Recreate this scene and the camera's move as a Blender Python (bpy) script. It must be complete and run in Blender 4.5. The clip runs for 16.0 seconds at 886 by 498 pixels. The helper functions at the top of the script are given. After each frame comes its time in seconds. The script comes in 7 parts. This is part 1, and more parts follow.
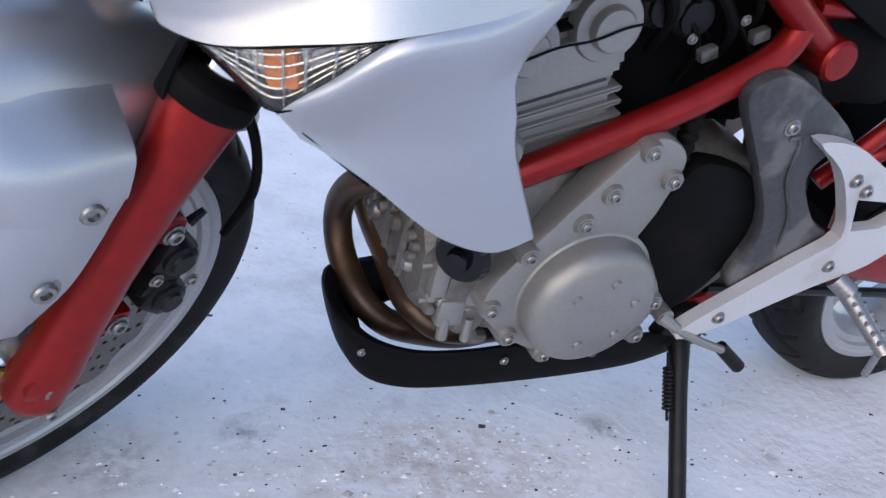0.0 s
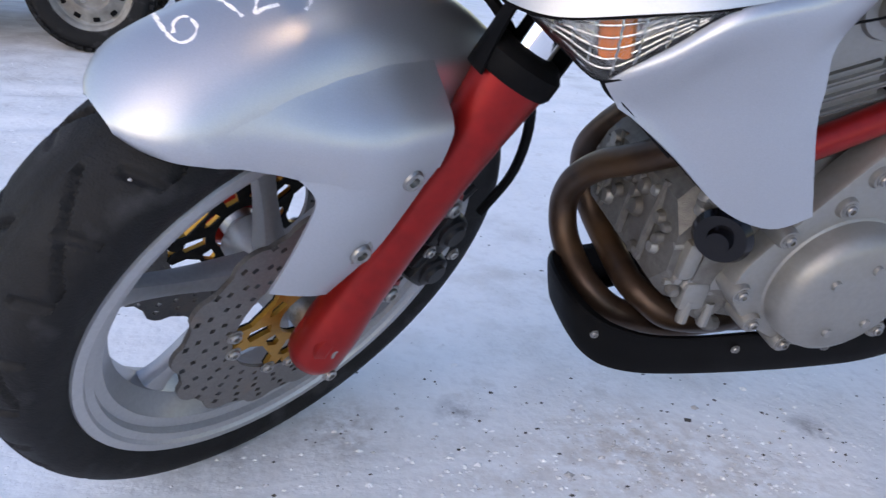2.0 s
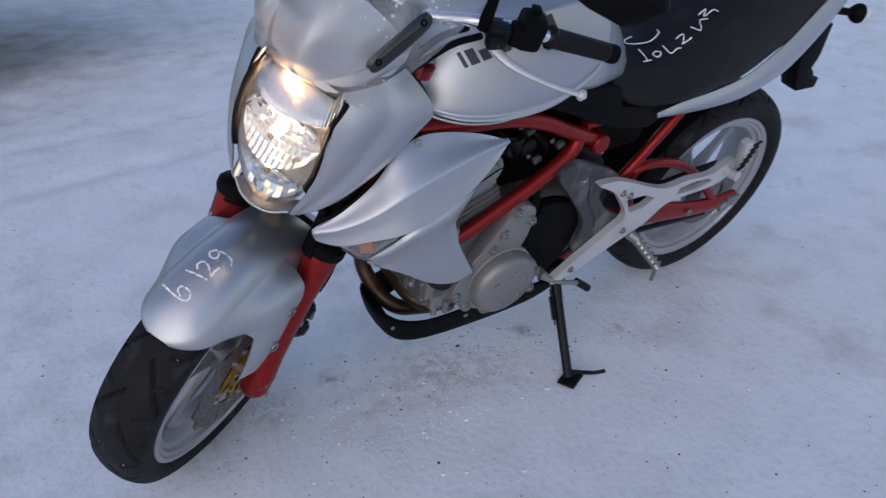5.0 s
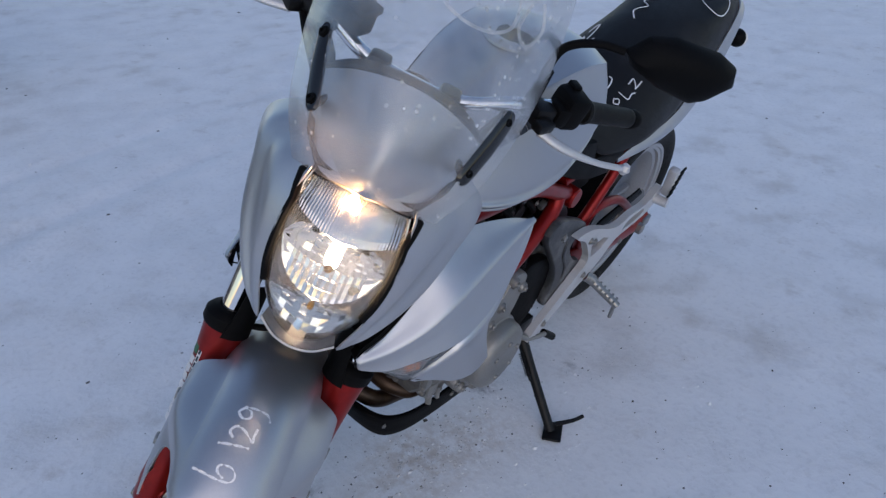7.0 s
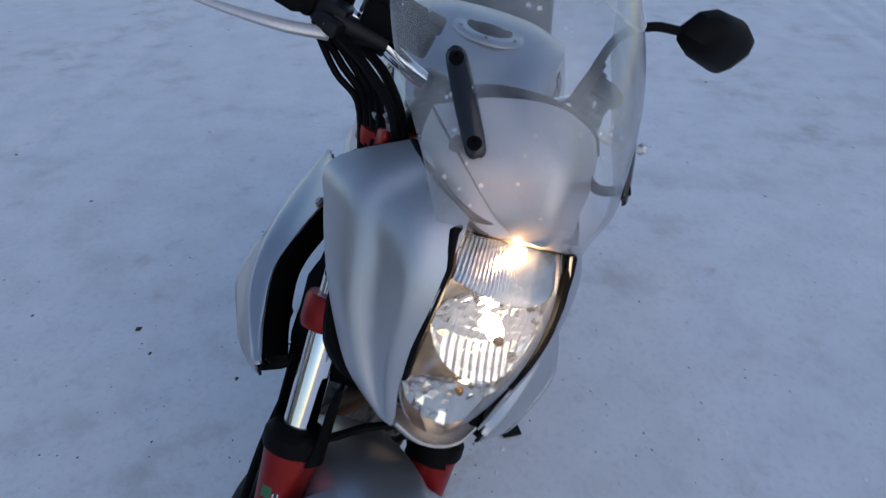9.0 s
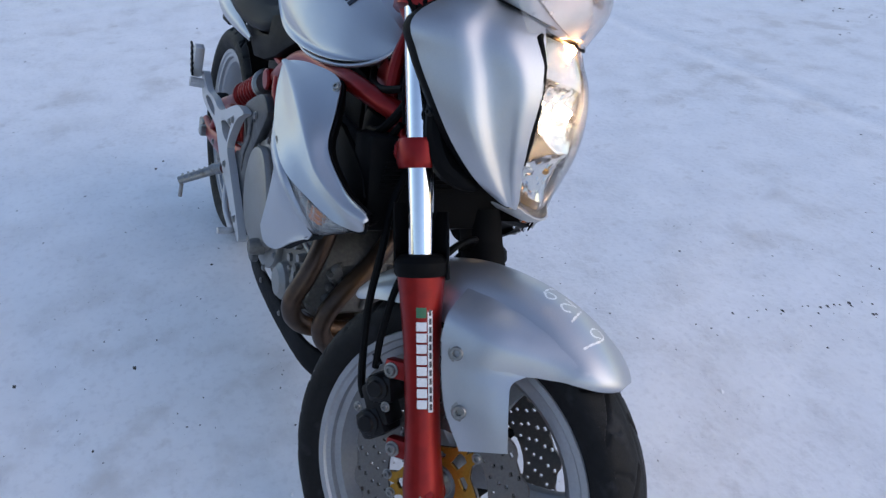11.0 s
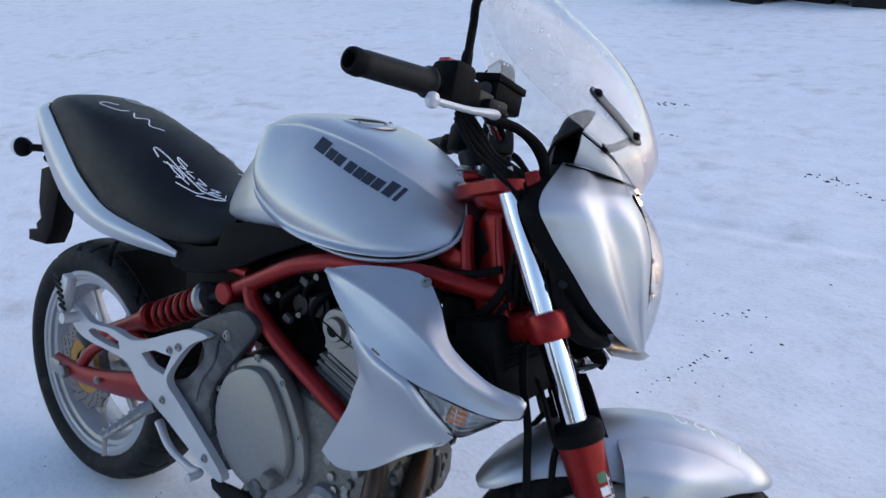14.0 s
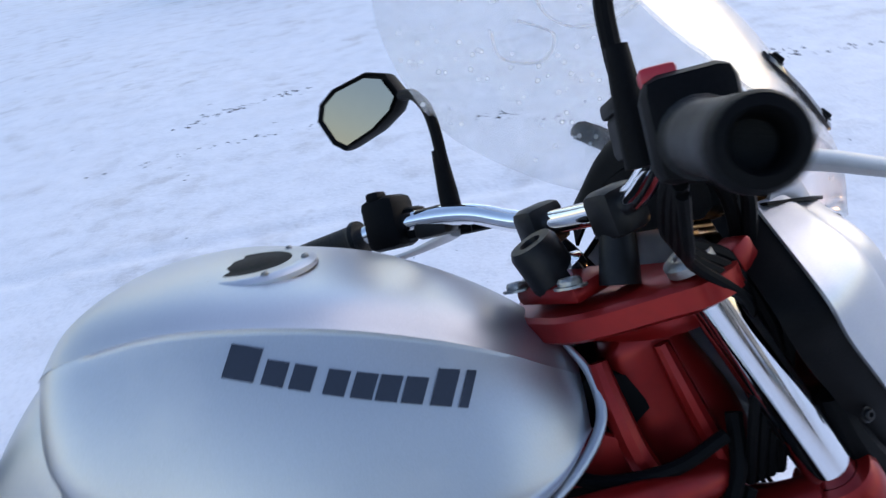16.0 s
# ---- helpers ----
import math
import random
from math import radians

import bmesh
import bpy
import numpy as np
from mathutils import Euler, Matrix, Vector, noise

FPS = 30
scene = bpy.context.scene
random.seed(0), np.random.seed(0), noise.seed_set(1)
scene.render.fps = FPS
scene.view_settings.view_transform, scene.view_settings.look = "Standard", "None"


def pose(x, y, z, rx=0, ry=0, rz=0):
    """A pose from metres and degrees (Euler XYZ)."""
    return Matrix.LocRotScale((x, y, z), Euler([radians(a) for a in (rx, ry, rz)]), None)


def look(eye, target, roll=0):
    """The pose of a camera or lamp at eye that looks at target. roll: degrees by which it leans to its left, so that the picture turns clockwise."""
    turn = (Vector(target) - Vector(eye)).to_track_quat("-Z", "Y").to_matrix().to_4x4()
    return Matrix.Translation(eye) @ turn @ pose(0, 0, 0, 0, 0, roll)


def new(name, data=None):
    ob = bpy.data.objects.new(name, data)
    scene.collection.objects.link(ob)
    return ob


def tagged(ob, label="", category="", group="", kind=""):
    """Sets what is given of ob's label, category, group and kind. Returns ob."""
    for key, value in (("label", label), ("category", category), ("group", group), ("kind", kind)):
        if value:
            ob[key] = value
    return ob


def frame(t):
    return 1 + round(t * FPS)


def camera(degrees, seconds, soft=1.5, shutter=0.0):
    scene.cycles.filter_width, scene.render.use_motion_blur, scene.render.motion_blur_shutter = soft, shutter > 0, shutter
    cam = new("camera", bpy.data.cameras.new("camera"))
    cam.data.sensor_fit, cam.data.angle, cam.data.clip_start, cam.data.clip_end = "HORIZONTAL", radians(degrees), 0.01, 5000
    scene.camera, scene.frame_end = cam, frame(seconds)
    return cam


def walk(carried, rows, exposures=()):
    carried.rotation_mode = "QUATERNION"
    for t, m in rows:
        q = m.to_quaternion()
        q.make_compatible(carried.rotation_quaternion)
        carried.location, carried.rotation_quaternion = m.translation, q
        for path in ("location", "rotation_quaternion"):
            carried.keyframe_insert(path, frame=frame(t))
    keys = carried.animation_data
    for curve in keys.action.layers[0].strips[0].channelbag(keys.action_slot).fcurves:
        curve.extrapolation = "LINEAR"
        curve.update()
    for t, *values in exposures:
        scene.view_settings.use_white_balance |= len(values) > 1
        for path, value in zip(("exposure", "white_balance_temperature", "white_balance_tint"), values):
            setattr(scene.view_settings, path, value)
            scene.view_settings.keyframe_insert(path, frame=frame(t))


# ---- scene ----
LENS = 61.5
LEAN = radians(13.75)
STEER = radians(32.9)
RAKE = radians(24.5)

# ---- camera and its way: seconds, place, yaw, pitch, roll ----
PATH = [
    (0.0, 0.5698, 0.8641, 0.6758, -205.32, -22.75, 7.94),
    (0.5, 0.6219, 0.8627, 0.6251, -205.12, -20.97, 8.20),
    (1.0, 0.6597, 0.8672, 0.6044, -202.79, -20.51, 7.37),
    (1.5, 0.7003, 0.8547, 0.6229, -200.22, -22.12, 6.78),
    (2.0, 0.7355, 0.8521, 0.6308, -196.88, -22.47, 6.05),
    (2.5, 0.7689, 0.8498, 0.6778, -193.69, -22.69, 4.86),
    (3.0, 0.7985, 0.8861, 0.7993, -191.88, -22.94, 3.30),
    (3.5, 0.7947, 0.9876, 0.9182, -191.45, -22.94, 0.90),
    (4.0, 0.7498, 1.1790, 1.0731, -193.31, -26.53, -1.57),
    (4.5, 0.8025, 1.3322, 1.1935, -201.31, -30.60, -0.53),
    (4.7, 0.8668, 1.3772, 1.2176, -206.15, -30.85, -0.45),
    (5.75, 1.0600, 1.2300, 1.2950, -221.5, -31.4, -0.1),
    (6.8, 1.1391, 0.9563, 1.3118, -230.87, -30.60, -0.26),
    (7.0, 1.1434, 0.9186, 1.3182, -232.30, -30.88, 1.12),
    (7.5, 1.1204, 0.8104, 1.3063, -234.25, -32.27, 1.98),
    (8.0, 1.0872, 0.6815, 1.3009, -233.86, -35.60, 0.65),
    (8.5, 1.1166, 0.5144, 1.3030, -245.69, -32.49, 0.78),
    (9.0, 1.2146, 0.3456, 1.3016, -261.58, -31.91, 1.22),
    (9.5, 1.2688, 0.2072, 1.2575, -270.32, -34.55, -0.90),
    (9.7, 1.2850, 0.1518, 1.2476, -275.07, -35.64, -0.53),
    (10.75, 1.4000, -0.1750, 1.2350, -291.5, -34.2, -0.5),
    (11.8, 1.4533, -0.4931, 1.2644, -302.63, -30.20, -0.30),
    (12.0, 1.4369, -0.5371, 1.2766, -304.40, -29.29, -0.74),
    (12.5, 1.3871, -0.6457, 1.2885, -309.31, -27.08, -0.98),
    (13.0, 1.3143, -0.7440, 1.3110, -314.56, -25.94, -1.09),
    (13.5, 1.1675, -0.7883, 1.3096, -319.52, -24.37, -1.03),
    (14.0, 0.9816, -0.7470, 1.3187, -323.14, -23.88, -1.88),
    (14.5, 0.8040, -0.6837, 1.3112, -327.73, -23.39, -2.75),
    (15.0, 0.6071, -0.6307, 1.3006, -335.30, -23.63, -3.70),
    (15.5, 0.4193, -0.5001, 1.2711, -343.87, -24.58, -5.76),
    (16.0, 0.2893, -0.3223, 1.2703, -355.08, -27.83, -11.74),
]


def row_pose(x, y, z, yaw, pitch, roll):
    a, b = radians(yaw), radians(pitch)
    way = Vector((-math.sin(a) * math.cos(b), math.cos(a) * math.cos(b), math.sin(b)))
    return look((x, y, z), Vector((x, y, z)) + way, roll)


cam = camera(LENS, 16.0, soft=1.35, shutter=0.3)
walk(cam, [(t, row_pose(*r)) for t, *r in PATH],
     exposures=[(0.0, 0.97, 7150, 22), (1.5, 0.90, 7100, 22), (2.5, 0.88, 7100, 22), (3.5, 0.40, 7050, 21), (4.0, 0.18, 6950, 21), (4.5, 0.14, 6950, 21), (7.0, -0.03, 6700, 18), (8.5, -0.22, 6450, 17), (9.7, -0.18, 6450, 17), (11.8, 0.74, 7050, 19), (13.0, 0.65, 6900, 19), (15.0, 0.57, 6780, 18), (15.5, 0.59, 6780, 18), (16.0, 0.82, 6780, 19)])

# ---- light ----
world = bpy.data.worlds.new("sky")
scene.world = world
world.use_nodes = True
wn = world.node_tree.nodes
sky = wn.new("ShaderNodeTexSky")
sky.sky_type, sky.sun_disc = "NISHITA", False
SUN_UP, SUN_ROT = radians(30), radians(48)
sky.sun_elevation, sky.sun_rotation = SUN_UP, SUN_ROT
sky.air_density, sky.dust_density, sky.ozone_density = 1.3, 0.4, 3.0
wn["Background"].inputs["Strength"].default_value = 0.15
world.node_tree.links.new(sky.outputs[0], wn["Background"].inputs["Color"])
sun_data = bpy.data.lights.new("sun", "SUN")
sun_data.energy, sun_data.angle, sun_data.color = 0.5, radians(60), (1.0, 0.86, 0.72)
sun = new("sun", sun_data)
sun_way = Vector((math.sin(SUN_ROT) * math.cos(SUN_UP), math.cos(SUN_ROT) * math.cos(SUN_UP), math.sin(SUN_UP)))
sun.matrix_world = look(sun_way * 30, (0, 0, 0))


# ---- materials ----
def material(name, base, rough=0.5, metal=0.0, coat=0.0, vary=0.12, grain=60.0, bump=0.0, bump_scale=200.0, stain=None,
             stain_scale=6.0, stain_cut=0.55, spec=0.5, rough_vary=0.12, coat_rough=0.08):
    m = bpy.data.materials.new(name)
    m.use_nodes = True
    nt = m.node_tree
    p = nt.nodes["Principled BSDF"]
    p.inputs["Metallic"].default_value = metal
    p.inputs["Coat Weight"].default_value = coat
    p.inputs["Coat Roughness"].default_value = coat_rough
    p.inputs["Specular IOR Level"].default_value = spec
    tc = nt.nodes.new("ShaderNodeTexCoord")

    def noise_node(scale, detail=4.0):
        n = nt.nodes.new("ShaderNodeTexNoise")
        n.inputs["Scale"].default_value, n.inputs["Detail"].default_value = scale, detail
        nt.links.new(tc.outputs["Object"], n.inputs["Vector"])
        return n

    fine, wide = noise_node(grain), noise_node(stain_scale, 6.0)
    ramp = nt.nodes.new("ShaderNodeMapRange")
    nt.links.new(fine.outputs["Fac"], ramp.inputs["Value"])
    ramp.inputs["From Min"].default_value, ramp.inputs["From Max"].default_value = 0.3, 0.7
    ramp.inputs["To Min"].default_value, ramp.inputs["To Max"].default_value = 1 - vary, 1 + vary
    mul = nt.nodes.new("ShaderNodeMix")
    mul.data_type, mul.blend_type = "RGBA", "MULTIPLY"
    mul.inputs[0].default_value = 1.0
    mul.inputs[6].default_value = (*base, 1)
    nt.links.new(ramp.outputs[0], mul.inputs[7])
    out = mul.outputs[2]
    if stain:
        cut = nt.nodes.new("ShaderNodeMapRange")
        nt.links.new(wide.outputs["Fac"], cut.inputs["Value"])
        cut.inputs["From Min"].default_value, cut.inputs["From Max"].default_value = stain_cut, stain_cut + 0.14
        cut.inputs["To Max"].default_value = 0.75
        mix = nt.nodes.new("ShaderNodeMix")
        mix.data_type = "RGBA"
        nt.links.new(cut.outputs[0], mix.inputs[0])
        nt.links.new(out, mix.inputs[6])
        mix.inputs[7].default_value = (*stain, 1)
        out = mix.outputs[2]
    nt.links.new(out, p.inputs["Base Color"])
    rr = nt.nodes.new("ShaderNodeMapRange")
    nt.links.new(wide.outputs["Fac"], rr.inputs["Value"])
    rr.inputs["From Min"].default_value, rr.inputs["From Max"].default_value = 0.3, 0.7
    rr.inputs["To Min"].default_value, rr.inputs["To Max"].default_value = max(rough * (1 - rough_vary), 0.02), min(rough * (1 + rough_vary), 1)
    nt.links.new(rr.outputs[0], p.inputs["Roughness"])
    if bump:
        b = nt.nodes.new("ShaderNodeBump")
        b.inputs["Strength"].default_value, b.inputs["Distance"].default_value = bump, 0.002
        n = noise_node(bump_scale, 3.0)
        nt.links.new(n.outputs["Fac"], b.inputs["Height"])
        nt.links.new(b.outputs[0], p.inputs["Normal"])
    return m


SILVER = material("silver_paint", (0.465, 0.480, 0.508), 0.40, 0.85, 0.28, 0.05, 900, 0.04, 900, (0.55, 0.55, 0.56), 7, 0.55, coat_rough=0.22)
ALU_PAINT = material("aluminium_paint", (0.55, 0.55, 0.56), 0.42, 0.35, 0.0, 0.05, 300, 0.05, 300, (0.42, 0.41, 0.40), 9, 0.62)
RED = material("red_paint", (0.25, 0.009, 0.008), 0.36, 0.5, 0.08, 0.12, 60, 0.03, 300, (0.20, 0.012, 0.010), 9, 0.58, spec=0.35)
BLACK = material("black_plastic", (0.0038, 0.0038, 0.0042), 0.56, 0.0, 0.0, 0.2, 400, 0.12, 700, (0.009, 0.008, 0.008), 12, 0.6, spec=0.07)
HORN_ENAMEL = material("horn_enamel", (0.004, 0.004, 0.006), 0.16, 0.0, 0.12, 0.1, 200, spec=0.25)
CARRIER_DARK = material("carrier_dark", (0.018, 0.016, 0.014), 0.75, 0.0, 0.0, 0.3, 150, spec=0.2)
MOUNT_GLOSS = material("glossy_mount_plastic", (0.010, 0.010, 0.011), 0.13, 0.0, 0.0, 0.1, 200, spec=0.6)
GREY_PLASTIC = material("grey_plastic", (0.040, 0.042, 0.046), 0.42, 0.0, 0.0, 0.25, 120, 0.2, 600, (0.13, 0.13, 0.13), 22, 0.50, spec=0.4)
DARK_METAL = material("dark_metal", (0.008, 0.008, 0.009), 0.42, 0.2, 0.0, 0.2, 120, 0.08, 200, (0.026, 0.023, 0.020), 20, 0.6, spec=0.25)
RUBBER = material("tyre_rubber", (0.006, 0.006, 0.0065), 0.64, 0.0, 0.0, 0.3, 80, 0.4, 500, (0.034, 0.034, 0.036), 22, 0.56, spec=0.22)
GRIP = material("grip_rubber", (0.006, 0.006, 0.006), 0.5, 0.0, 0.0, 0.25, 200, 0.4, 900, (0.016, 0.015, 0.014), 30, 0.6, spec=0.2)
VINYL = material("seat_vinyl", (0.006, 0.006, 0.007), 0.5, 0.0, 0.0, 0.2, 400, 0.35, 900, (0.016, 0.016, 0.018), 18, 0.56, spec=0.22)
CAST = material("cast_aluminium", (0.265, 0.26, 0.248), 0.42, 0.6, 0.0, 0.05, 160, 0.12, 900, (0.25, 0.235, 0.21), 9, 0.56)
CAST_DIRTY = material("dirty_cast_aluminium", (0.15, 0.143, 0.132), 0.5, 0.45, 0.0, 0.2, 120, 0.4, 500, (0.10, 0.09, 0.08), 14, 0.52)
CHROME = material("chrome", (0.82, 0.83, 0.85), 0.07, 1.0, 0.0, 0.02, 100)
STEEL = material("brake_steel", (0.17, 0.160, 0.152), 0.45, 0.8, 0.0, 0.12, 300, 0.1, 600, (0.22, 0.18, 0.15), 25, 0.55)
BOLT = material("bolt_steel", (0.30, 0.295, 0.285), 0.38, 0.9, 0.0, 0.15, 300, 0, 0, (0.2, 0.17, 0.14), 60, 0.58)
GOLD = material("gold_anodised", (0.42, 0.21, 0.03), 0.38, 0.75, 0.0, 0.12, 200, 0.05, 400, (0.25, 0.13, 0.03), 30, 0.58)
HEADER = material("heat_stained_steel", (0.072, 0.044, 0.030), 0.42, 0.6, 0.0, 0.25, 40, 0.10, 300, (0.125, 0.066, 0.030), 7, 0.48)
RIM = material("silver_rim_paint", (0.37, 0.375, 0.39), 0.38, 0.5, 0.1, 0.06, 200, 0.04, 400, (0.30, 0.30, 0.31), 12, 0.6)
CHALK = material("white_marker", (0.75, 0.76, 0.78), 0.8, 0, 0, 0.15, 500)
DECAL = material("dark_decal", (0.012, 0.018, 0.035), 0.35, 0, 0.2, 0.1, 300)
STICKER = material("white_sticker", (0.72, 0.70, 0.70), 0.4, 0, 0, 0.1, 400)
STICKER_GREEN = material("green_sticker_print", (0.03, 0.13, 0.06), 0.4, 0, 0, 0.1, 400)
AMBER = material("amber_bulb_cover", (0.75, 0.20, 0.03), 0.25, 0, 0.3, 0.1, 200)
# darker mirror tone for facets painted as if they reflect something dark
DARK_REFLECTION = material("painted_dark_reflection", (0.16, 0.15, 0.14), 0.12, 1.0, 0, 0.1, 100)
REFLECTOR = material("lamp_reflector", (0.90, 0.90, 0.90), 0.10, 1.0, 0, 0.02, 100)
LAMP_GREY = material("lamp_housing", (0.40, 0.40, 0.41), 0.22, 1.0, 0, 0.1, 100)
CHIN_GREY = material("frosted_chin", (0.42, 0.41, 0.40), 0.3, 0.0, 0.3, 0.08, 120)
INDICATOR_BACK = material("indicator_backing", (0.62, 0.615, 0.60), 0.16, 0.9, 0, 0.10, 200)
MIRROR = material("mirror_glass", (0.20, 0.205, 0.215), 0.03, 1.0, 0, 0.01, 50)
BED_PAINT = material("weathered_bed_paint", (0.27, 0.262, 0.24), 0.6, 0.1, 0, 0.2, 30, 0.2, 90, (0.13, 0.10, 0.08), 3, 0.50)
RUST = material("rusty_steel", (0.12, 0.075, 0.05), 0.75, 0.2, 0, 0.3, 40, 0.4, 120, (0.05, 0.035, 0.03), 6, 0.5)
NAVY = material("dark_blue_paint", (0.012, 0.016, 0.045), 0.35, 0, 0.5, 0.1, 30)
RED_SWITCH = material("red_switch", (0.45, 0.02, 0.03), 0.4, 0, 0, 0.1, 100)


def clear(name, tint, through, rough, haze=0.0, scratch=0.0, drops=False):
    """A thin clear sheet: it lets light through, mirrors a little and carries a little haze."""
    m = bpy.data.materials.new(name)
    m.use_nodes = True
    nt = m.node_tree
    nt.nodes.remove(nt.nodes["Principled BSDF"])
    out = nt.nodes["Material Output"]
    tr, gl, df = (nt.nodes.new("ShaderNodeBsdf" + k) for k in ("Transparent", "Glossy", "Diffuse"))
    tr.inputs[0].default_value = (*tint, 1)
    gl.inputs["Roughness"].default_value = rough
    df.inputs[0].default_value = (0.86, 0.865, 0.875, 1)
    lw = nt.nodes.new("ShaderNodeLayerWeight")
    lw.inputs[0].default_value = 0.5
    pw = nt.nodes.new("ShaderNodeMath")
    pw.operation, pw.inputs[1].default_value = "POWER", 3.0
    nt.links.new(lw.outputs["Facing"], pw.inputs[0])
    fr = nt.nodes.new("ShaderNodeMapRange")
    nt.links.new(pw.outputs[0], fr.inputs["Value"])
    fr.inputs["To Min"].default_value, fr.inputs["To Max"].default_value = 0.03, 0.85
    a, b, both_sides = (nt.nodes.new("ShaderNodeMixShader") for _ in range(3))
    tl = nt.nodes.new("ShaderNodeBsdfTranslucent")
    tl.inputs[0].default_value = (0.90, 0.905, 0.91, 1)
    nt.links.new(df.outputs[0], both_sides.inputs[1])
    nt.links.new(tl.outputs[0], both_sides.inputs[2])
    tc = nt.nodes.new("ShaderNodeTexCoord")
    n = nt.nodes.new("ShaderNodeTexNoise")
    n.inputs["Scale"].default_value, n.inputs["Detail"].default_value = 14.0, 8.0
    nt.links.new(tc.outputs["Object"], n.inputs["Vector"])
    mr = nt.nodes.new("ShaderNodeMapRange")
    nt.links.new(n.outputs["Fac"], mr.inputs["Value"])
    mr.inputs["From Min"].default_value, mr.inputs["From Max"].default_value = 0.35, 0.75
    mr.inputs["To Min"].default_value, mr.inputs["To Max"].default_value = haze * 0.5, haze * 1.5 + scratch
    fac = mr.outputs[0]
    if drops:
        vor = nt.nodes.new("ShaderNodeTexVoronoi")
        vor.inputs["Scale"].default_value = 62.0
        nt.links.new(tc.outputs["Object"], vor.inputs["Vector"])
        few = nt.nodes.new("ShaderNodeMapRange")
        nt.links.new(vor.outputs["Distance"], few.inputs["Value"])
        for k, v in zip(("From Min", "From Max", "To Min", "To Max"), (0.13, 0.21, 0.85, 0.0)):
            few.inputs[k].default_value = v
        pick = nt.nodes.new("ShaderNodeMapRange")
        nt.links.new(n.outputs["Fac"], pick.inputs["Value"])
        for k, v in zip(("From Min", "From Max"), (0.46, 0.56)):
            pick.inputs[k].default_value = v
        both = nt.nodes.new("ShaderNodeMath")
        both.operation = "MULTIPLY"
        nt.links.new(few.outputs[0], both.inputs[0])
        nt.links.new(pick.outputs[0], both.inputs[1])
        most = nt.nodes.new("ShaderNodeMath")
        most.operation = "MAXIMUM"
        nt.links.new(both.outputs[0], most.inputs[0])
        nt.links.new(fac, most.inputs[1])
        fac = most.outputs[0]
    nt.links.new(fac, a.inputs[0])
    nt.links.new(tr.outputs[0], a.inputs[1])
    nt.links.new(both_sides.outputs[0], a.inputs[2])
    nt.links.new(fr.outputs[0], b.inputs[0])
    nt.links.new(a.outputs[0], b.inputs[1])
    nt.links.new(gl.outputs[0], b.inputs[2])
    nt.links.new(b.outputs[0], out.inputs[0])
    return m


CHALK_THIN = clear("thin_marker_on_screen", (0.98, 0.98, 0.98), 0.9, 0.4, 0.34)
LENS_CLEAR = clear("clear_lens", (0.96, 0.96, 0.95), 0.9, 0.03, 0.01)
SCREEN = clear("hazy_windscreen", (0.95, 0.955, 0.96), 0.8, 0.20, 0.115, 0.13, True)


def glowing(name, color, strength):
    m = bpy.data.materials.new(name)
    m.use_nodes = True
    p = m.node_tree.nodes["Principled BSDF"]
    p.inputs["Base Color"].default_value = (0.8, 0.8, 0.8, 1)
    p.inputs["Emission Color"].default_value = (*color, 1)
    p.inputs["Emission Strength"].default_value = strength
    return m


BULB = glowing("lit_bulb", (1.0, 0.76, 0.48), 420.0)
BULB_SMALL = glowing("lit_position_bulb", (1.0, 0.52, 0.20), 420.0)


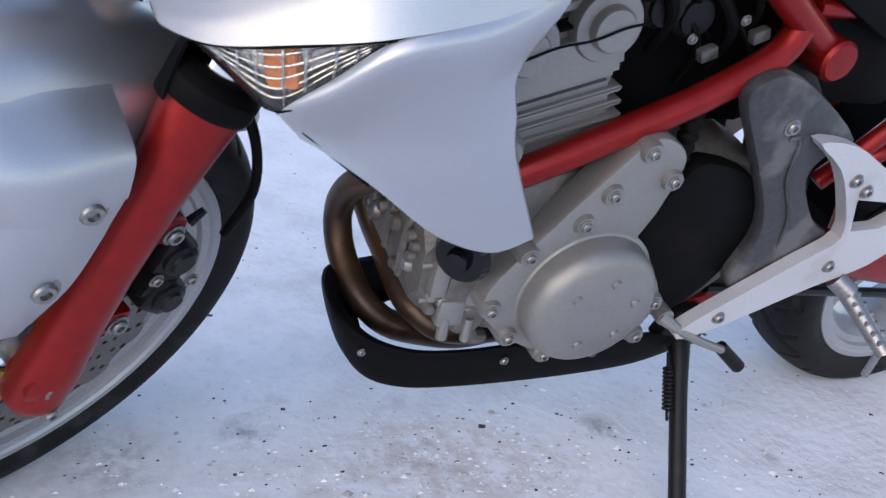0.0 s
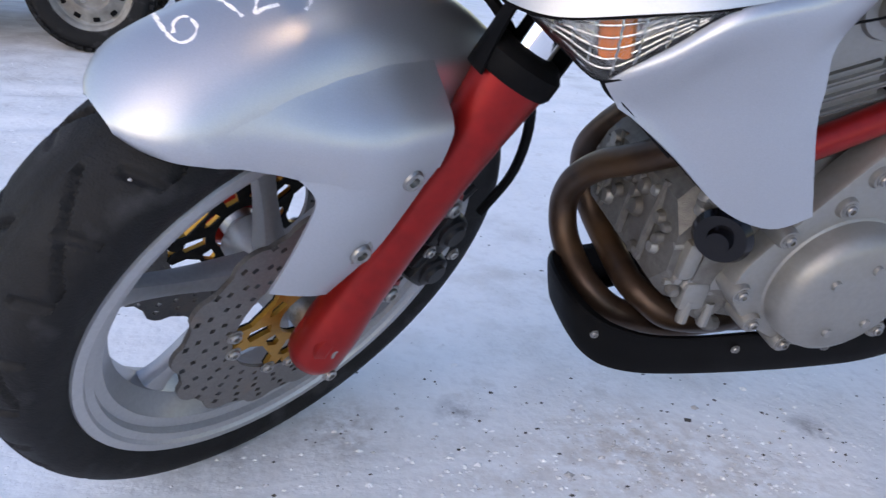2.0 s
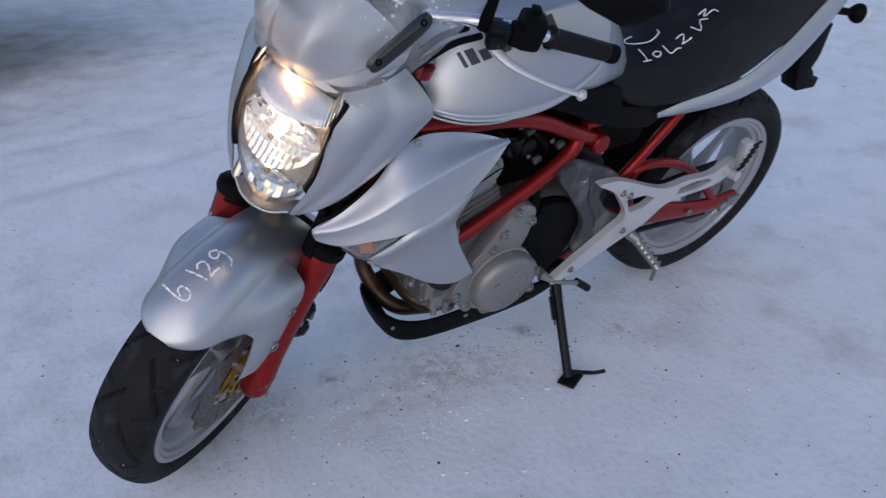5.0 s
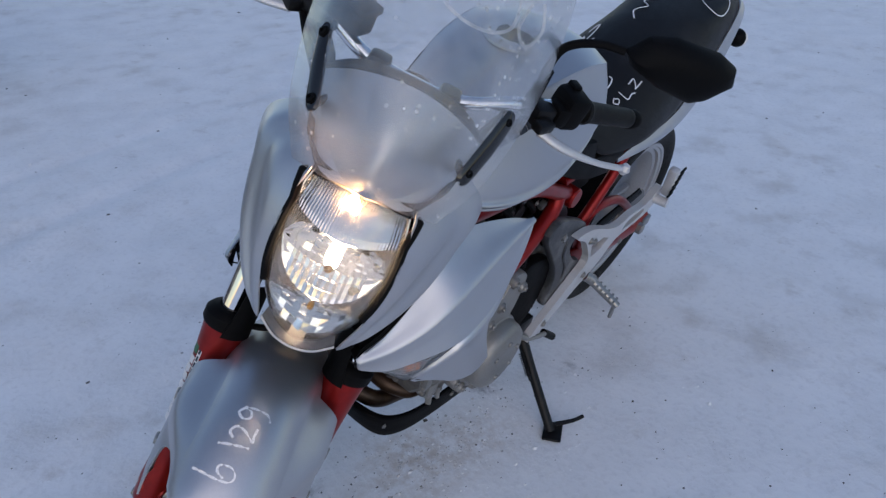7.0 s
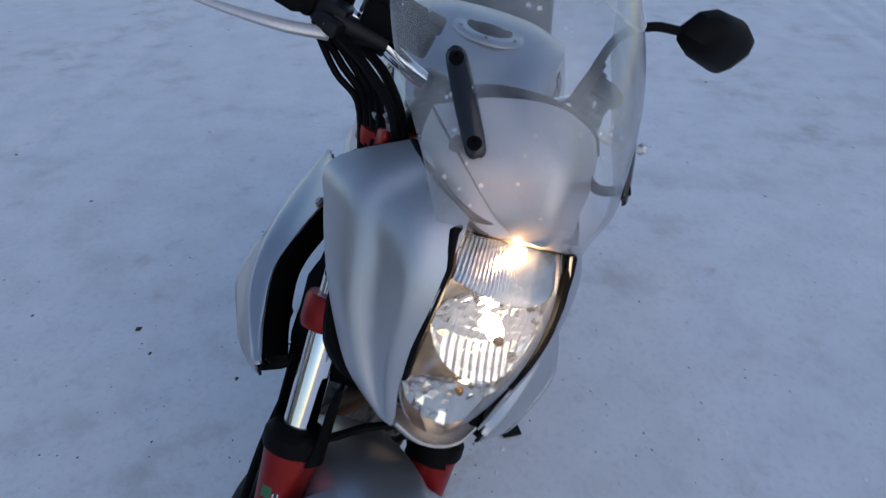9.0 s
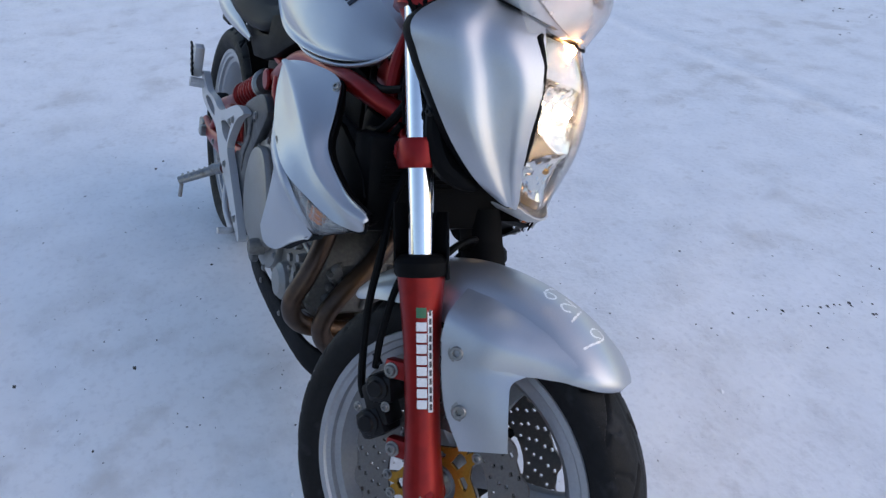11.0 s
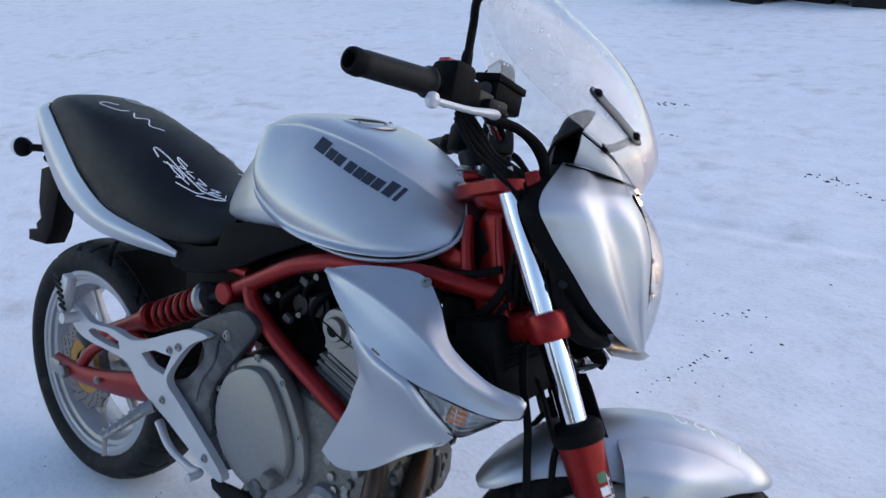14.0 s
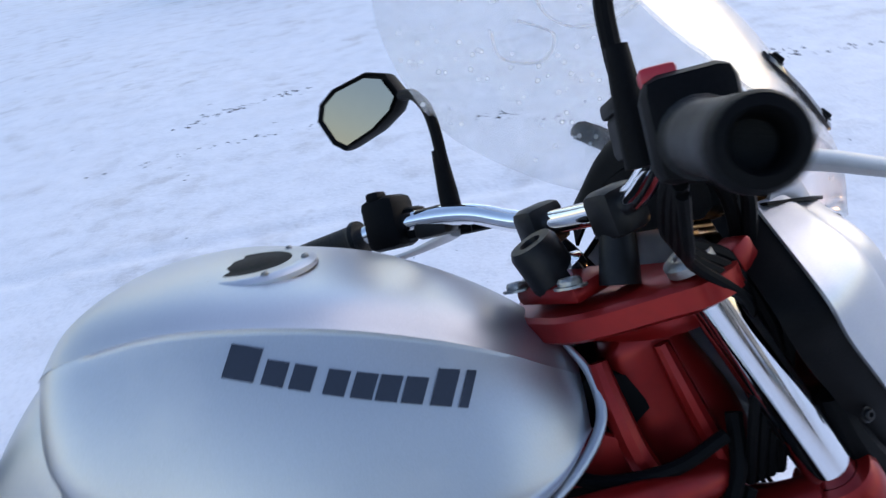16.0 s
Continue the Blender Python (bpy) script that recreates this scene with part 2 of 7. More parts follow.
def snow_material():
    m = bpy.data.materials.new("packed_snow")
    m.use_nodes = True
    nt = m.node_tree
    p = nt.nodes["Principled BSDF"]
    tc = nt.nodes.new("ShaderNodeTexCoord")

    def noise_node(scale, detail=6.0, rough=0.55):
        n = nt.nodes.new("ShaderNodeTexNoise")
        n.inputs["Scale"].default_value, n.inputs["Detail"].default_value, n.inputs["Roughness"].default_value = scale, detail, rough
        nt.links.new(tc.outputs["Object"], n.inputs["Vector"])
        return n

    def cut(src, a, b, lo=0.0, hi=1.0):
        r = nt.nodes.new("ShaderNodeMapRange")
        nt.links.new(src, r.inputs["Value"])
        for k, v in zip(("From Min", "From Max", "To Min", "To Max"), (a, b, lo, hi)):
            r.inputs[k].default_value = v
        return r.outputs[0]

    def mix(fac, a, b):
        x = nt.nodes.new("ShaderNodeMix")
        x.data_type = "RGBA"
        nt.links.new(fac, x.inputs[0])
        for k, v in ((6, a), (7, b)):
            if isinstance(v, tuple):
                x.inputs[k].default_value = (*v, 1)
            else:
                nt.links.new(v, x.inputs[k])
        return x.outputs[2]

    def times(a, b):
        x = nt.nodes.new("ShaderNodeMath")
        x.operation = "MULTIPLY"
        nt.links.new(a, x.inputs[0])
        nt.links.new(b, x.inputs[1])
        return x.outputs[0]

    broad, mid, fine = noise_node(1.1), noise_node(5.5), noise_node(55.0, 5.0)
    grit = noise_node(150.0, 2.0)
    col = mix(cut(mid.outputs["Fac"], 0.35, 0.7), (0.89, 0.895, 0.905), (0.80, 0.81, 0.825))
    col = mix(cut(broad.outputs["Fac"], 0.45, 0.75, 0.0, 0.35), col, (0.80, 0.79, 0.78))
    dirt = times(cut(broad.outputs["Fac"], 0.46, 0.66), cut(mid.outputs["Fac"], 0.50, 0.68, 0, 0.55))
    col = mix(dirt, col, (0.50, 0.46, 0.42))
    smudge = noise_node(7.5, 7.0, 0.65)
    col = mix(cut(smudge.outputs["Fac"], 0.60, 0.72, 0.0, 0.36), col, (0.44, 0.405, 0.375))
    warm = noise_node(2.6, 6.0, 0.6)
    col = mix(cut(warm.outputs["Fac"], 0.50, 0.68, 0.0, 0.20), col, (0.78, 0.74, 0.70))
    xyz = nt.nodes.new("ShaderNodeSeparateXYZ")
    nt.links.new(tc.outputs["Object"], xyz.inputs[0])
    lane = times(times(cut(xyz.outputs[1], -2.3, -3.1, 0.0, 0.42), cut(xyz.outputs[1], -5.2, -4.2)), cut(xyz.outputs[0], -0.8, 0.6))
    col = mix(times(lane, cut(mid.outputs["Fac"], 0.30, 0.62)), col, (0.36, 0.32, 0.28))
    col = mix(cut(fine.outputs["Fac"], 0.52, 0.70, 0.0, 0.30), col, (0.62, 0.62, 0.63))
    specks = times(cut(grit.outputs["Fac"], 0.70, 0.76), cut(mid.outputs["Fac"], 0.48, 0.62, 0.0, 0.8))
    col = mix(specks, col, (0.12, 0.105, 0.09))
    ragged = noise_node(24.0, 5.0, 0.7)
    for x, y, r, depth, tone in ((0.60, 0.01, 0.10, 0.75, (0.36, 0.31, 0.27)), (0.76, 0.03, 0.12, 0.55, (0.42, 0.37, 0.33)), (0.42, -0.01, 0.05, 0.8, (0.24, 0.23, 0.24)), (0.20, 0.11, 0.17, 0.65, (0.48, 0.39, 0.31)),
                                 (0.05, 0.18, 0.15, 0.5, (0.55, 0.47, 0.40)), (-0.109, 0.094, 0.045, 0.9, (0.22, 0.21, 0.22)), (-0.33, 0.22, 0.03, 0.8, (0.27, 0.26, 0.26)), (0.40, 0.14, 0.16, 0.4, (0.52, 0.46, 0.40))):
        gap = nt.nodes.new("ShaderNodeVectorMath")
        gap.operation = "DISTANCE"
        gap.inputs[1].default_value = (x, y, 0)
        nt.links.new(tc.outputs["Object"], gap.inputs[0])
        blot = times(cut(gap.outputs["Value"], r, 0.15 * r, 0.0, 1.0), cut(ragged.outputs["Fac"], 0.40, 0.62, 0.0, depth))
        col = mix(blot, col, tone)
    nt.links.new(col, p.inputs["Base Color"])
    p.inputs["Roughness"].default_value = 0.62
    p.inputs["Specular IOR Level"].default_value = 0.3
    b1, b2 = nt.nodes.new("ShaderNodeBump"), nt.nodes.new("ShaderNodeBump")
    b1.inputs["Strength"].default_value, b1.inputs["Distance"].default_value = 0.6, 0.012
    b2.inputs["Strength"].default_value, b2.inputs["Distance"].default_value = 0.6, 0.005
    nt.links.new(noise_node(11.0, 5.0).outputs["Fac"], b1.inputs["Height"])
    nt.links.new(cut(broad.outputs["Fac"], 0.40, 0.62, 0.22, 0.75), b1.inputs["Strength"])
    nt.links.new(cut(mid.outputs["Fac"], 0.36, 0.64, 0.20, 0.80), b2.inputs["Strength"])
    nt.links.new(fine.outputs["Fac"], b2.inputs["Height"])
    nt.links.new(b1.outputs[0], b2.inputs["Normal"])
    nt.links.new(b2.outputs[0], p.inputs["Normal"])
    return m


SNOW = snow_material()
GREY_ICE = material("grey_ice", (0.50, 0.48, 0.47), 0.7, 0, 0, 0.3, 200)
DIRT = material("dark_grit", (0.05, 0.045, 0.04), 0.8, 0, 0, 0.3, 200)


# ---- shaping helpers ----
def spline(pts, n, closed=False):
    """Catmull-Rom through pts, n steps for each span."""
    p = np.array(pts, float)
    k = len(p)
    out = []
    for i in range(k if closed else k - 1):
        if closed:
            a, b, c, d = p[(i - 1) % k], p[i], p[(i + 1) % k], p[(i + 2) % k]
        else:
            b, c = p[i], p[i + 1]
            a = p[i - 1] if i else 2 * b - c
            d = p[i + 2] if i + 2 < k else 2 * c - b
        for s in range(n):
            t = s / n
            out.append(0.5 * (2 * b + (c - a) * t + (2 * a - 5 * b + 4 * c - d) * t * t + (3 * b - a - 3 * c + d) * t ** 3))
    if not closed:
        out.append(p[-1])
    return np.array(out)


def mesh_bm(verts, faces):
    bm = bmesh.new()
    vs = [bm.verts.new(v) for v in verts]
    for f in faces:
        try:
            bm.faces.new([vs[i] for i in f])
        except ValueError:
            pass
    return bm


def add_bm(bm, other):
    """Adds other to bm and frees it."""
    m = bpy.data.meshes.new("tmp")
    other.to_mesh(m)
    other.free()
    bm.from_mesh(m)
    bpy.data.meshes.remove(m)
    return bm


def join_bm(*many):
    bm = many[0]
    for o in many[1:]:
        add_bm(bm, o)
    return bm


def tube(pts, r, seg=12, n=6, caps=True, smooth=True, flat=1.0):
    p = spline(pts, n) if smooth and len(pts) > 2 else np.array(pts, float)
    rs = np.interp(np.linspace(0, 1, len(p)), np.linspace(0, 1, len(r)), r) if isinstance(r, (list, tuple)) else np.full(len(p), r)
    tang = np.gradient(p, axis=0)
    tang /= np.linalg.norm(tang, axis=1, keepdims=True)
    up = np.array([0, 0, 1.0]) if abs(tang[0][2]) < 0.9 else np.array([0, 1.0, 0])
    u = np.cross(tang[0], up)
    u /= np.linalg.norm(u)
    verts, faces = [], []
    for i in range(len(p)):
        u = u - tang[i] * (u @ tang[i])
        u /= np.linalg.norm(u)
        w = np.cross(tang[i], u)
        for k in range(seg):
            a = 2 * math.pi * k / seg
            verts.append(p[i] + rs[i] * (u * math.cos(a) + w * math.sin(a) * flat))
    for i in range(len(p) - 1):
        for k in range(seg):
            a, b = i * seg + k, i * seg + (k + 1) % seg
            faces.append((a, b, b + seg, a + seg))
    if caps:
        faces.append(tuple(reversed(range(seg))))
        faces.append(tuple(range((len(p) - 1) * seg, len(p) * seg)))
    return mesh_bm(verts, faces)


def grid(P, thick=0.0, closed_u=False, closed_v=False):
    """A sheet through the nu x nv points P, with thickness on the side away from its normal."""
    P = np.array(P, float)
    nu, nv = P.shape[:2]

    def faces_of(off, flip):
        out = []
        for i in range(nu if closed_u else nu - 1):
            for j in range(nv if closed_v else nv - 1):
                a, b = i * nv + j, ((i + 1) % nu) * nv + j
                c, d = ((i + 1) % nu) * nv + (j + 1) % nv, i * nv + (j + 1) % nv
                f = (a + off, b + off, c + off, d + off)
                out.append(f[::-1] if flip else f)
        return out

    if not thick:
        return mesh_bm(P.reshape(-1, 3), faces_of(0, False))
    gu = np.gradient(P, axis=0) if not closed_u else (np.roll(P, -1, 0) - np.roll(P, 1, 0))
    gv = np.gradient(P, axis=1) if not closed_v else (np.roll(P, -1, 1) - np.roll(P, 1, 1))
    nrm = np.cross(gu, gv)
    nrm /= np.linalg.norm(nrm, axis=2, keepdims=True) + 1e-12
    Q = P - nrm * thick
    n = nu * nv
    faces = faces_of(0, False) + faces_of(n, True)
    if not closed_v:
        for i in range(nu if closed_u else nu - 1):
            k = ((i + 1) % nu) * nv
            faces.append((i * nv, i * nv + n, k + n, k))
            faces.append((i * nv + nv - 1, k + nv - 1, k + nv - 1 + n, i * nv + nv - 1 + n))
    if not closed_u:
        for j in range(nv if closed_v else nv - 1):
            k = (j + 1) % nv
            faces.append((j, k, k + n, j + n))
            e = (nu - 1) * nv
            faces.append((e + j, e + j + n, e + k + n, e + k))
    return mesh_bm(np.concatenate([P.reshape(-1, 3), Q.reshape(-1, 3)]), faces)


def smooth_grid(C, n, m):
    """Catmull-Rom both ways through the control net C."""
    C = np.array(C, float)
    rows = np.array([spline(r, m) for r in C])
    return np.array([spline(rows[:, j], n) for j in range(rows.shape[1])]).transpose(1, 0, 2)


def skin(C, thick=0.003, n=6, m=6):
    return grid(smooth_grid(C, n, m), thick)


def loft(rings, n=6, m=4, caps=True, closed=True):
    """Rings of equal length, smoothed round and along."""
    R = np.array([spline(r, m, closed) for r in np.array(rings, float)])
    R = np.array([spline(R[:, j], n) for j in range(R.shape[1])]).transpose(1, 0, 2)
    bm = grid(R, 0, False, closed)
    if caps and closed:
        bm.verts.ensure_lookup_table()
        k = R.shape[1]
        bm.faces.new([bm.verts[i] for i in reversed(range(k))])
        bm.faces.new([bm.verts[i] for i in range((R.shape[0] - 1) * k, R.shape[0] * k)])
    return bm


def half_ring(x, pts):
    """A closed ring at x from (y, z) points of one side, from top centre to bottom centre."""
    side = [(x, y, z) for y, z in pts]
    return side + [(x, -y, z) for y, z in reversed(pts) if abs(y) > 1e-6]


def plate(outline, y0, y1, bevel=0.0, smooth=0, holes=(), lean=None):
    """A plate of outline (x, z) between y0 and y1; lean(x, z) adds to y."""
    o = spline([(x, z, 0) for x, z in outline], smooth, True)[:, :2] if smooth else np.array(outline, float)
    bm = bmesh.new()
    loops = [o] + [np.array(h, float) for h in holes]
    edges = []
    for lp in loops:
        vs = [bm.verts.new((x, y0, z)) for x, z in lp]
        for i in range(len(vs)):
            edges.append(bm.edges.new((vs[i], vs[(i + 1) % len(vs)])))
    if holes:
        bmesh.ops.triangle_fill(bm, use_beauty=True, use_dissolve=False, edges=edges)
    else:
        bm.verts.ensure_lookup_table()
        bm.faces.new(list(bm.verts))
    fs = list(bm.faces)
    ext = bmesh.ops.extrude_face_region(bm, geom=fs)
    for v in (g for g in ext["geom"] if isinstance(g, bmesh.types.BMVert)):
        v.co.y = y1
    bmesh.ops.recalc_face_normals(bm, faces=bm.faces)
    if bevel and not holes:
        es = [e for e in bm.edges if abs(e.verts[0].co.y - e.verts[1].co.y) < 1e-6]
        bmesh.ops.bevel(bm, geom=es, offset=bevel, segments=2, affect="EDGES", profile=0.5)
    if lean:
        for v in bm.verts:
            v.co.y += lean(v.co.x, v.co.z)
    return bm


def circle(cx, cz, r, n=12, a0=0.0):
    return [(cx + r * math.cos(a0 + 2 * math.pi * k / n), cz + r * math.sin(a0 + 2 * math.pi * k / n)) for k in range(n)]


def revolve(profile, centre, axis=(0, 1, 0), seg=32, closed=False):
    """profile: (radius, along the axis)."""
    rot = Vector((0, 0, 1)).rotation_difference(Vector(axis)).to_matrix()
    c = Vector(centre)
    verts, faces = [], []
    k = len(profile)
    for s in range(seg):
        a = 2 * math.pi * s / seg
        for r, h in profile:
            verts.append(c + rot @ Vector((r * math.cos(a), r * math.sin(a), h)))
    for s in range(seg):
        t = (s + 1) % seg
        for i in range(k if closed else k - 1):
            j = (i + 1) % k
            faces.append((s * k + i, t * k + i, t * k + j, s * k + j))
    bm = mesh_bm(verts, faces)
    bmesh.ops.remove_doubles(bm, verts=bm.verts, dist=1e-6)
    bmesh.ops.recalc_face_normals(bm, faces=bm.faces)
    return bm


def box(c, size, bevel=0.004, rot=(0, 0, 0), seg=2):
    bm = bmesh.new()
    bmesh.ops.create_cube(bm, size=1.0)
    for v in bm.verts:
        v.co = Vector((v.co.x * size[0], v.co.y * size[1], v.co.z * size[2]))
    if bevel:
        bmesh.ops.bevel(bm, geom=list(bm.edges), offset=bevel, segments=seg, affect="EDGES", profile=0.5)
    bmesh.ops.transform(bm, matrix=pose(*c, *rot), verts=bm.verts)
    return bm


def to_mesh(name, bm, mat, angle=35):
    me = bpy.data.meshes.new(name)
    bmesh.ops.recalc_face_normals(bm, faces=bm.faces)
    for f in bm.faces:
        f.smooth = True
    bm.to_mesh(me)
    bm.free()
    me.set_sharp_from_angle(angle=radians(angle))
    me.materials.append(mat)
    return me


TURN = Matrix.Translation((0.798, 0, 0)) @ Matrix.Rotation(STEER, 4, Vector((-math.sin(RAKE), 0, math.cos(RAKE)))) @ Matrix.Translation((-0.798, 0, 0))


def part(name, bm, mat, parent, label="", steer=False, angle=35):
    ob = new(name, to_mesh(name, bm, mat, angle))
    ob.parent = parent
    if steer:
        ob.matrix_local = TURN
    if label:
        ob["label"] = label
    return ob


def thing(name, label, category, m=None, group=""):
    ob = new(name)
    ob.empty_display_size = 0.1
    if m is not None:
        ob.matrix_world = m
    return tagged(ob, label, category, group)


BOLT_MESH = {}


def bolt(parent, at, way, r=0.008, steer=False, name="bolt", mat=None):
    """A domed bolt head with a hex socket, on a washer."""
    key = (round(r, 4), name, mat.name if mat else "")
    if key not in BOLT_MESH:
        h = r * 0.8
        bm = revolve([(0, 0), (r * 1.35, 0), (r * 1.35, r * 0.2), (r, r * 0.25), (r, h * 0.7), (r * 0.85, h), (r * 0.48, h), (r * 0.42, h * 0.45), (0, h * 0.45)], (0, 0, 0), (0, 0, 1), 12)
        BOLT_MESH[key] = to_mesh(name, bm, mat or BOLT, 30)
    ob = new(name, BOLT_MESH[key])
    ob.parent = parent
    m = Matrix.Translation(at) @ Vector((0, 0, 1)).rotation_difference(Vector(way)).to_matrix().to_4x4()
    ob.matrix_local = TURN @ m if steer else m
    return ob


def stroke(pts, r, lift):
    """A hand-drawn line laid on a surface: points and outward normals."""
    p = spline(pts, 5)
    nrm = np.array(lift, float)
    if nrm.ndim == 1:
        nrm = np.tile(nrm, (len(p), 1))
    t = np.gradient(p, axis=0)
    t /= np.linalg.norm(t, axis=1, keepdims=True) + 1e-9
    s = np.cross(t, nrm)
    s /= np.linalg.norm(s, axis=1, keepdims=True) + 1e-9
    P = np.stack([p - s * r + nrm * 0.0006, p + nrm * 0.0010, p + s * r + nrm * 0.0006], 1)
    return grid(P, 0.0008)

# ---- the motorcycle ----
bike = thing("motorcycle", "silver motorcycle with red frame leaning on its stand on snow", "motorcycle", Matrix.Rotation(-LEAN, 4, "X"))
FX, FZ, RX, RZ = 0.7025, 0.30, -0.7025, 0.312


def tyre(cx, cz, radius, half, rim_r, bead, blocks, seg=768):
    """A road tyre: round crown with curved grooves pressed into it, walls that draw in to the bead."""
    widest = rim_r + (radius - rim_r) * 0.42
    prof = [(widest - (widest - rim_r) * t, -(half - (half - bead) * t ** 1.7)) for t in (1.0, 0.85, 0.65, 0.45, 0.22)]
    for k in range(49):
        a = -math.pi * 0.5 + math.pi * k / 48
        prof.append((widest + (radius - widest) * max(math.cos(a), 0.0) ** 0.78, half * math.sin(a)))
    prof += [(r, -y) for r, y in reversed(prof[:5])]
    verts, faces = [], []
    k = len(prof)
    for s in range(seg):
        a = 2 * math.pi * s / seg
        for r, y in prof:
            q = abs(y) / half
            cut = 0.0
            if r > widest + 0.004:
                side = 0.5 if y > 0 else 0.0
                ph = (a / (2 * math.pi) * blocks + side + 0.75 * q ** 1.3) % 1.0
                if 0.10 < q < 0.90:
                    cut = 0.006 * max(0.0, 1 - (abs(ph - 0.5) / 0.06) ** 2)
                ph2 = (a / (2 * math.pi) * blocks * 2 + side - 0.55 * q) % 1.0
                if 0.45 < q < 0.92:
                    cut = max(cut, 0.004 * max(0.0, 1 - (abs(ph2 - 0.5) / 0.10) ** 2))
                cut = max(cut, 0.004 * max(0.0, 1 - (abs(q - 0.03) / 0.035) ** 2))
            r -= cut
            verts.append((cx + r * math.cos(a), y, cz + r * math.sin(a)))
    for s in range(seg):
        t = (s + 1) % seg
        for i in range(k):
            j = (i + 1) % k
            faces.append((s * k + i, s * k + j, t * k + j, t * k + i))
    return mesh_bm(verts, faces)


def rim(cx, cz, half):
    prof = [(0.2370, half), (0.2385, half - 0.003), (0.236, half - 0.008), (0.222, half - 0.010), (0.217, half - 0.020), (0.195, half * 0.25), (0.195, -half * 0.25),
            (0.217, -half + 0.020), (0.222, -half + 0.010), (0.236, -half + 0.008), (0.2385, -half + 0.003), (0.2370, -half), (0.2275, -half), (0.2245, -half + 0.004), (0.216, -half + 0.006), (0.214, -half + 0.014), (0.203, -half + 0.017),
            (0.199, -half + 0.026), (0.187, -half * 0.25), (0.187, half * 0.25), (0.199, half - 0.026), (0.203, half - 0.017), (0.214, half - 0.014), (0.216, half - 0.006), (0.2245, half - 0.004), (0.2275, half)]
    return revolve(prof, (cx, 0, cz), (0, 1, 0), 72, True)


def spoke(cx, cz, a, y=0.0):
    """A tapered spoke that forks a little towards the rim."""
    c, s = math.cos(a), math.sin(a)
    rings = []
    for r, w, t in ((0.035, 0.020, 0.020), (0.07, 0.015, 0.018), (0.12, 0.012, 0.014), (0.165, 0.014, 0.013), (0.19, 0.024, 0.016), (0.20, 0.032, 0.018)):
        ring = []
        for k in range(8):
            b = 2 * math.pi * k / 8
            u, v = w * math.cos(b), t * math.sin(b)
            u, v = math.copysign(min(abs(u), w * 0.8), u), math.copysign(min(abs(v), t * 0.85), v)
            ring.append((cx + r * c - u * s, y + v, cz + r * s + u * c))
        rings.append(ring)
    return loft(rings, 3, 2)


def petal_disc(cx, cz, ro, ri, y0, y1, waves, holes_per, rings=11):
    """A ring of small cells with drilled ones left out and a wavy rim."""
    n = holes_per * 5
    gone = set()
    for j in range(holes_per):
        for i, row in enumerate((1, 3, 5, 7, 9)):
            gone.add(((j * 5 + i + (2 if i % 2 else 0)) % n, row))
    verts, faces = [], []
    for y in (y0, y1):
        for k in range(n):
            a = 2 * math.pi * k / n
            w = math.sin(a * waves)
            for i in range(rings + 1):
                r = ri + (ro - ri) * i / rings
                if i == rings:
                    r += 0.0052 * np.sign(w) * abs(w) ** 0.6 - 0.002
                verts.append((cx + r * math.cos(a), y, cz + r * math.sin(a)))
    m, off = rings + 1, n * (rings + 1)
    for k in range(n):
        for i in range(rings):
            if (k, i) in gone:
                continue
            p = [k * m + i, k * m + i + 1, ((k + 1) % n) * m + i + 1, ((k + 1) % n) * m + i]
            faces += [tuple(p), tuple(q + off for q in reversed(p))]
            for e, nb in ((0, ((k - 1) % n, i)), (1, (k, i + 1)), (2, ((k + 1) % n, i)), (3, (k, i - 1))):
                if nb in gone or nb[1] in (-1, rings):
                    u, v = p[e], p[(e + 1) % 4]
                    faces.append((u, v, v + off, u + off))
    return mesh_bm(verts, faces)


def carrier(cx, cz, y0, y1):
    """The gold brake rotor carrier: a hub ring with forked arms."""
    out = []
    for k in range(5):
        a0 = 2 * math.pi * k / 5
        for r, d in ((0.072, -0.50), (0.085, -0.26), (0.106, -0.22), (0.110, -0.12), (0.104, -0.04), (0.092, 0.0), (0.104, 0.04), (0.110, 0.12), (0.106, 0.22), (0.085, 0.26)):
            out.append((cx + 0.82 * r * math.cos(a0 + d), cz + 0.82 * r * math.sin(a0 + d)))
    holes = [circle(cx, cz, 0.034, 24)]
    for k in range(5):
        a = 2 * math.pi * k / 5
        holes.append([(cx + 0.82 * r * math.cos(a + d), cz + 0.82 * r * math.sin(a + d)) for r, d in ((0.055, -0.16), (0.084, -0.13), (0.088, 0.0), (0.084, 0.13), (0.055, 0.16))])
        b = a + math.pi / 5
        holes.append([(cx + 0.82 * r * math.cos(b + d), cz + 0.82 * r * math.sin(b + d)) for r, d in ((0.056, -0.2), (0.064, -0.22), (0.068, 0.0), (0.064, 0.22), (0.05, 0.2))])
    return plate(out, y0, y1, holes=holes)


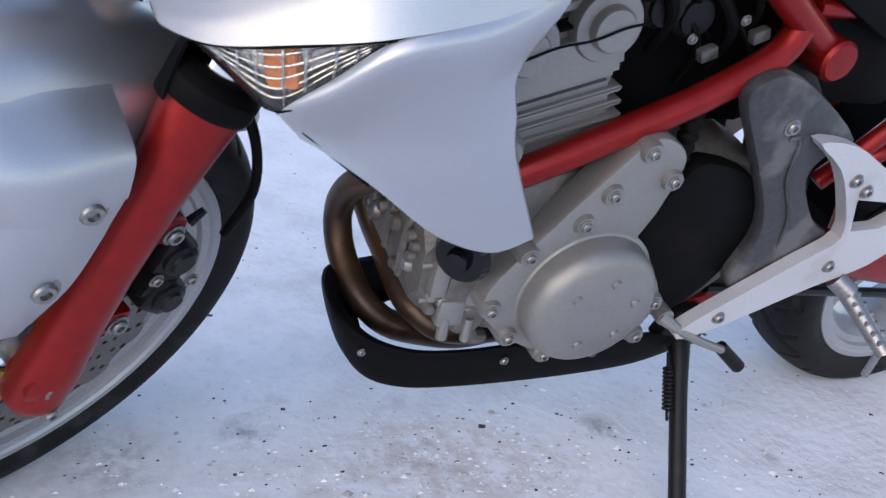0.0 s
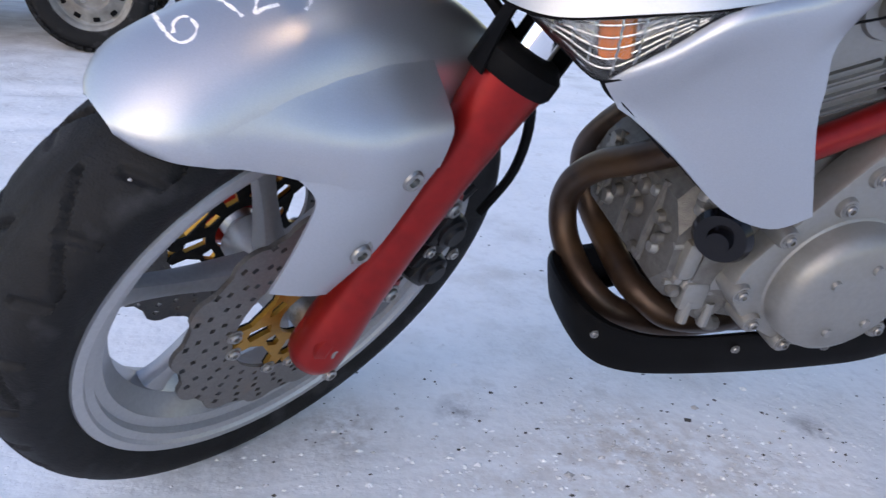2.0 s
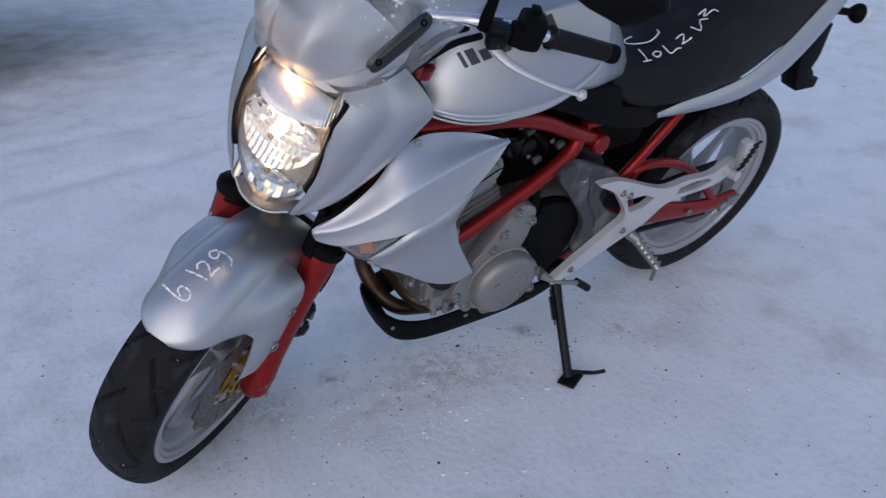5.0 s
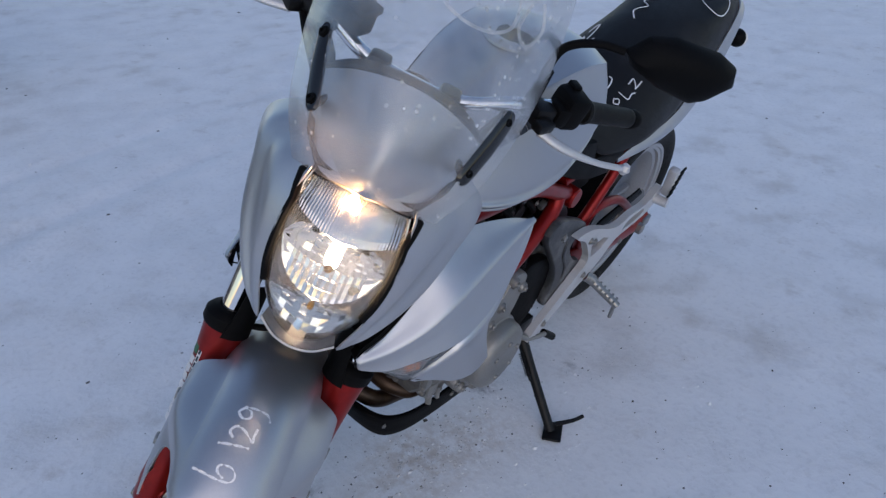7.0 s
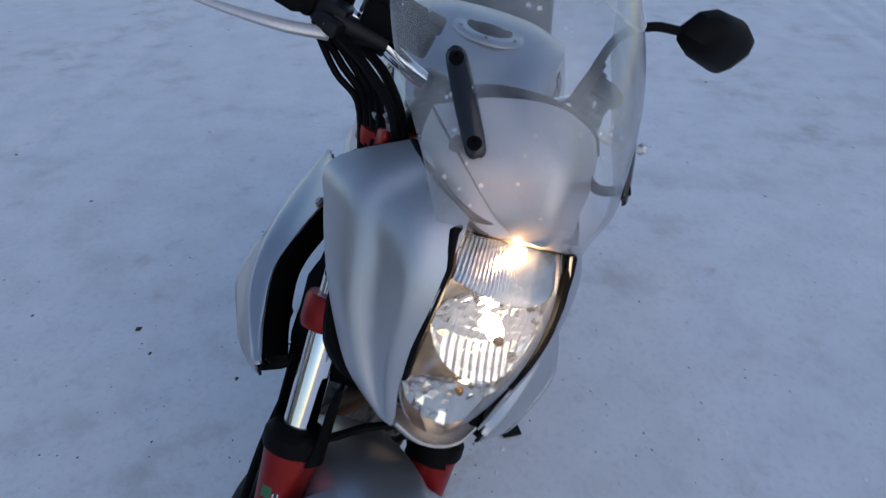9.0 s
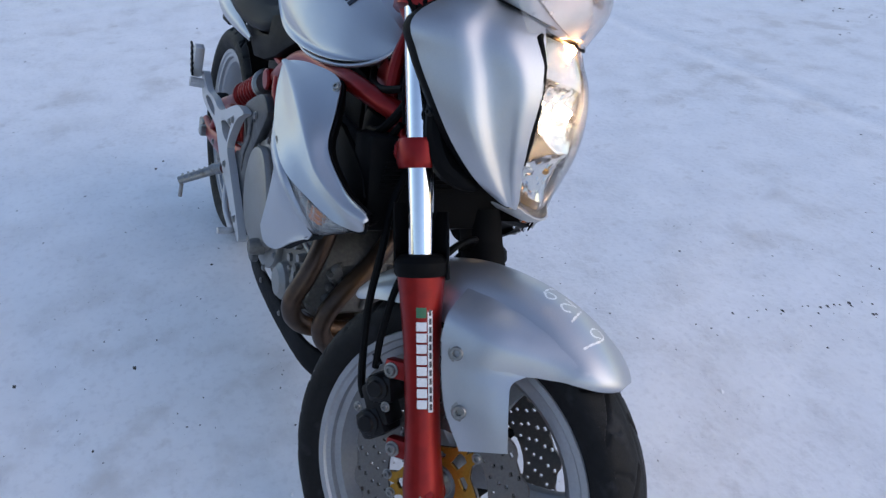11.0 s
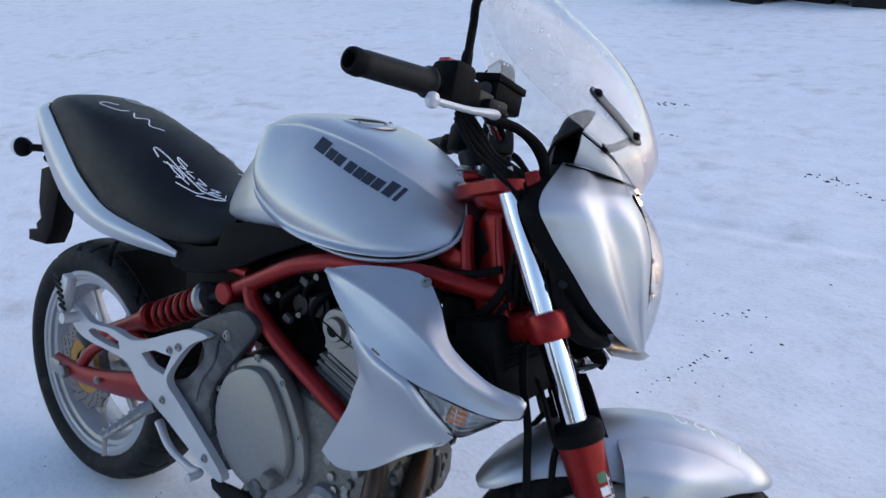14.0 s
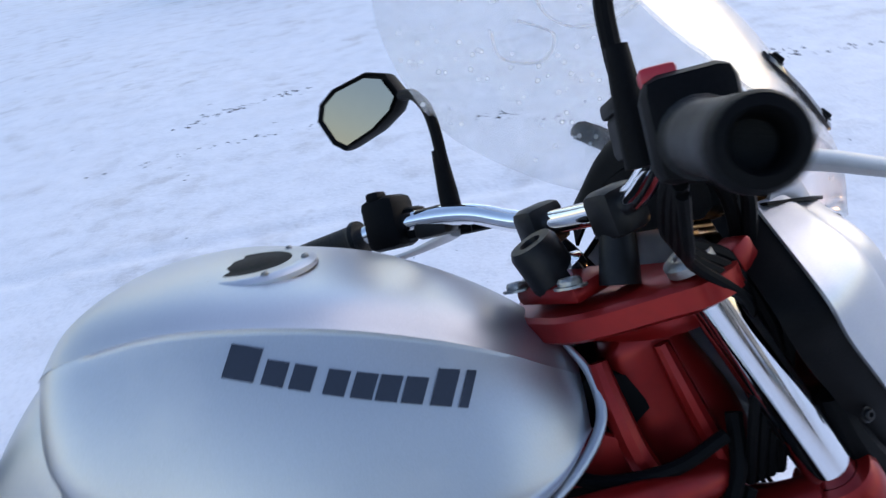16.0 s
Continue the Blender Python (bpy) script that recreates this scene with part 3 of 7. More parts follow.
# front wheel
front_wheel = part("front_wheel", revolve([(0.0, -0.06), (0.024, -0.06), (0.034, -0.05), (0.036, -0.02), (0.036, 0.02), (0.034, 0.05), (0.024, 0.06), (0.0, 0.06)], (FX, 0, FZ), (0, 1, 0), 32),
                   RIM, bike, "silver six-spoke front wheel turned to one side", steer=True)
part("tyre", tyre(FX, FZ, 0.300, 0.062, 0.234, 0.049, 14), RUBBER, front_wheel, "worn black road tyre with snow in its grooves")
rng_snow = np.random.default_rng(11)
lumps = []
for k in range(40):
    a, y = rng_snow.uniform(0, 2 * math.pi), rng_snow.choice((-1, 1)) * rng_snow.uniform(0.012, 0.056)
    r = 0.262 + 0.038 * (1 - (y / 0.062) ** 2) ** 0.39 - 0.001
    c, size = np.array((FX + r * math.cos(a), y, FZ + r * math.sin(a))), rng_snow.uniform(0.0008, 0.0022)
    out, tan = np.array((math.cos(a), 0, math.sin(a))), np.array((-math.sin(a), 0, math.cos(a)))
    ring = [c + tan * size * math.cos(b) * rng_snow.uniform(0.7, 1.9) + np.array((0, 1, 0)) * size * math.sin(b) * rng_snow.uniform(0.6, 1.3) - out * 0.001 for b in np.linspace(0, 2 * math.pi, 7)[:-1]]
    lumps.append(mesh_bm(ring + [c + out * size * 0.5], [(i, (i + 1) % 6, 6) for i in range(6)]))
part("stuck_snow", join_bm(*lumps), GREY_ICE, front_wheel, "bits of snow stuck in the tread")["kind"] = "stuff"
part("rim", rim(FX, FZ, 0.055), RIM, front_wheel)
for k in range(6):
    part("spoke", spoke(FX, FZ, 2 * math.pi * k / 6 + 0.35), RIM, front_wheel)
for s in (1, -1):
    part("brake_disc", petal_disc(FX, FZ, 0.150, 0.088, s * 0.064, s * 0.069, 14, 26), STEEL, front_wheel, "drilled petal brake disc with rust tinge")
    rc = part("rotor_carrier", carrier(FX, FZ, s * 0.0645, s * 0.0695), GOLD, front_wheel, "gold anodised rotor carrier")
    # thin near-black plate on the carrier's inner face
    part("carrier_back", carrier(FX, FZ, s * 0.0620, s * 0.0643), CARRIER_DARK, rc, "near-black inner face of the carrier")
    for k in range(5):
        for d in (-0.17, 0.17):
            a = 2 * math.pi * k / 5 + d
            bolt(front_wheel, (FX + 0.088 * math.cos(a), s * 0.069, FZ + 0.088 * math.sin(a)), (0, s, 0), 0.0065, name="rivet")
    part("axle_spacer", revolve([(0, 0.06 * s), (0.021, 0.06 * s), (0.021, 0.088 * s), (0.014, 0.09 * s), (0.014, 0.115 * s), (0, 0.115 * s)], (FX, 0, FZ), (0, 1, 0), 24), BOLT, front_wheel)

# front fork
FORK_RAKE = radians(26.1)
FDIR = Vector((-math.sin(FORK_RAKE), 0, math.cos(FORK_RAKE)))


def fork_at(z, y, ahead=0.0):
    return (0.700 - (z - 0.30) * math.tan(FORK_RAKE) + ahead * math.cos(FORK_RAKE), y, z + ahead * math.sin(FORK_RAKE))


for s in (1, -1):
    y = s * 0.103
    leg = part("fork_leg", tube([fork_at(0.59, y), fork_at(0.945, y)], 0.0205, 28, 1), CHROME, bike, "chrome fork tube above a red slider", steer=True)
    low = tube([fork_at(0.262, y), fork_at(0.275, y), fork_at(0.31, y), fork_at(0.36, y), fork_at(0.42, y), fork_at(0.50, y), fork_at(0.56, y), fork_at(0.595, y), fork_at(0.604, y)],
               [0.022, 0.030, 0.031, 0.027, 0.026, 0.0275, 0.032, 0.036, 0.034], 28, 5)
    part("slider", low, RED, leg, "red painted fork slider")
    part("axle_clamp", join_bm(box(fork_at(0.288, y, 0.002), (0.054, 0.042, 0.062), 0.018, (0, -24.5, 0), 3), tube([(FX, s * 0.085, FZ), (FX, s * 0.122, FZ), (FX, s * 0.128, FZ)], [0.026, 0.026, 0.018], 24, 1, smooth=False)), RED, leg)
    front_guard = skin([[(*fork_at(z, y + 0.037 * math.sin(a), 0.039 * math.cos(a)),) for a in np.linspace(-s * 0.95 - w, -s * 0.95 + w, 6)] for z, w in ((0.585, 0.9), (0.62, 0.7), (0.655, 0.6), (0.672, 0.45))], 0.003, 3, 3)
    part("fork_guard", front_guard, BLACK, leg, "black plastic fork guard")
    part("seal_collar", revolve([(0.021, 0.0), (0.037, 0.0), (0.0395, 0.005), (0.0395, 0.020), (0.035, 0.026), (0.031, 0.030), (0.0215, 0.032)], fork_at(0.590, y), FDIR, 32), BLACK, leg, "black dust seal collar")
    guard = skin([[(*fork_at(z, y + s * 0.040 * math.sin(a), 0.040 * math.cos(a)),) for a in np.linspace(2.6, 3.7, 6)] for z in (0.60, 0.64, 0.67, 0.685)], 0.003, 3, 3)
    part("fork_guard", guard, BLACK, leg)
    part("axle_nut", revolve([(0.0, 0.127 * s), (0.012, 0.127 * s), (0.012, 0.131 * s), (0.009, 0.132 * s), (0.007, 0.129 * s), (0, 0.129 * s)], (FX, 0, FZ), (0, 1, 0), 18), BOLT, leg)
    bolt(leg, fork_at(0.268, s * 0.130, -0.006), (0, s, 0), 0.007)
    # brake caliper behind the leg
    blocks = [box(fork_at(0.432, s * 0.088, -0.070), (0.046, 0.056, 0.044), 0.010, (0, -30, 0)), box(fork_at(0.382, s * 0.088, -0.088), (0.048, 0.056, 0.046), 0.010, (0, -50, 0)),
              box(fork_at(0.408, s * 0.086, -0.082), (0.036, 0.050, 0.070), 0.008, (0, -42, 0))]
    for z, b in ((0.434, -0.072), (0.384, -0.090)):
        blocks.append(revolve([(0, 0.124), (0.012, 0.124), (0.014, 0.120), (0.019, 0.118), (0.021, 0.110), (0.021, 0.09), (0, 0.09)], (fork_at(z, 0, b)[0], 0, fork_at(z, 0, b)[2]), (0, s, 0), 20))
    blocks.append(tube([fork_at(0.462, s * 0.095, -0.080), fork_at(0.478, s * 0.097, -0.088)], [0.006, 0.004], 8, 1))
    cal = part("brake_caliper", join_bm(*blocks), DARK_METAL, bike, "black two-piston brake caliper", steer=True)
    for z, b in ((0.410, -0.058), (0.405, -0.108)):
        bolt(cal, fork_at(z, s * 0.114, b), (0, s, 0), 0.006)
    for z in (0.46, 0.352):
        part("caliper_bracket", box(fork_at(z, s * 0.098, -0.039), (0.050, 0.022, 0.030), 0.006, (0, -20, 0)), RED, cal)
        bolt(cal, fork_at(z, s * 0.109, -0.050), (0, s, 0), 0.009)
    if s > 0:
        hose = [(0.545, -0.09, 0.590), (0.552, -0.058, 0.604), (0.553, -0.02, 0.627), (0.553, 0.02, 0.636), (0.548, 0.055, 0.630), (0.520, 0.085, 0.585), (0.490, 0.098, 0.520), (0.476, 0.098, 0.440), (0.500, 0.094, 0.380)]
        part("brake_hose", tube(hose, 0.0055, 8, 5), BLACK, cal)
    else:
        part("brake_hose", tube([(0.452, -0.07, 0.72), (0.462, -0.09, 0.655), (0.480, -0.10, 0.592), (0.497, -0.102, 0.497), (0.530, -0.100, 0.395), (0.545, -0.095, 0.365)], 0.0062, 8, 5), BLACK, cal)
        part("brake_hose", tube([(0.545, -0.09, 0.590), (0.526, -0.098, 0.565), (0.534, -0.102, 0.480), (0.545, -0.098, 0.420)], 0.0055, 8, 5), BLACK, cal)
    part("fork_cap", revolve([(0, 0.0), (0.0195, 0.0), (0.0195, 0.007), (0.015, 0.010), (0.010, 0.010), (0.009, 0.007), (0, 0.007)], fork_at(0.957, y), FDIR, 24), BOLT, leg)

lower_clamp = part("lower_triple_clamp", join_bm(*[revolve([(0.021, -0.021), (0.031, -0.021), (0.034, -0.014), (0.034, 0.014), (0.031, 0.021), (0.021, 0.021)], fork_at(0.748, s * 0.103), FDIR, 28) for s in (1, -1)],
                   *[box(fork_at(0.748, s * 0.108, 0.032), (0.022, 0.018, 0.036), 0.004, (0, -24.5, 0)) for s in (1, -1)],
                   tube([fork_at(0.752, -0.105, -0.015), fork_at(0.752, -0.05, -0.045), fork_at(0.752, 0.05, -0.045), fork_at(0.752, 0.105, -0.015)], 0.024, 12, 6)), RED, bike, "red lower triple clamp", steer=True)
def clamp_plate(z0, outline, half, tilt):
    """A flat clamp of (ahead, y) outline with rounded rim."""
    o = spline([(u, y, 0) for u, y in outline], 4, True)[:, :2]
    n = len(o)
    c = o.mean(axis=0)
    verts, faces = [], []
    for h, f in ((-half, 0.93), (-half * 0.7, 1.0), (half * 0.7, 1.0), (half, 0.93)):
        for u, y in o:
            u, y = c[0] + (u - c[0]) * f, y * f
            verts.append((fork_at(z0, 0)[0] + u * math.cos(tilt) - h * math.sin(tilt), y, z0 + u * math.sin(tilt) + h * math.cos(tilt)))
    for r in range(3):
        faces += [(r * n + k, r * n + (k + 1) % n, (r + 1) * n + (k + 1) % n, (r + 1) * n + k) for k in range(n)]
    faces += [tuple(range(n - 1, -1, -1)), tuple(range(3 * n, 4 * n))]
    return mesh_bm(verts, faces)


CLAMP = [(0.026, 0.090), (0.028, 0.112), (0.008, 0.128), (-0.020, 0.124), (-0.040, 0.100), (-0.070, 0.062), (-0.084, 0.030), (-0.086, 0.0)]
upper_clamp = part("upper_triple_clamp", join_bm(clamp_plate(0.940, CLAMP + [(u, -y) for u, y in reversed(CLAMP[:-1])], 0.012, radians(12)),
                   *[box(fork_at(0.940, s * 0.108, 0.034), (0.022, 0.026, 0.024), 0.004, (0, -24.5, 0)) for s in (1, -1)],
                   box((0.335, 0, 0.955), (0.050, 0.090, 0.016), 0.006, (0, -12, 0))), RED, bike, "red upper triple clamp", steer=True)
for s in (1, -1):
    part("bar_riser", tube([(0.350, s * 0.052, 0.950), (0.357, s * 0.052, 0.985), (0.359, s * 0.052, 1.0)], [0.017, 0.015, 0.015], 14, 3), DARK_METAL, upper_clamp)
    bolt(upper_clamp, (0.312, s * 0.040, 0.957), (0, 0, 1), 0.010)
for s in (1, -1):
    for d in (-0.010, 0.010):
        bolt(lower_clamp, Vector(fork_at(0.748, s * 0.117, 0.036)) + FDIR * d * 1.1, (0, s, 0), 0.0055)
    bolt(upper_clamp, fork_at(0.942, s * 0.1135, 0.036), (0, s, 0), 0.0045)
part("stem_nut", revolve([(0, 0), (0.020, 0), (0.020, 0.010), (0.011, 0.014), (0.008, 0.009), (0, 0.009)], fork_at(0.978, 0, -0.032), FDIR, 16), CHROME, upper_clamp)


# front fender: an arched shell with side skirts that reach the fork
FEND = [(58.3, 0.022, 0.322, 0.317), (59.5, 0.040, 0.324, 0.309), (62, 0.058, 0.327, 0.298), (66, 0.070, 0.330, 0.284), (71, 0.076, 0.332, 0.266), (77, 0.080, 0.334, 0.250), (84, 0.081, 0.335, 0.239), (92, 0.081, 0.336, 0.236),
        (102, 0.081, 0.337, 0.242), (112, 0.080, 0.338, 0.256), (124, 0.078, 0.338, 0.276), (136, 0.070, 0.336, 0.296), (144, 0.052, 0.333, 0.310), (147.5, 0.030, 0.330, 0.322)]


def on_fender(deg, b):
    """Place and normal on the fender: deg round the axle, b from -1 to 1 across."""
    half, rc, rs = (np.interp(deg, [f[0] for f in FEND], [f[k] for f in FEND]) for k in (1, 2, 3))
    a, c = radians(deg), b * math.pi / 2
    r = rc - (rc - rs) * (1 - math.cos(c)) ** 1.15
    n = np.array((math.cos(a) * math.cos(c), math.sin(c), math.sin(a) * math.cos(c)))
    return np.array((FX + r * math.cos(a), half * math.sin(c), FZ + r * math.sin(a))), n


rings = np.array([[on_fender(f[0], -1 + k / 8)[0] for k in range(17)] for f in FEND])
fender = part("front_fender", grid(np.array([spline(rings[:, j], 4) for j in range(17)]).transpose(1, 0, 2), 0.003), SILVER, bike, "silver front fender with a hand-chalked number", steer=True)
def on_flank(deg, v, s):
    """The pressed side of the fender: v from 0 at its crease to 1 at its edge, swelling out towards the fork."""
    p, n = on_fender(deg, s * (0.56 + 0.44 * v))
    g = min(max((deg - 68) / 26, 0.0), 1.0)
    swell = 0.036 * g * g * (3 - 2 * g)
    h = min(v / 0.62, 1.0)
    h = h * h * (3 - 2 * h)
    p = p + np.array((0, s * (swell * h - 0.0012 * (1 - h) + 0.0008 * h), 0))
    down = 0.010 * g * v * v
    return p - np.array((0, 0, down))


for s in (1, -1):
    flank = [[on_flank(d, v, s) for v in np.linspace(0, 1, 17)] for d in np.linspace(63, 106, 31)]
    part("pressed_flank", grid(flank, 0.003 if s > 0 else -0.003), SILVER, fender)
    net = [[on_flank(d, v, s) - np.array((0, s * (0.0012 if v < 1 else 0.0004), 0)) for d in (76.5, 85.5, 95.5, 105.5)] for v in (0.72, 0.86, 1.0)]
    net += [[(0.750, s * 0.101, 0.523), (0.718, s * 0.112, 0.518), (0.684, s * 0.117, 0.512), (0.646, s * 0.115, 0.504)],
            [(0.757, s * 0.106, 0.504), (0.725, s * 0.115, 0.501), (0.692, s * 0.118, 0.493), (0.656, s * 0.115, 0.483)],
            [(0.775, s * 0.110, 0.468), (0.745, s * 0.117, 0.462), (0.714, s * 0.119, 0.452), (0.684, s * 0.116, 0.440)],
            [(0.790, s * 0.110, 0.437), (0.768, s * 0.114, 0.425), (0.747, s * 0.115, 0.412), (0.727, s * 0.112, 0.398)]]
    part("side_skirt", skin(net, 0.003 if s < 0 else -0.003, 5, 5), SILVER, fender)
    bolt(fender, (0.664, s * 0.1165, 0.525), (0.15, s, 0.1), 0.0105, steer=False)
    bolt(fender, (0.705, s * 0.119, 0.453), (0.15, s, 0.1), 0.0105, steer=False)


def chalk_on_fender(glyph, deg0, y0, w, h):
    """glyph: points (u to the right, v up) of a stroke as read from the left of the bike."""
    pl = []
    for u, v in spline([(a, b, 0) for a, b in glyph], 6)[:, :2]:
        deg = deg0 + u * w
        half = np.interp(deg, [f[0] for f in FEND], [f[1] for f in FEND])
        pl.append(on_fender(deg, math.asin((y0 - v * h) / half) / (math.pi / 2)))
    p, nr = np.array([a for a, _ in pl]), np.array([b for _, b in pl])
    t = np.gradient(p, axis=0)
    t /= np.linalg.norm(t, axis=1, keepdims=True) + 1e-9
    sd = np.cross(t, nr)
    return grid(np.stack([p - sd * 0.0016 + nr * 0.0012, p + nr * 0.0015, p + sd * 0.0016 + nr * 0.0012], 1), 0.0016)


SIX = [(0.25, 1.0), (0.18, 0.75), (0.1, 0.4), (0.15, 0.08), (0.45, 0.0), (0.75, 0.15), (0.72, 0.42), (0.45, 0.45), (0.2, 0.25)]
ONE = [(0.4, 1.0), (0.5, 0.5), (0.58, 0.0)]
TWO = [(0.1, 0.8), (0.35, 1.0), (0.65, 0.85), (0.55, 0.5), (0.2, 0.1), (0.45, 0.12), (0.85, 0.1)]
NINE = [(0.75, 0.85), (0.45, 1.0), (0.2, 0.8), (0.3, 0.58), (0.6, 0.62), (0.75, 0.85), (0.82, 0.45), (0.75, 0.05), (0.45, -0.1)]
for g, d0, y0, h in ((SIX, 70.0, 0.004, 0.054), (ONE, 76.2, 0.006, 0.040), (TWO, 79.8, 0.010, 0.036), (NINE, 84.5, 0.014, 0.040)):
    part("chalk_digit", chalk_on_fender(g, d0, y0, 5.2, h), CHALK, fender, "white handwritten digit")

# headlight cowl: two side panels, a nose and the lamp between
HL = [(0.966, 0.562, 0.066, 0.592), (0.925, 0.590, 0.076, 0.628), (0.880, 0.606, 0.079, 0.648), (0.835, 0.614, 0.077, 0.656), (0.795, 0.617, 0.071, 0.655), (0.762, 0.621, 0.058, 0.651), (0.738, 0.631, 0.036, 0.645), (0.729, 0.638, 0.012, 0.641)]
HZ = [r[0] for r in reversed(HL)]


def lens_x(y, z):
    xe, hy, xc = (np.interp(z, HZ, [r[k] for r in reversed(HL)]) for k in (1, 2, 3))
    f = min(abs(y) / max(hy, 1e-3), 1.0)
    return xe + (xc - xe) * (1 - f * f)


lamp = part("headlight", grid(smooth_grid([[(xe - 0.046 - 0.014 * (1 - abs(f)), hy * f * 0.97, z) for f in (-1, -0.6, 0, 0.6, 1)] for z, xe, hy, xc in HL], 3, 3), 0.003), LAMP_GREY, bike, "lit headlight with stacked reflectors behind a clear lens", steer=True)
lens_net = [[(xe + (xc - xe) * (1 - f * f), hy * f, z) for f in (-1, -0.75, -0.4, 0, 0.4, 0.75, 1)] for z, xe, hy, xc in HL]
lens = part("lens", grid(smooth_grid(lens_net, 4, 3), 0.002), LENS_CLEAR, lamp, "clear headlight lens")
lens.visible_shadow = False
edge = [(xe, hy, z) for z, xe, hy, xc in reversed(HL[:5])] + [(xe, -hy, z) for z, xe, hy, xc in HL[:5]]
part("lens_seal", tube([(x + 0.0015, y * 1.02, z) for x, y, z in edge], 0.0062, 8, 3), BLACK, lamp)
for s in (1, -1):
    part("lamp_wall", grid(smooth_grid([[(xe - 0.002, s * hy * 0.985, z), (xe - 0.024, s * hy * 0.98, z), (xe - 0.047, s * hy * 0.96, z)] for z, xe, hy, xc in HL], 3, 2), 0.002), LAMP_GREY, lamp)


def bowl(cz, ry, rz, depth, gap, cols, rows, ribs=0, seed=5):
    """An oval reflector of many small mirror facets, each tilted a little; the lower middle may be ribbed."""
    rng = np.random.default_rng(seed)
    verts, faces = [], []

    def cell(y0, y1, v0, v1, ty, tz):
        quad = []
        for y, v in ((y0, v0), (y1, v0), (y1, v1), (y0, v1)):
            quad.append((y, cz + v * rz * math.sqrt(max(1 - (y / ry) ** 2, 0.02))))
        yc, zc = (y0 + y1) / 2, sum(q[1] for q in quad) / 4
        n = len(verts)
        for back in (0, 0.002):
            for y, z in quad:
                f2 = min((y / ry) ** 2 + ((z - cz) / rz) ** 2, 1)
                verts.append((lens_x(y, z) - gap - depth * (1 - f2) + ty * (y - yc) + tz * (z - zc) - back, y, z))
        faces.extend(tuple(n + i for i in q) for q in ((0, 1, 2, 3), (7, 6, 5, 4), (0, 4, 5, 1), (1, 5, 6, 2), (2, 6, 7, 3), (3, 7, 4, 0)))

    ys, vs = np.linspace(-ry * 0.99, ry * 0.99, cols + 1), np.linspace(-1, 1, rows + 1)
    for i in range(cols):
        for j in range(rows):
            y0, y1, v0, v1 = ys[i], ys[i + 1], vs[j], vs[j + 1]
            if ribs and v1 < 0.05 and abs(y0 + y1) < ry * 1.3:
                for k in range(ribs):
                    cell(y0 + (y1 - y0) * k / ribs, y0 + (y1 - y0) * (k + 1) / ribs, v0, v1, 0.45 * (-1) ** k, 0.1)
            else:
                cell(y0, y1, v0, v1, rng.normal(0, 0.20), rng.normal(0, 0.20))
    return mesh_bm(verts, faces)


def facet_cells(cz, ry, rz, depth, gap, pick, n=30, m=7):
    """Single facets of a reflector, a little proud of it."""
    bm = []
    for i, k in pick:
        quad = []
        for di, dk in ((0, 0), (1, 0), (1, 1), (0, 1)):
            f, a = 0.12 + 0.88 * (i + di) / m, 2 * math.pi * (k + dk) / n
            y, z = f * ry * math.cos(a), cz + f * rz * math.sin(a)
            quad.append((lens_x(y, z) - gap - depth * (1 - f * f) + 0.0035, y, z))
        bm.append(mesh_bm(quad + [(x - 0.001, y, z) for x, y, z in quad], [(0, 1, 2, 3), (7, 6, 5, 4), (0, 1, 5, 4), (1, 2, 6, 5), (2, 3, 7, 6), (3, 0, 4, 7)]))
    return bm


# dark reflections put in as separate darker cells over both reflectors
for i, k in ((5, 4), (5, 6), (4, 8), (5, 10), (5, 26)):
    part("dark_reflection_facet", facet_cells(0.872, 0.072, 0.051, 0.030, 0.012, [(i, k)])[0], DARK_REFLECTION, lamp)
for i, k in ((4, 2), (3, 3), (4, 4), (4, 7), (3, 8), (4, 9)):
    part("dark_reflection_facet", facet_cells(0.786, 0.064, 0.040, 0.020, 0.009, [(i, k)], 24, 5)[0], DARK_REFLECTION, lamp)
part("lamp_roof", box((0.548, 0, 0.971), (0.070, 0.134, 0.005), 0.002, (0, 8, 0)), BLACK, lamp)
part("main_reflector", bowl(0.872, 0.072, 0.051, 0.030, 0.012, 14, 9, 2), REFLECTOR, lamp, "bright faceted main reflector", angle=4)
part("lower_reflector", bowl(0.786, 0.064, 0.040, 0.020, 0.009, 12, 7, 0, 8), REFLECTOR, lamp, "small faceted lower reflector", angle=4)
P = []
for i in range(113):
    z = 0.914 + 0.050 * i / 112
    hy = np.interp(z, HZ, [r[2] for r in reversed(HL)])
    P.append([(lens_x(hy * f, z) - 0.014 + 0.0007 * math.sin(i * 1.57) + 0.0006 * math.sin(k * 1.57), hy * f, z) for k, f in enumerate(np.linspace(-0.92, 0.92, 145))])
part("upper_reflector", grid(P, 0.001), REFLECTOR, lamp, "finely ribbed upper reflector", angle=10)
for y in np.linspace(-0.042, 0.042, 17):
    part("lens_flute", tube([(lens_x(y, z) - 0.0055, y, z) for z in (0.840, 0.850, 0.860, 0.868)], 0.0019, 6, 2), LENS_CLEAR, lamp)
part("main_bulb", revolve([(0, 0.016), (0.006, 0.014), (0.0095, 0.006), (0.0095, -0.012), (0.004, -0.018)], (0.614, 0, 0.876), (0.985, 0, -0.12), 14), BULB, lamp, "lit warm white bulb")
part("bulb_cap", revolve([(0, 0.023), (0.004, 0.022), (0.0062, 0.018), (0.0062, 0.0145), (0.005, 0.014)], (0.614, 0, 0.876), (0.985, 0, -0.12), 14), HEADER, lamp, "bronze-tinted bulb cap")
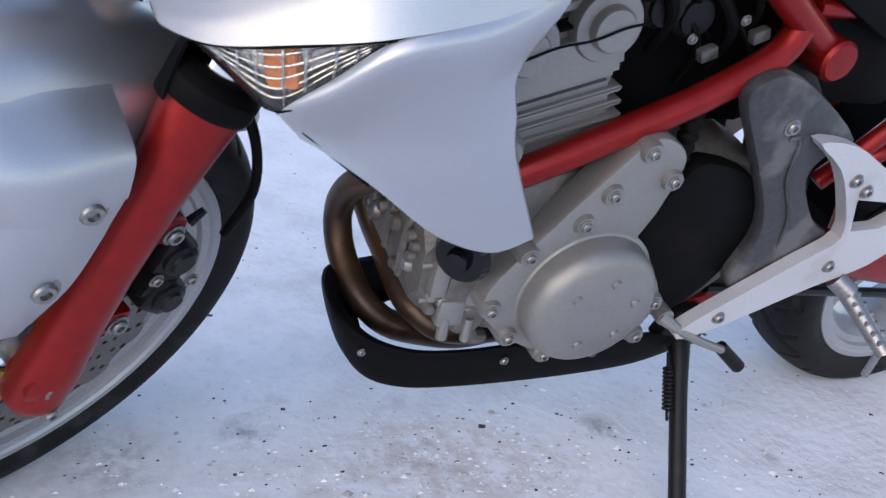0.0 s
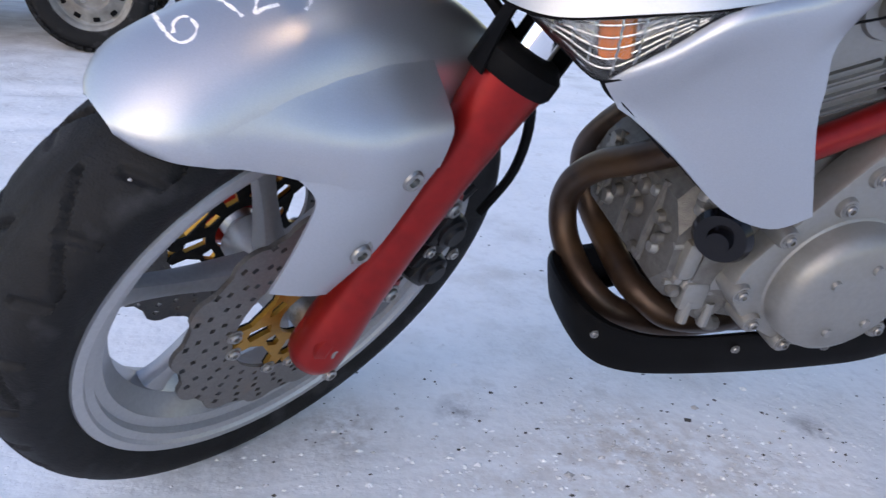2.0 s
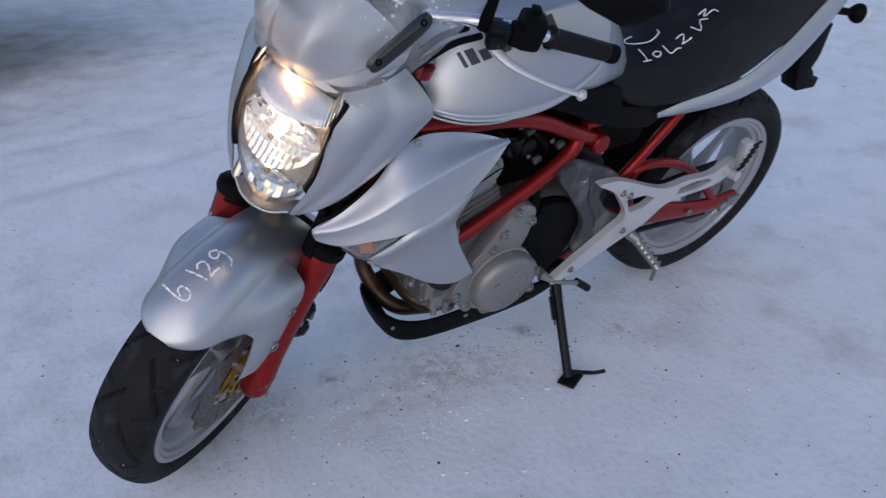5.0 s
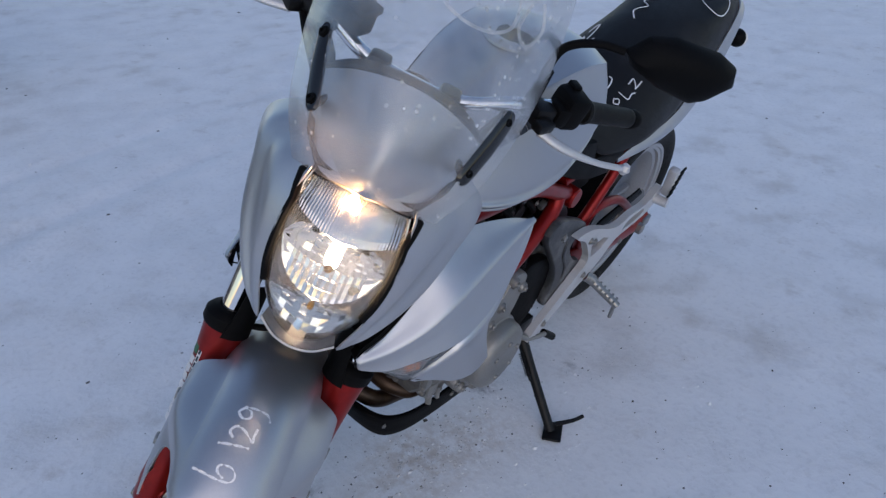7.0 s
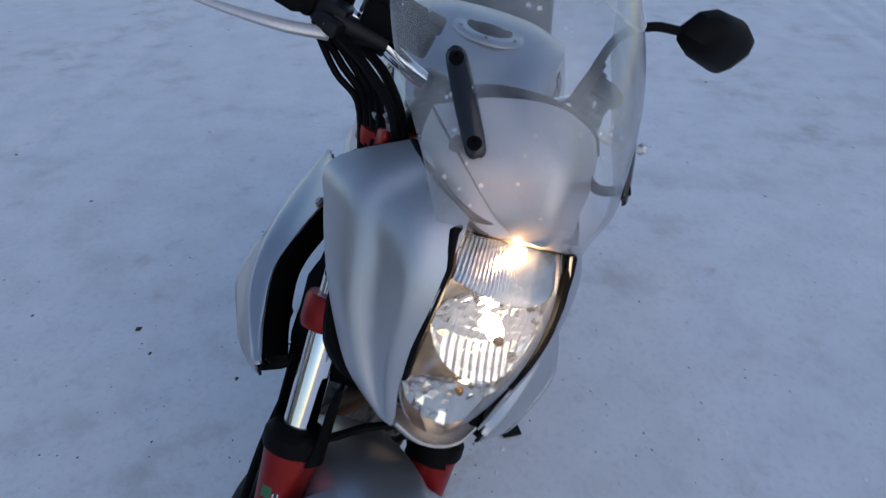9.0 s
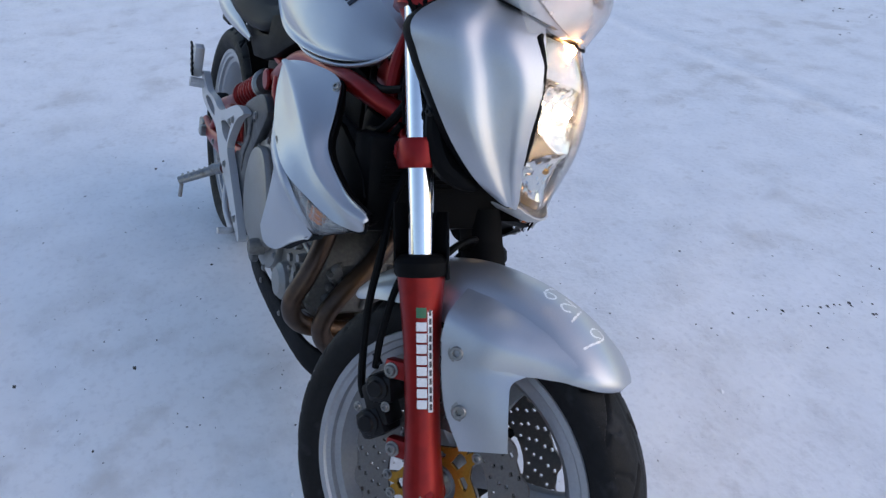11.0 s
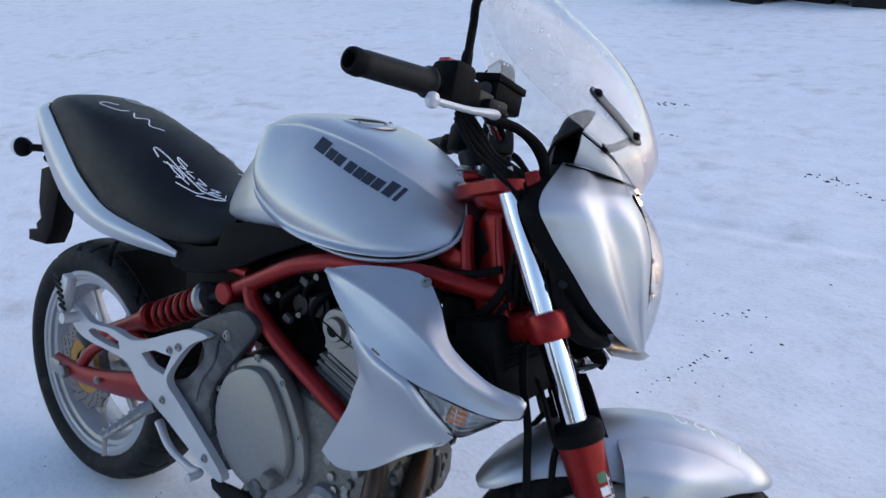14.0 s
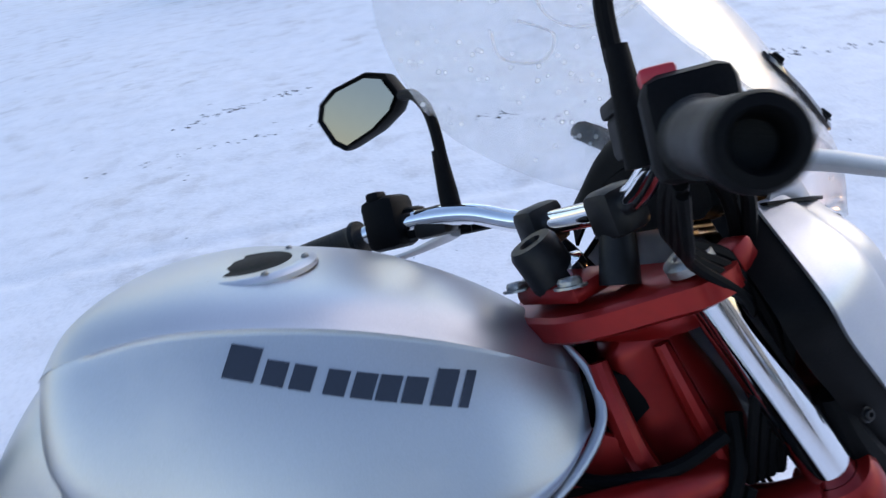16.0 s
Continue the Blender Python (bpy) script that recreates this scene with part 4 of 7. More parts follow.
part("lower_bulb", revolve([(0, 0.010), (0.004, 0.008), (0.005, 0.002), (0.005, -0.012)], (0.624, 0, 0.791), (0.985, 0, -0.12), 12), GOLD, lamp)
part("position_bulb", revolve([(0, 0.008), (0.006, 0.006), (0.009, 0.0), (0.006, -0.006)], (0.590, -0.008, 0.958), (0.985, 0, -0.12), 12), BULB_SMALL, lamp, "glowing amber-white position bulb")

for s in (1, -1):
    net = [[(0.567, s * 0.069, 0.972), (0.530, s * 0.083, 0.983), (0.492, s * 0.093, 0.989), (0.457, s * 0.098, 0.987)],
           [(0.594, s * 0.079, 0.925), (0.550, s * 0.121, 0.938), (0.490, s * 0.148, 0.936), (0.430, s * 0.163, 0.921)],
           [(0.610, s * 0.082, 0.880), (0.580, s * 0.114, 0.885), (0.520, s * 0.144, 0.885), (0.452, s * 0.160, 0.880)],
           [(0.618, s * 0.079, 0.825), (0.598, s * 0.101, 0.828), (0.552, s * 0.132, 0.828), (0.497, s * 0.146, 0.830)],
           [(0.622, s * 0.073, 0.785), (0.610, s * 0.087, 0.785), (0.580, s * 0.113, 0.785), (0.536, s * 0.127, 0.788)],
           [(0.630, s * 0.062, 0.750), (0.622, s * 0.073, 0.750), (0.604, s * 0.091, 0.752), (0.574, s * 0.107, 0.757)],
           [(0.632, s * 0.058, 0.733), (0.628, s * 0.063, 0.733), (0.620, s * 0.070, 0.734), (0.607, s * 0.080, 0.738)]]
    creased_net = []
    for i, (p0, p1, p2, p3) in enumerate(np.array(net)):
        w = (0.5, 0.8, 1.0, 1.0, 0.8, 0.4, 0.0)[i]
        way = np.array((0.45, s * 0.9, 0.1))
        creased_net.append([p0, p0 * 0.45 + p1 * 0.55 + way * 0.004 * w, p1 - way * 0.003 * w, (p1 + p2) / 2 - way * 0.006 * w, p2 + way * 0.003 * w, p2 * 0.35 + p3 * 0.65 + way * 0.003 * w, p3])
    c = part("headlight_cowl", skin(creased_net, 0.003 if s < 0 else -0.003, 6, 4), SILVER, bike, "silver headlight cowl side panel", steer=True)
    trim = [[np.array(row[3]) + np.array((0.004, -s * 0.003, 0)), np.array(row[3]) + np.array((-0.012, -s * 0.010, -0.004)), np.array(row[3]) + np.array((-0.024, -s * 0.022, -0.006))] for row in net[:6]]
    part("rear_trim", skin(trim, 0.003 if s < 0 else -0.003, 4, 3), BLACK, c)
    bolt(c, (0.487, s * 0.134, 0.812), (0, s, 0), 0.005, mat=DARK_METAL)
    part("lower_bracket", tube([(0.575, s * 0.085, 0.738), (0.555, s * 0.095, 0.740), (0.525, s * 0.105, 0.750), (0.495, s * 0.110, 0.785), (0.475, s * 0.115, 0.83)], [0.006, 0.014, 0.018, 0.016, 0.010], 10, 4), BLACK, c)
chin = [[(0.634, -0.056, 0.735), (0.650, -0.03, 0.727), (0.655, 0, 0.724), (0.650, 0.03, 0.727), (0.634, 0.056, 0.735)],
        [(0.622, -0.055, 0.726), (0.636, -0.03, 0.717), (0.640, 0, 0.714), (0.636, 0.03, 0.717), (0.622, 0.055, 0.726)],
        [(0.590, -0.050, 0.722), (0.596, -0.03, 0.715), (0.598, 0, 0.713), (0.596, 0.03, 0.715), (0.590, 0.050, 0.722)]]
part("chin", skin(chin, 0.003, 4, 4), CHIN_GREY, lamp, "translucent grey lamp chin")
nose_net = [[(0.586, -0.020, 0.974), (0.592, -0.010, 0.977), (0.595, 0, 0.978), (0.592, 0.010, 0.977), (0.586, 0.020, 0.974)],
            [(0.564, -0.052, 0.988), (0.577, -0.027, 1.001), (0.591, 0, 1.014), (0.577, 0.027, 1.001), (0.564, 0.052, 0.988)],
            [(0.528, -0.084, 1.012), (0.544, -0.045, 1.036), (0.562, 0, 1.056), (0.544, 0.045, 1.036), (0.528, 0.084, 1.012)],
            [(0.475, -0.114, 1.036), (0.492, -0.068, 1.070), (0.500, 0, 1.086), (0.492, 0.068, 1.070), (0.475, 0.114, 1.036)]]
nose = part("nose_cowl", skin(nose_net, 0.003, 5, 5), SILVER, bike, "silver nose cowl under the windscreen", steer=True)
part("nose_liner", skin([[(x - 0.008, y * 0.95, z - 0.007) for x, y, z in row] for row in nose_net], 0.002, 4, 4), BLACK, nose)
for s in (1, -1):
    bridge = [[(0.584, s * 0.022, 0.972), (0.582, s * 0.036, 0.968), (0.580, s * 0.052, 0.965)], [(0.562, s * 0.052, 0.986), (0.563, s * 0.062, 0.979), (0.562, s * 0.070, 0.972)],
              [(0.526, s * 0.083, 1.009), (0.526, s * 0.087, 0.995), (0.524, s * 0.086, 0.982)], [(0.474, s * 0.112, 1.033), (0.474, s * 0.109, 1.010), (0.472, s * 0.098, 0.987)]]
    part("nose_flank", skin(bridge, 0.003 if s > 0 else -0.003, 4, 4), SILVER, nose)
hood = [[(0.474, -0.117, 1.040), (0.491, -0.069, 1.073), (0.497, 0, 1.085), (0.491, 0.069, 1.073), (0.474, 0.117, 1.040)],
        [(0.460, -0.118, 1.030), (0.476, -0.071, 1.072), (0.482, 0, 1.085), (0.476, 0.071, 1.072), (0.460, 0.118, 1.030)],
        [(0.440, -0.112, 1.010), (0.454, -0.066, 1.058), (0.460, 0, 1.070), (0.454, 0.066, 1.058), (0.440, 0.112, 1.010)],
        [(0.432, -0.106, 0.978), (0.446, -0.062, 1.030), (0.452, 0, 1.046), (0.446, 0.062, 1.030), (0.432, 0.106, 0.978)]]
part("instrument_hood", skin(hood, 0.004, 4, 4), BLACK, nose, "black instrument hood")
part("instrument_body", loft([[(x, y, z) for y, z in ((-0.06, 0.985), (0.06, 0.985), (0.07, 1.015), (0.05, 1.036), (0, 1.044), (-0.05, 1.036), (-0.07, 1.015))] for x in (0.442, 0.455, 0.478)], 2, 3), BLACK, nose)
part("nose_underside", skin([[(0.575, y, 0.975) for y in (-0.07, 0, 0.07)], [(0.52, y, 0.98) for y in (-0.10, 0, 0.10)], [(0.46, y, 0.985) for y in (-0.11, 0, 0.11)]], 0.003, 3, 3), BLACK, nose)

# windscreen
WS = [((0.590, 0.974), (0.560, 0.098, 0.958)), ((0.607, 1.028), (0.520, 0.130, 1.010)), ((0.588, 1.084), (0.440, 0.152, 1.052)), ((0.549, 1.143), (0.378, 0.161, 1.092)), ((0.503, 1.186), (0.336, 0.161, 1.127)),
      ((0.441, 1.226), (0.303, 0.154, 1.178)), ((0.375, 1.272), (0.280, 0.136, 1.235)), ((0.335, 1.325), (0.270, 0.100, 1.300))]
ws_net = []
for (cx, cz), (ex, ey, ez) in WS:
    row = []
    for f in (-1, -0.92, -0.75, -0.4, 0, 0.4, 0.75, 0.92, 1):
        g = abs(f) ** 2.1
        row.append((cx + (ex - cx) * g, ey * math.copysign(abs(f) ** 0.92, f), cz + (ez - cz) * g))
    ws_net.append(row)
screen = part("windscreen", skin(ws_net, 0.003, 6, 4), SCREEN, bike, "scuffed clear windscreen marked with chalk", steer=True)
screen.visible_shadow = False
for s in (1, -1):
    lo, up = np.array((0.552, s * 0.100, 1.043)), np.array((0.484, s * 0.121, 1.091))
    out = np.array((0.45, s * 0.62, 0.55))
    out /= np.linalg.norm(out)
    d = up - lo
    side = np.cross(d, out)
    side /= np.linalg.norm(side)
    strip = []
    for f, w in ((-0.16, 0.003), (-0.14, 0.007), (-0.08, 0.0100), (0.1, 0.0110), (0.5, 0.0115), (0.9, 0.0110), (1.08, 0.0100), (1.14, 0.007), (1.16, 0.003)):
        c0 = lo + d * f + out * (0.0005 + 0.003 * (1 - (2 * f - 1) ** 2 * 0.6))
        strip.append([c0 - side * w, c0 - side * w * 0.6 + out * 0.003, c0 + side * w * 0.6 + out * 0.003, c0 + side * w])
    sb = part("screen_bracket", grid(strip, 0.003 * s), MOUNT_GLOSS, screen, "glossy black screen mount strip")
    inset = [[p + out * 0.0022 for p in (c0 - side * w, c0 + side * w)] for c0, w in ((lo + d * f + out * 0.003, 0.0055 * math.sqrt(max(0.05, 1 - ((f - 0.5) / 0.42) ** 2)) ** 0.4) for f in np.linspace(0.1, 0.9, 11))]
    part("strip_ridge", grid(inset, 0.002 * s), MOUNT_GLOSS, sb)
    for q in (lo, up):
        bolt(screen, q + out * 0.005, out, 0.0055, mat=BLACK)
    part("screen_stay", tube([q - out * 0.002 for q in (lo, lo - np.array((0.03, 0, 0.02)))] + [np.array((0.50, s * 0.08, 1.03))], 0.006, 8, 3), BLACK, screen)


def screen_point(f, i):
    rows = spline([np.array(r)[4] * 0 + np.array([np.interp(f, (-1, -0.92, -0.75, -0.4, 0, 0.4, 0.75, 0.92, 1), np.array(r)[:, k]) for k in range(3)]) for r in ws_net], 10)
    return rows[int(round(i * 10))]


for glyph in ([(-0.25, 4.6), (0.0, 4.25), (0.25, 4.1), (0.42, 4.3), (0.45, 4.7), (0.40, 5.2)], [(0.55, 4.9), (0.50, 4.4), (0.62, 4.1), (0.72, 4.5), (0.66, 5.0)], [(-0.45, 4.9), (-0.3, 5.3), (-0.05, 5.2)], [(0.05, 5.6), (0.25, 5.2), (0.40, 5.6), (0.55, 5.3)]):
    pts = [screen_point(f, i) + np.array((0.004, 0, 0.003)) for f, i in glyph]
    part("chalk_mark", stroke(pts, 0.0020, (0.75, 0, 0.66)), CHALK_THIN, screen, "white chalk scribble")

# handlebar, controls and mirrors
bar_pts = [(0.200, 0.330, 1.0275), (0.230, 0.295, 1.033), (0.290, 0.215, 1.042), (0.332, 0.145, 1.036), (0.354, 0.090, 1.018), (0.360, 0.045, 1.010)]
handlebar = part("handlebar", tube(bar_pts + [(x, -y, z) for x, y, z in reversed(bar_pts)], 0.011, 14, 5), CHROME, bike, "tubular handlebar with black rubber grips", steer=True)
gd = np.array((0.174 - 0.258, 0.362 - 0.252, 0.0))
gd /= np.linalg.norm(gd)
for s in (1, -1):
    m = np.array((1, s, 1))
    end, ins = np.array((0.176, 0.360, 1.0245)), np.array((0.258, 0.256, 1.037))
    grip = tube([(end + (ins - end) * f) * m for f in (0.12, 0.16, 0.2, 0.3, 0.6, 0.9, 0.96, 1.0)], [0.0155, 0.0165, 0.0165, 0.0165, 0.017, 0.0175, 0.021, 0.020], 20, 3, smooth=True)
    part("grip", grip, GRIP, handlebar, "worn black rubber grip")
    part("bar_end", revolve([(0, -0.012), (0.0085, -0.012), (0.0092, 0.014), (0.0110, 0.018), (0.0150, 0.017), (0.0168, 0.012), (0.0168, 0.0), (0.0140, -0.004)], tuple((end - gd * 0.014) * m), tuple(gd * m), 24), BLACK, handlebar, "black hollow bar end")
    sw = np.array((0.284, 0.228, 1.046)) * m
    switch = part("switch_housing", join_bm(box(sw, (0.044, 0.050, 0.058), 0.010, (0, 0, s * -53)), box(sw + np.array((0.02, -s * 0.012, -0.006)), (0.030, 0.034, 0.036), 0.008, (0, 0, s * -53))), BLACK, handlebar, "black switch housing")
    part("switch_button", box(sw + np.array((-0.012, -s * 0.006, 0.030)), (0.016, 0.020, 0.010), 0.003, (0, 0, s * -53)), RED_SWITCH if s < 0 else BLACK, switch)
    perch = np.array((0.318, 0.188, 1.036)) * m
    part("lever_perch", join_bm(box(perch, (0.040, 0.036, 0.032), 0.007, (0, 0, s * -53)), box(perch + np.array((0.026, s * 0.010, -0.004)), (0.034, 0.022, 0.018), 0.005, (0, 0, s * -40))), DARK_METAL, handlebar)
    ball = np.array((0.299, 0.355, 1.003)) * m if s > 0 else np.array((0.280, -0.376, 0.992))
    piv = np.array((0.345, 0.196, 1.022)) * m
    mid1, mid2 = piv * 0.72 + ball * 0.28 + np.array((0.018, 0, 0.0)), piv * 0.35 + ball * 0.65 + np.array((0.014, 0, -0.002))
    lv = part("clutch_lever" if s > 0 else "brake_lever", tube([piv, mid1, mid2, ball], [0.010, 0.009, 0.006, 0.006], 12, 6, flat=0.7), ALU_PAINT, handlebar, "bare aluminium hand lever")
    part("lever_ball", revolve([(0, -0.010), (0.006, -0.008), (0.0095, 0), (0.006, 0.008), (0, 0.010)], tuple(ball), (0, 0, 1), 16), ALU_PAINT, lv)
    bolt(handlebar, tuple(piv + np.array((0, 0, 0.010))), (0, 0, 1), 0.009)
    # mirror
    b = np.array((0.329, 0.165, 1.062)) if s > 0 else np.array((0.293, -0.172, 1.062))
    top_in = np.array((0.336, 0.238, 1.184)) * m
    stalk = [b, b + np.array((0.0, -s * 0.004, 0.045)), b + np.array((0.0, s * 0.002, 0.085)), b + np.array((0.004, s * 0.035, 0.112)), top_in]
    mir = part("mirror_stalk", join_bm(tube(stalk, 0.0062, 10, 6), tube([b - np.array((0, 0, 0.03)), b, b + np.array((0, 0, 0.045))], [0.011, 0.0105, 0.0075], 12, 2)), BLACK, bike, "black mirror stalk with angular head", steer=True)
    hc, ha = np.array((0.313, 0.322, 1.190)), np.array((-0.276, 0.958, 0.07))
    hv = np.array((0.06, -0.05, 1.0))
    hn = np.cross(ha, hv)
    hn /= np.linalg.norm(hn)
    out = [(-0.088, 0.002), (-0.066, 0.030), (-0.030, 0.040), (0.042, 0.036), (0.074, 0.024), (0.084, 0.004), (0.058, -0.030), (0.034, -0.042), (-0.030, -0.030), (-0.072, -0.014)]
    rings = []
    for d, f in ((0.002, 0.92), (-0.004, 1.0), (0.006, 1.0), (0.020, 0.90), (0.032, 0.66), (0.038, 0.34)):
        rings.append([(hc + ha * u * f + hv * v * f + hn * d) * m for u, v in out])
    part("mirror_shell", loft(rings, 2, 1), BLACK, mir, "black angular mirror shell")
    glass = [(hc + ha * u * 0.86 + hv * v * 0.86 - hn * 0.003) * m for u, v in out]
    back = [(hc + ha * u * 0.86 + hv * v * 0.86 - hn * 0.0005) * m for u, v in out]
    bmg = mesh_bm(glass + back, [tuple(range(10)), tuple(range(19, 9, -1))] + [(i, (i + 1) % 10, 10 + (i + 1) % 10, 10 + i) for i in range(10)])
    part("mirror_glass", bmg, MIRROR, mir, "mirror glass reflecting snow")
for s in (1, -1):
    part("bar_clamp", box((0.360, s * 0.055, 1.008), (0.040, 0.034, 0.040), 0.008, (0, -10, 0)), DARK_METAL, handlebar)
res = part("brake_reservoir", join_bm(box((0.346, -0.124, 1.060), (0.038, 0.082, 0.036), 0.006, (0, 0, -28)), box((0.346, -0.124, 1.081), (0.042, 0.088, 0.012), 0.003, (0, 0, -28))), BLACK, bike, "black brake fluid reservoir", steer=True)
part("sight_glass", revolve([(0, 0), (0.011, 0), (0.011, 0.003), (0, 0.004)], (0.3255, -0.1615, 1.062), (-0.47, -0.88, 0), 18), GREY_PLASTIC, res)
part("master_cylinder", tube([(0.352, -0.130, 1.034), (0.330, -0.190, 1.034)], 0.013, 14, 1), DARK_METAL, res)
for i, (y0, x1) in enumerate(((-0.14, 0.44), (-0.12, 0.445), (0.13, 0.44), (0.11, 0.445))):
    s = 1 if y0 > 0 else -1
    part("control_cable", tube([(0.335, y0 * 1.3, 1.022), (0.390, y0 * 1.1, 1.015), (0.430, y0 * 0.85, 0.985 - 0.01 * i), (x1, y0 * 0.62, 0.90), (0.452, y0 * 0.5, 0.80)], 0.0058, 8, 5), BLACK, handlebar)
part("ignition_lock", revolve([(0, 0.010), (0.009, 0.010), (0.010, 0.014), (0.019, 0.014), (0.022, 0.008), (0.022, -0.03), (0, -0.03)], (0.318, 0.004, 0.985), FDIR, 20), DARK_METAL, upper_clamp)

for k in range(4):
    e = 0.011 * k
    part("cable_loom", tube([(0.296, -0.196, 1.030 - 0.6 * e), (0.325, -0.150 - 0.3 * e, 1.008 - e), (0.353, -0.118 - 0.4 * e, 0.980 - 0.6 * e), (0.403, -0.114 - 0.3 * e, 0.956 - e), (0.437 - e, -0.114, 0.918 - 0.6 * e), (0.449 - e, -0.108, 0.875), (0.444 - e, -0.095, 0.825), (0.452 - e, -0.07, 0.77)], 0.0062 - 0.0006 * k, 8, 5), BLACK, upper_clamp)

# fork sticker: bars stand in for its print
def on_fork(z, y, ang, r):
    c = Vector(fork_at(z, y))
    f = Vector((math.cos(RAKE), 0, math.sin(RAKE)))
    return c + f * (r * math.cos(ang)) + Vector((0, -1, 0)) * (r * math.sin(ang))


def fork_band(z0, z1, a0, a1, r):
    return grid([[on_fork(z, -0.103, a, r + (0.0008 if z < 0.5 else 0.0012)) for a in np.linspace(a0, a1, 5)] for z in np.linspace(z0, z1, 6)], 0.0006)


stick = part("fork_sticker", fork_band(0.415, 0.555, 0.50, 0.74, 0.0295), STICKER, bike, "white sticker strip with black print beside pale letter bars", steer=True)
for k in range(8):
    part("print_bar", fork_band(0.420 + k * 0.0145, 0.4315 + k * 0.0145, 0.80, 1.28, 0.0300), STICKER, stick)
for k in range(12):
    part("print_bar", fork_band(0.418 + k * 0.0112, 0.426 + k * 0.0112, 0.56, 0.68, 0.0300), DECAL, stick)
part("print_patch", fork_band(0.5385, 0.552, 0.80, 1.28, 0.0300), STICKER_GREEN, stick)

# frame tubes
frame_up = [(0.455, 0.048, 0.790), (0.405, 0.085, 0.797), (0.325, 0.112, 0.803), (0.230, 0.118, 0.793), (0.130, 0.118, 0.780), (0.040, 0.116, 0.752), (-0.055, 0.112, 0.702), (-0.145, 0.102, 0.655)]
frame_down = [(-0.085, 0.108, 0.682), (-0.064, 0.115, 0.650), (-0.010, 0.120, 0.616), (0.039, 0.122, 0.589), (0.109, 0.122, 0.554), (0.190, 0.121, 0.514), (0.222, 0.112, 0.497), (0.235, 0.095, 0.490)]
bike_frame = part("bike_frame", tube([(0.385, 0, 0.935), (0.398, 0, 0.905), (0.434, 0, 0.825), (0.452, 0, 0.780), (0.460, 0, 0.765)], [0.036, 0.032, 0.032, 0.034, 0.038], 24, 3), RED, bike, "red tubular steel frame")
for s in (1, -1):
    m = np.array((1, s, 1))
    part("upper_tube", tube([np.array(p) * m for p in frame_up], 0.0165, 16, 5), RED, bike_frame)
    part("lower_tube", tube([np.array(p) * m for p in frame_down], 0.0165, 16, 5), RED, bike_frame)
    part("frame_boss", join_bm(revolve([(0, 0.128), (0.020, 0.127), (0.0235, 0.123), (0.0235, 0.07), (0, 0.07)], (-0.145, 0, 0.652), (0, s, 0), 28)), RED, bike_frame)
    part("seat_rail", tube([(-0.10, s * 0.10, 0.70), (-0.25, s * 0.105, 0.715), (-0.42, s * 0.10, 0.745), (-0.62, s * 0.085, 0.80), (-0.80, s * 0.07, 0.845)], 0.012, 12, 4), RED, bike_frame)
    if s > 0:
        part("rail_brace", tube([(-0.46, s * 0.102, 0.752), (-0.391, s * 0.112, 0.675), (-0.330, s * 0.115, 0.605), (-0.274, s * 0.115, 0.540), (-0.235, s * 0.110, 0.49)], 0.0125, 12, 4), RED, bike_frame)
    part("pivot_plate", plate([(-0.13, 0.64), (-0.09, 0.60), (-0.13, 0.50), (-0.14, 0.40), (-0.10, 0.30), (-0.16, 0.26), (-0.24, 0.33), (-0.25, 0.46), (-0.20, 0.58)], s * 0.075, s * 0.098, 0.004, 3), DARK_METAL, bike_frame)
head_rings = [[(x0 + (x1 - x0) * (0.5 - 0.5 * math.copysign(abs(math.cos(a)) ** 0.5, math.cos(a))), w * math.copysign(abs(math.sin(a)) ** 0.5, math.sin(a)), z - 0.45 * ((x0 - x1) * (0.5 - 0.5 * math.cos(a)))) for a in np.linspace(0, 2 * math.pi, 17)[:-1]]
              for z, x0, x1, w in ((0.905, 0.366, 0.412, 0.034), (0.885, 0.358, 0.424, 0.040), (0.84, 0.360, 0.446, 0.040), (0.79, 0.366, 0.470, 0.046), (0.755, 0.385, 0.480, 0.050))]
part("steering_head_casting", loft(head_rings, 3, 1), RED, bike_frame, "boxy red steering head casting")
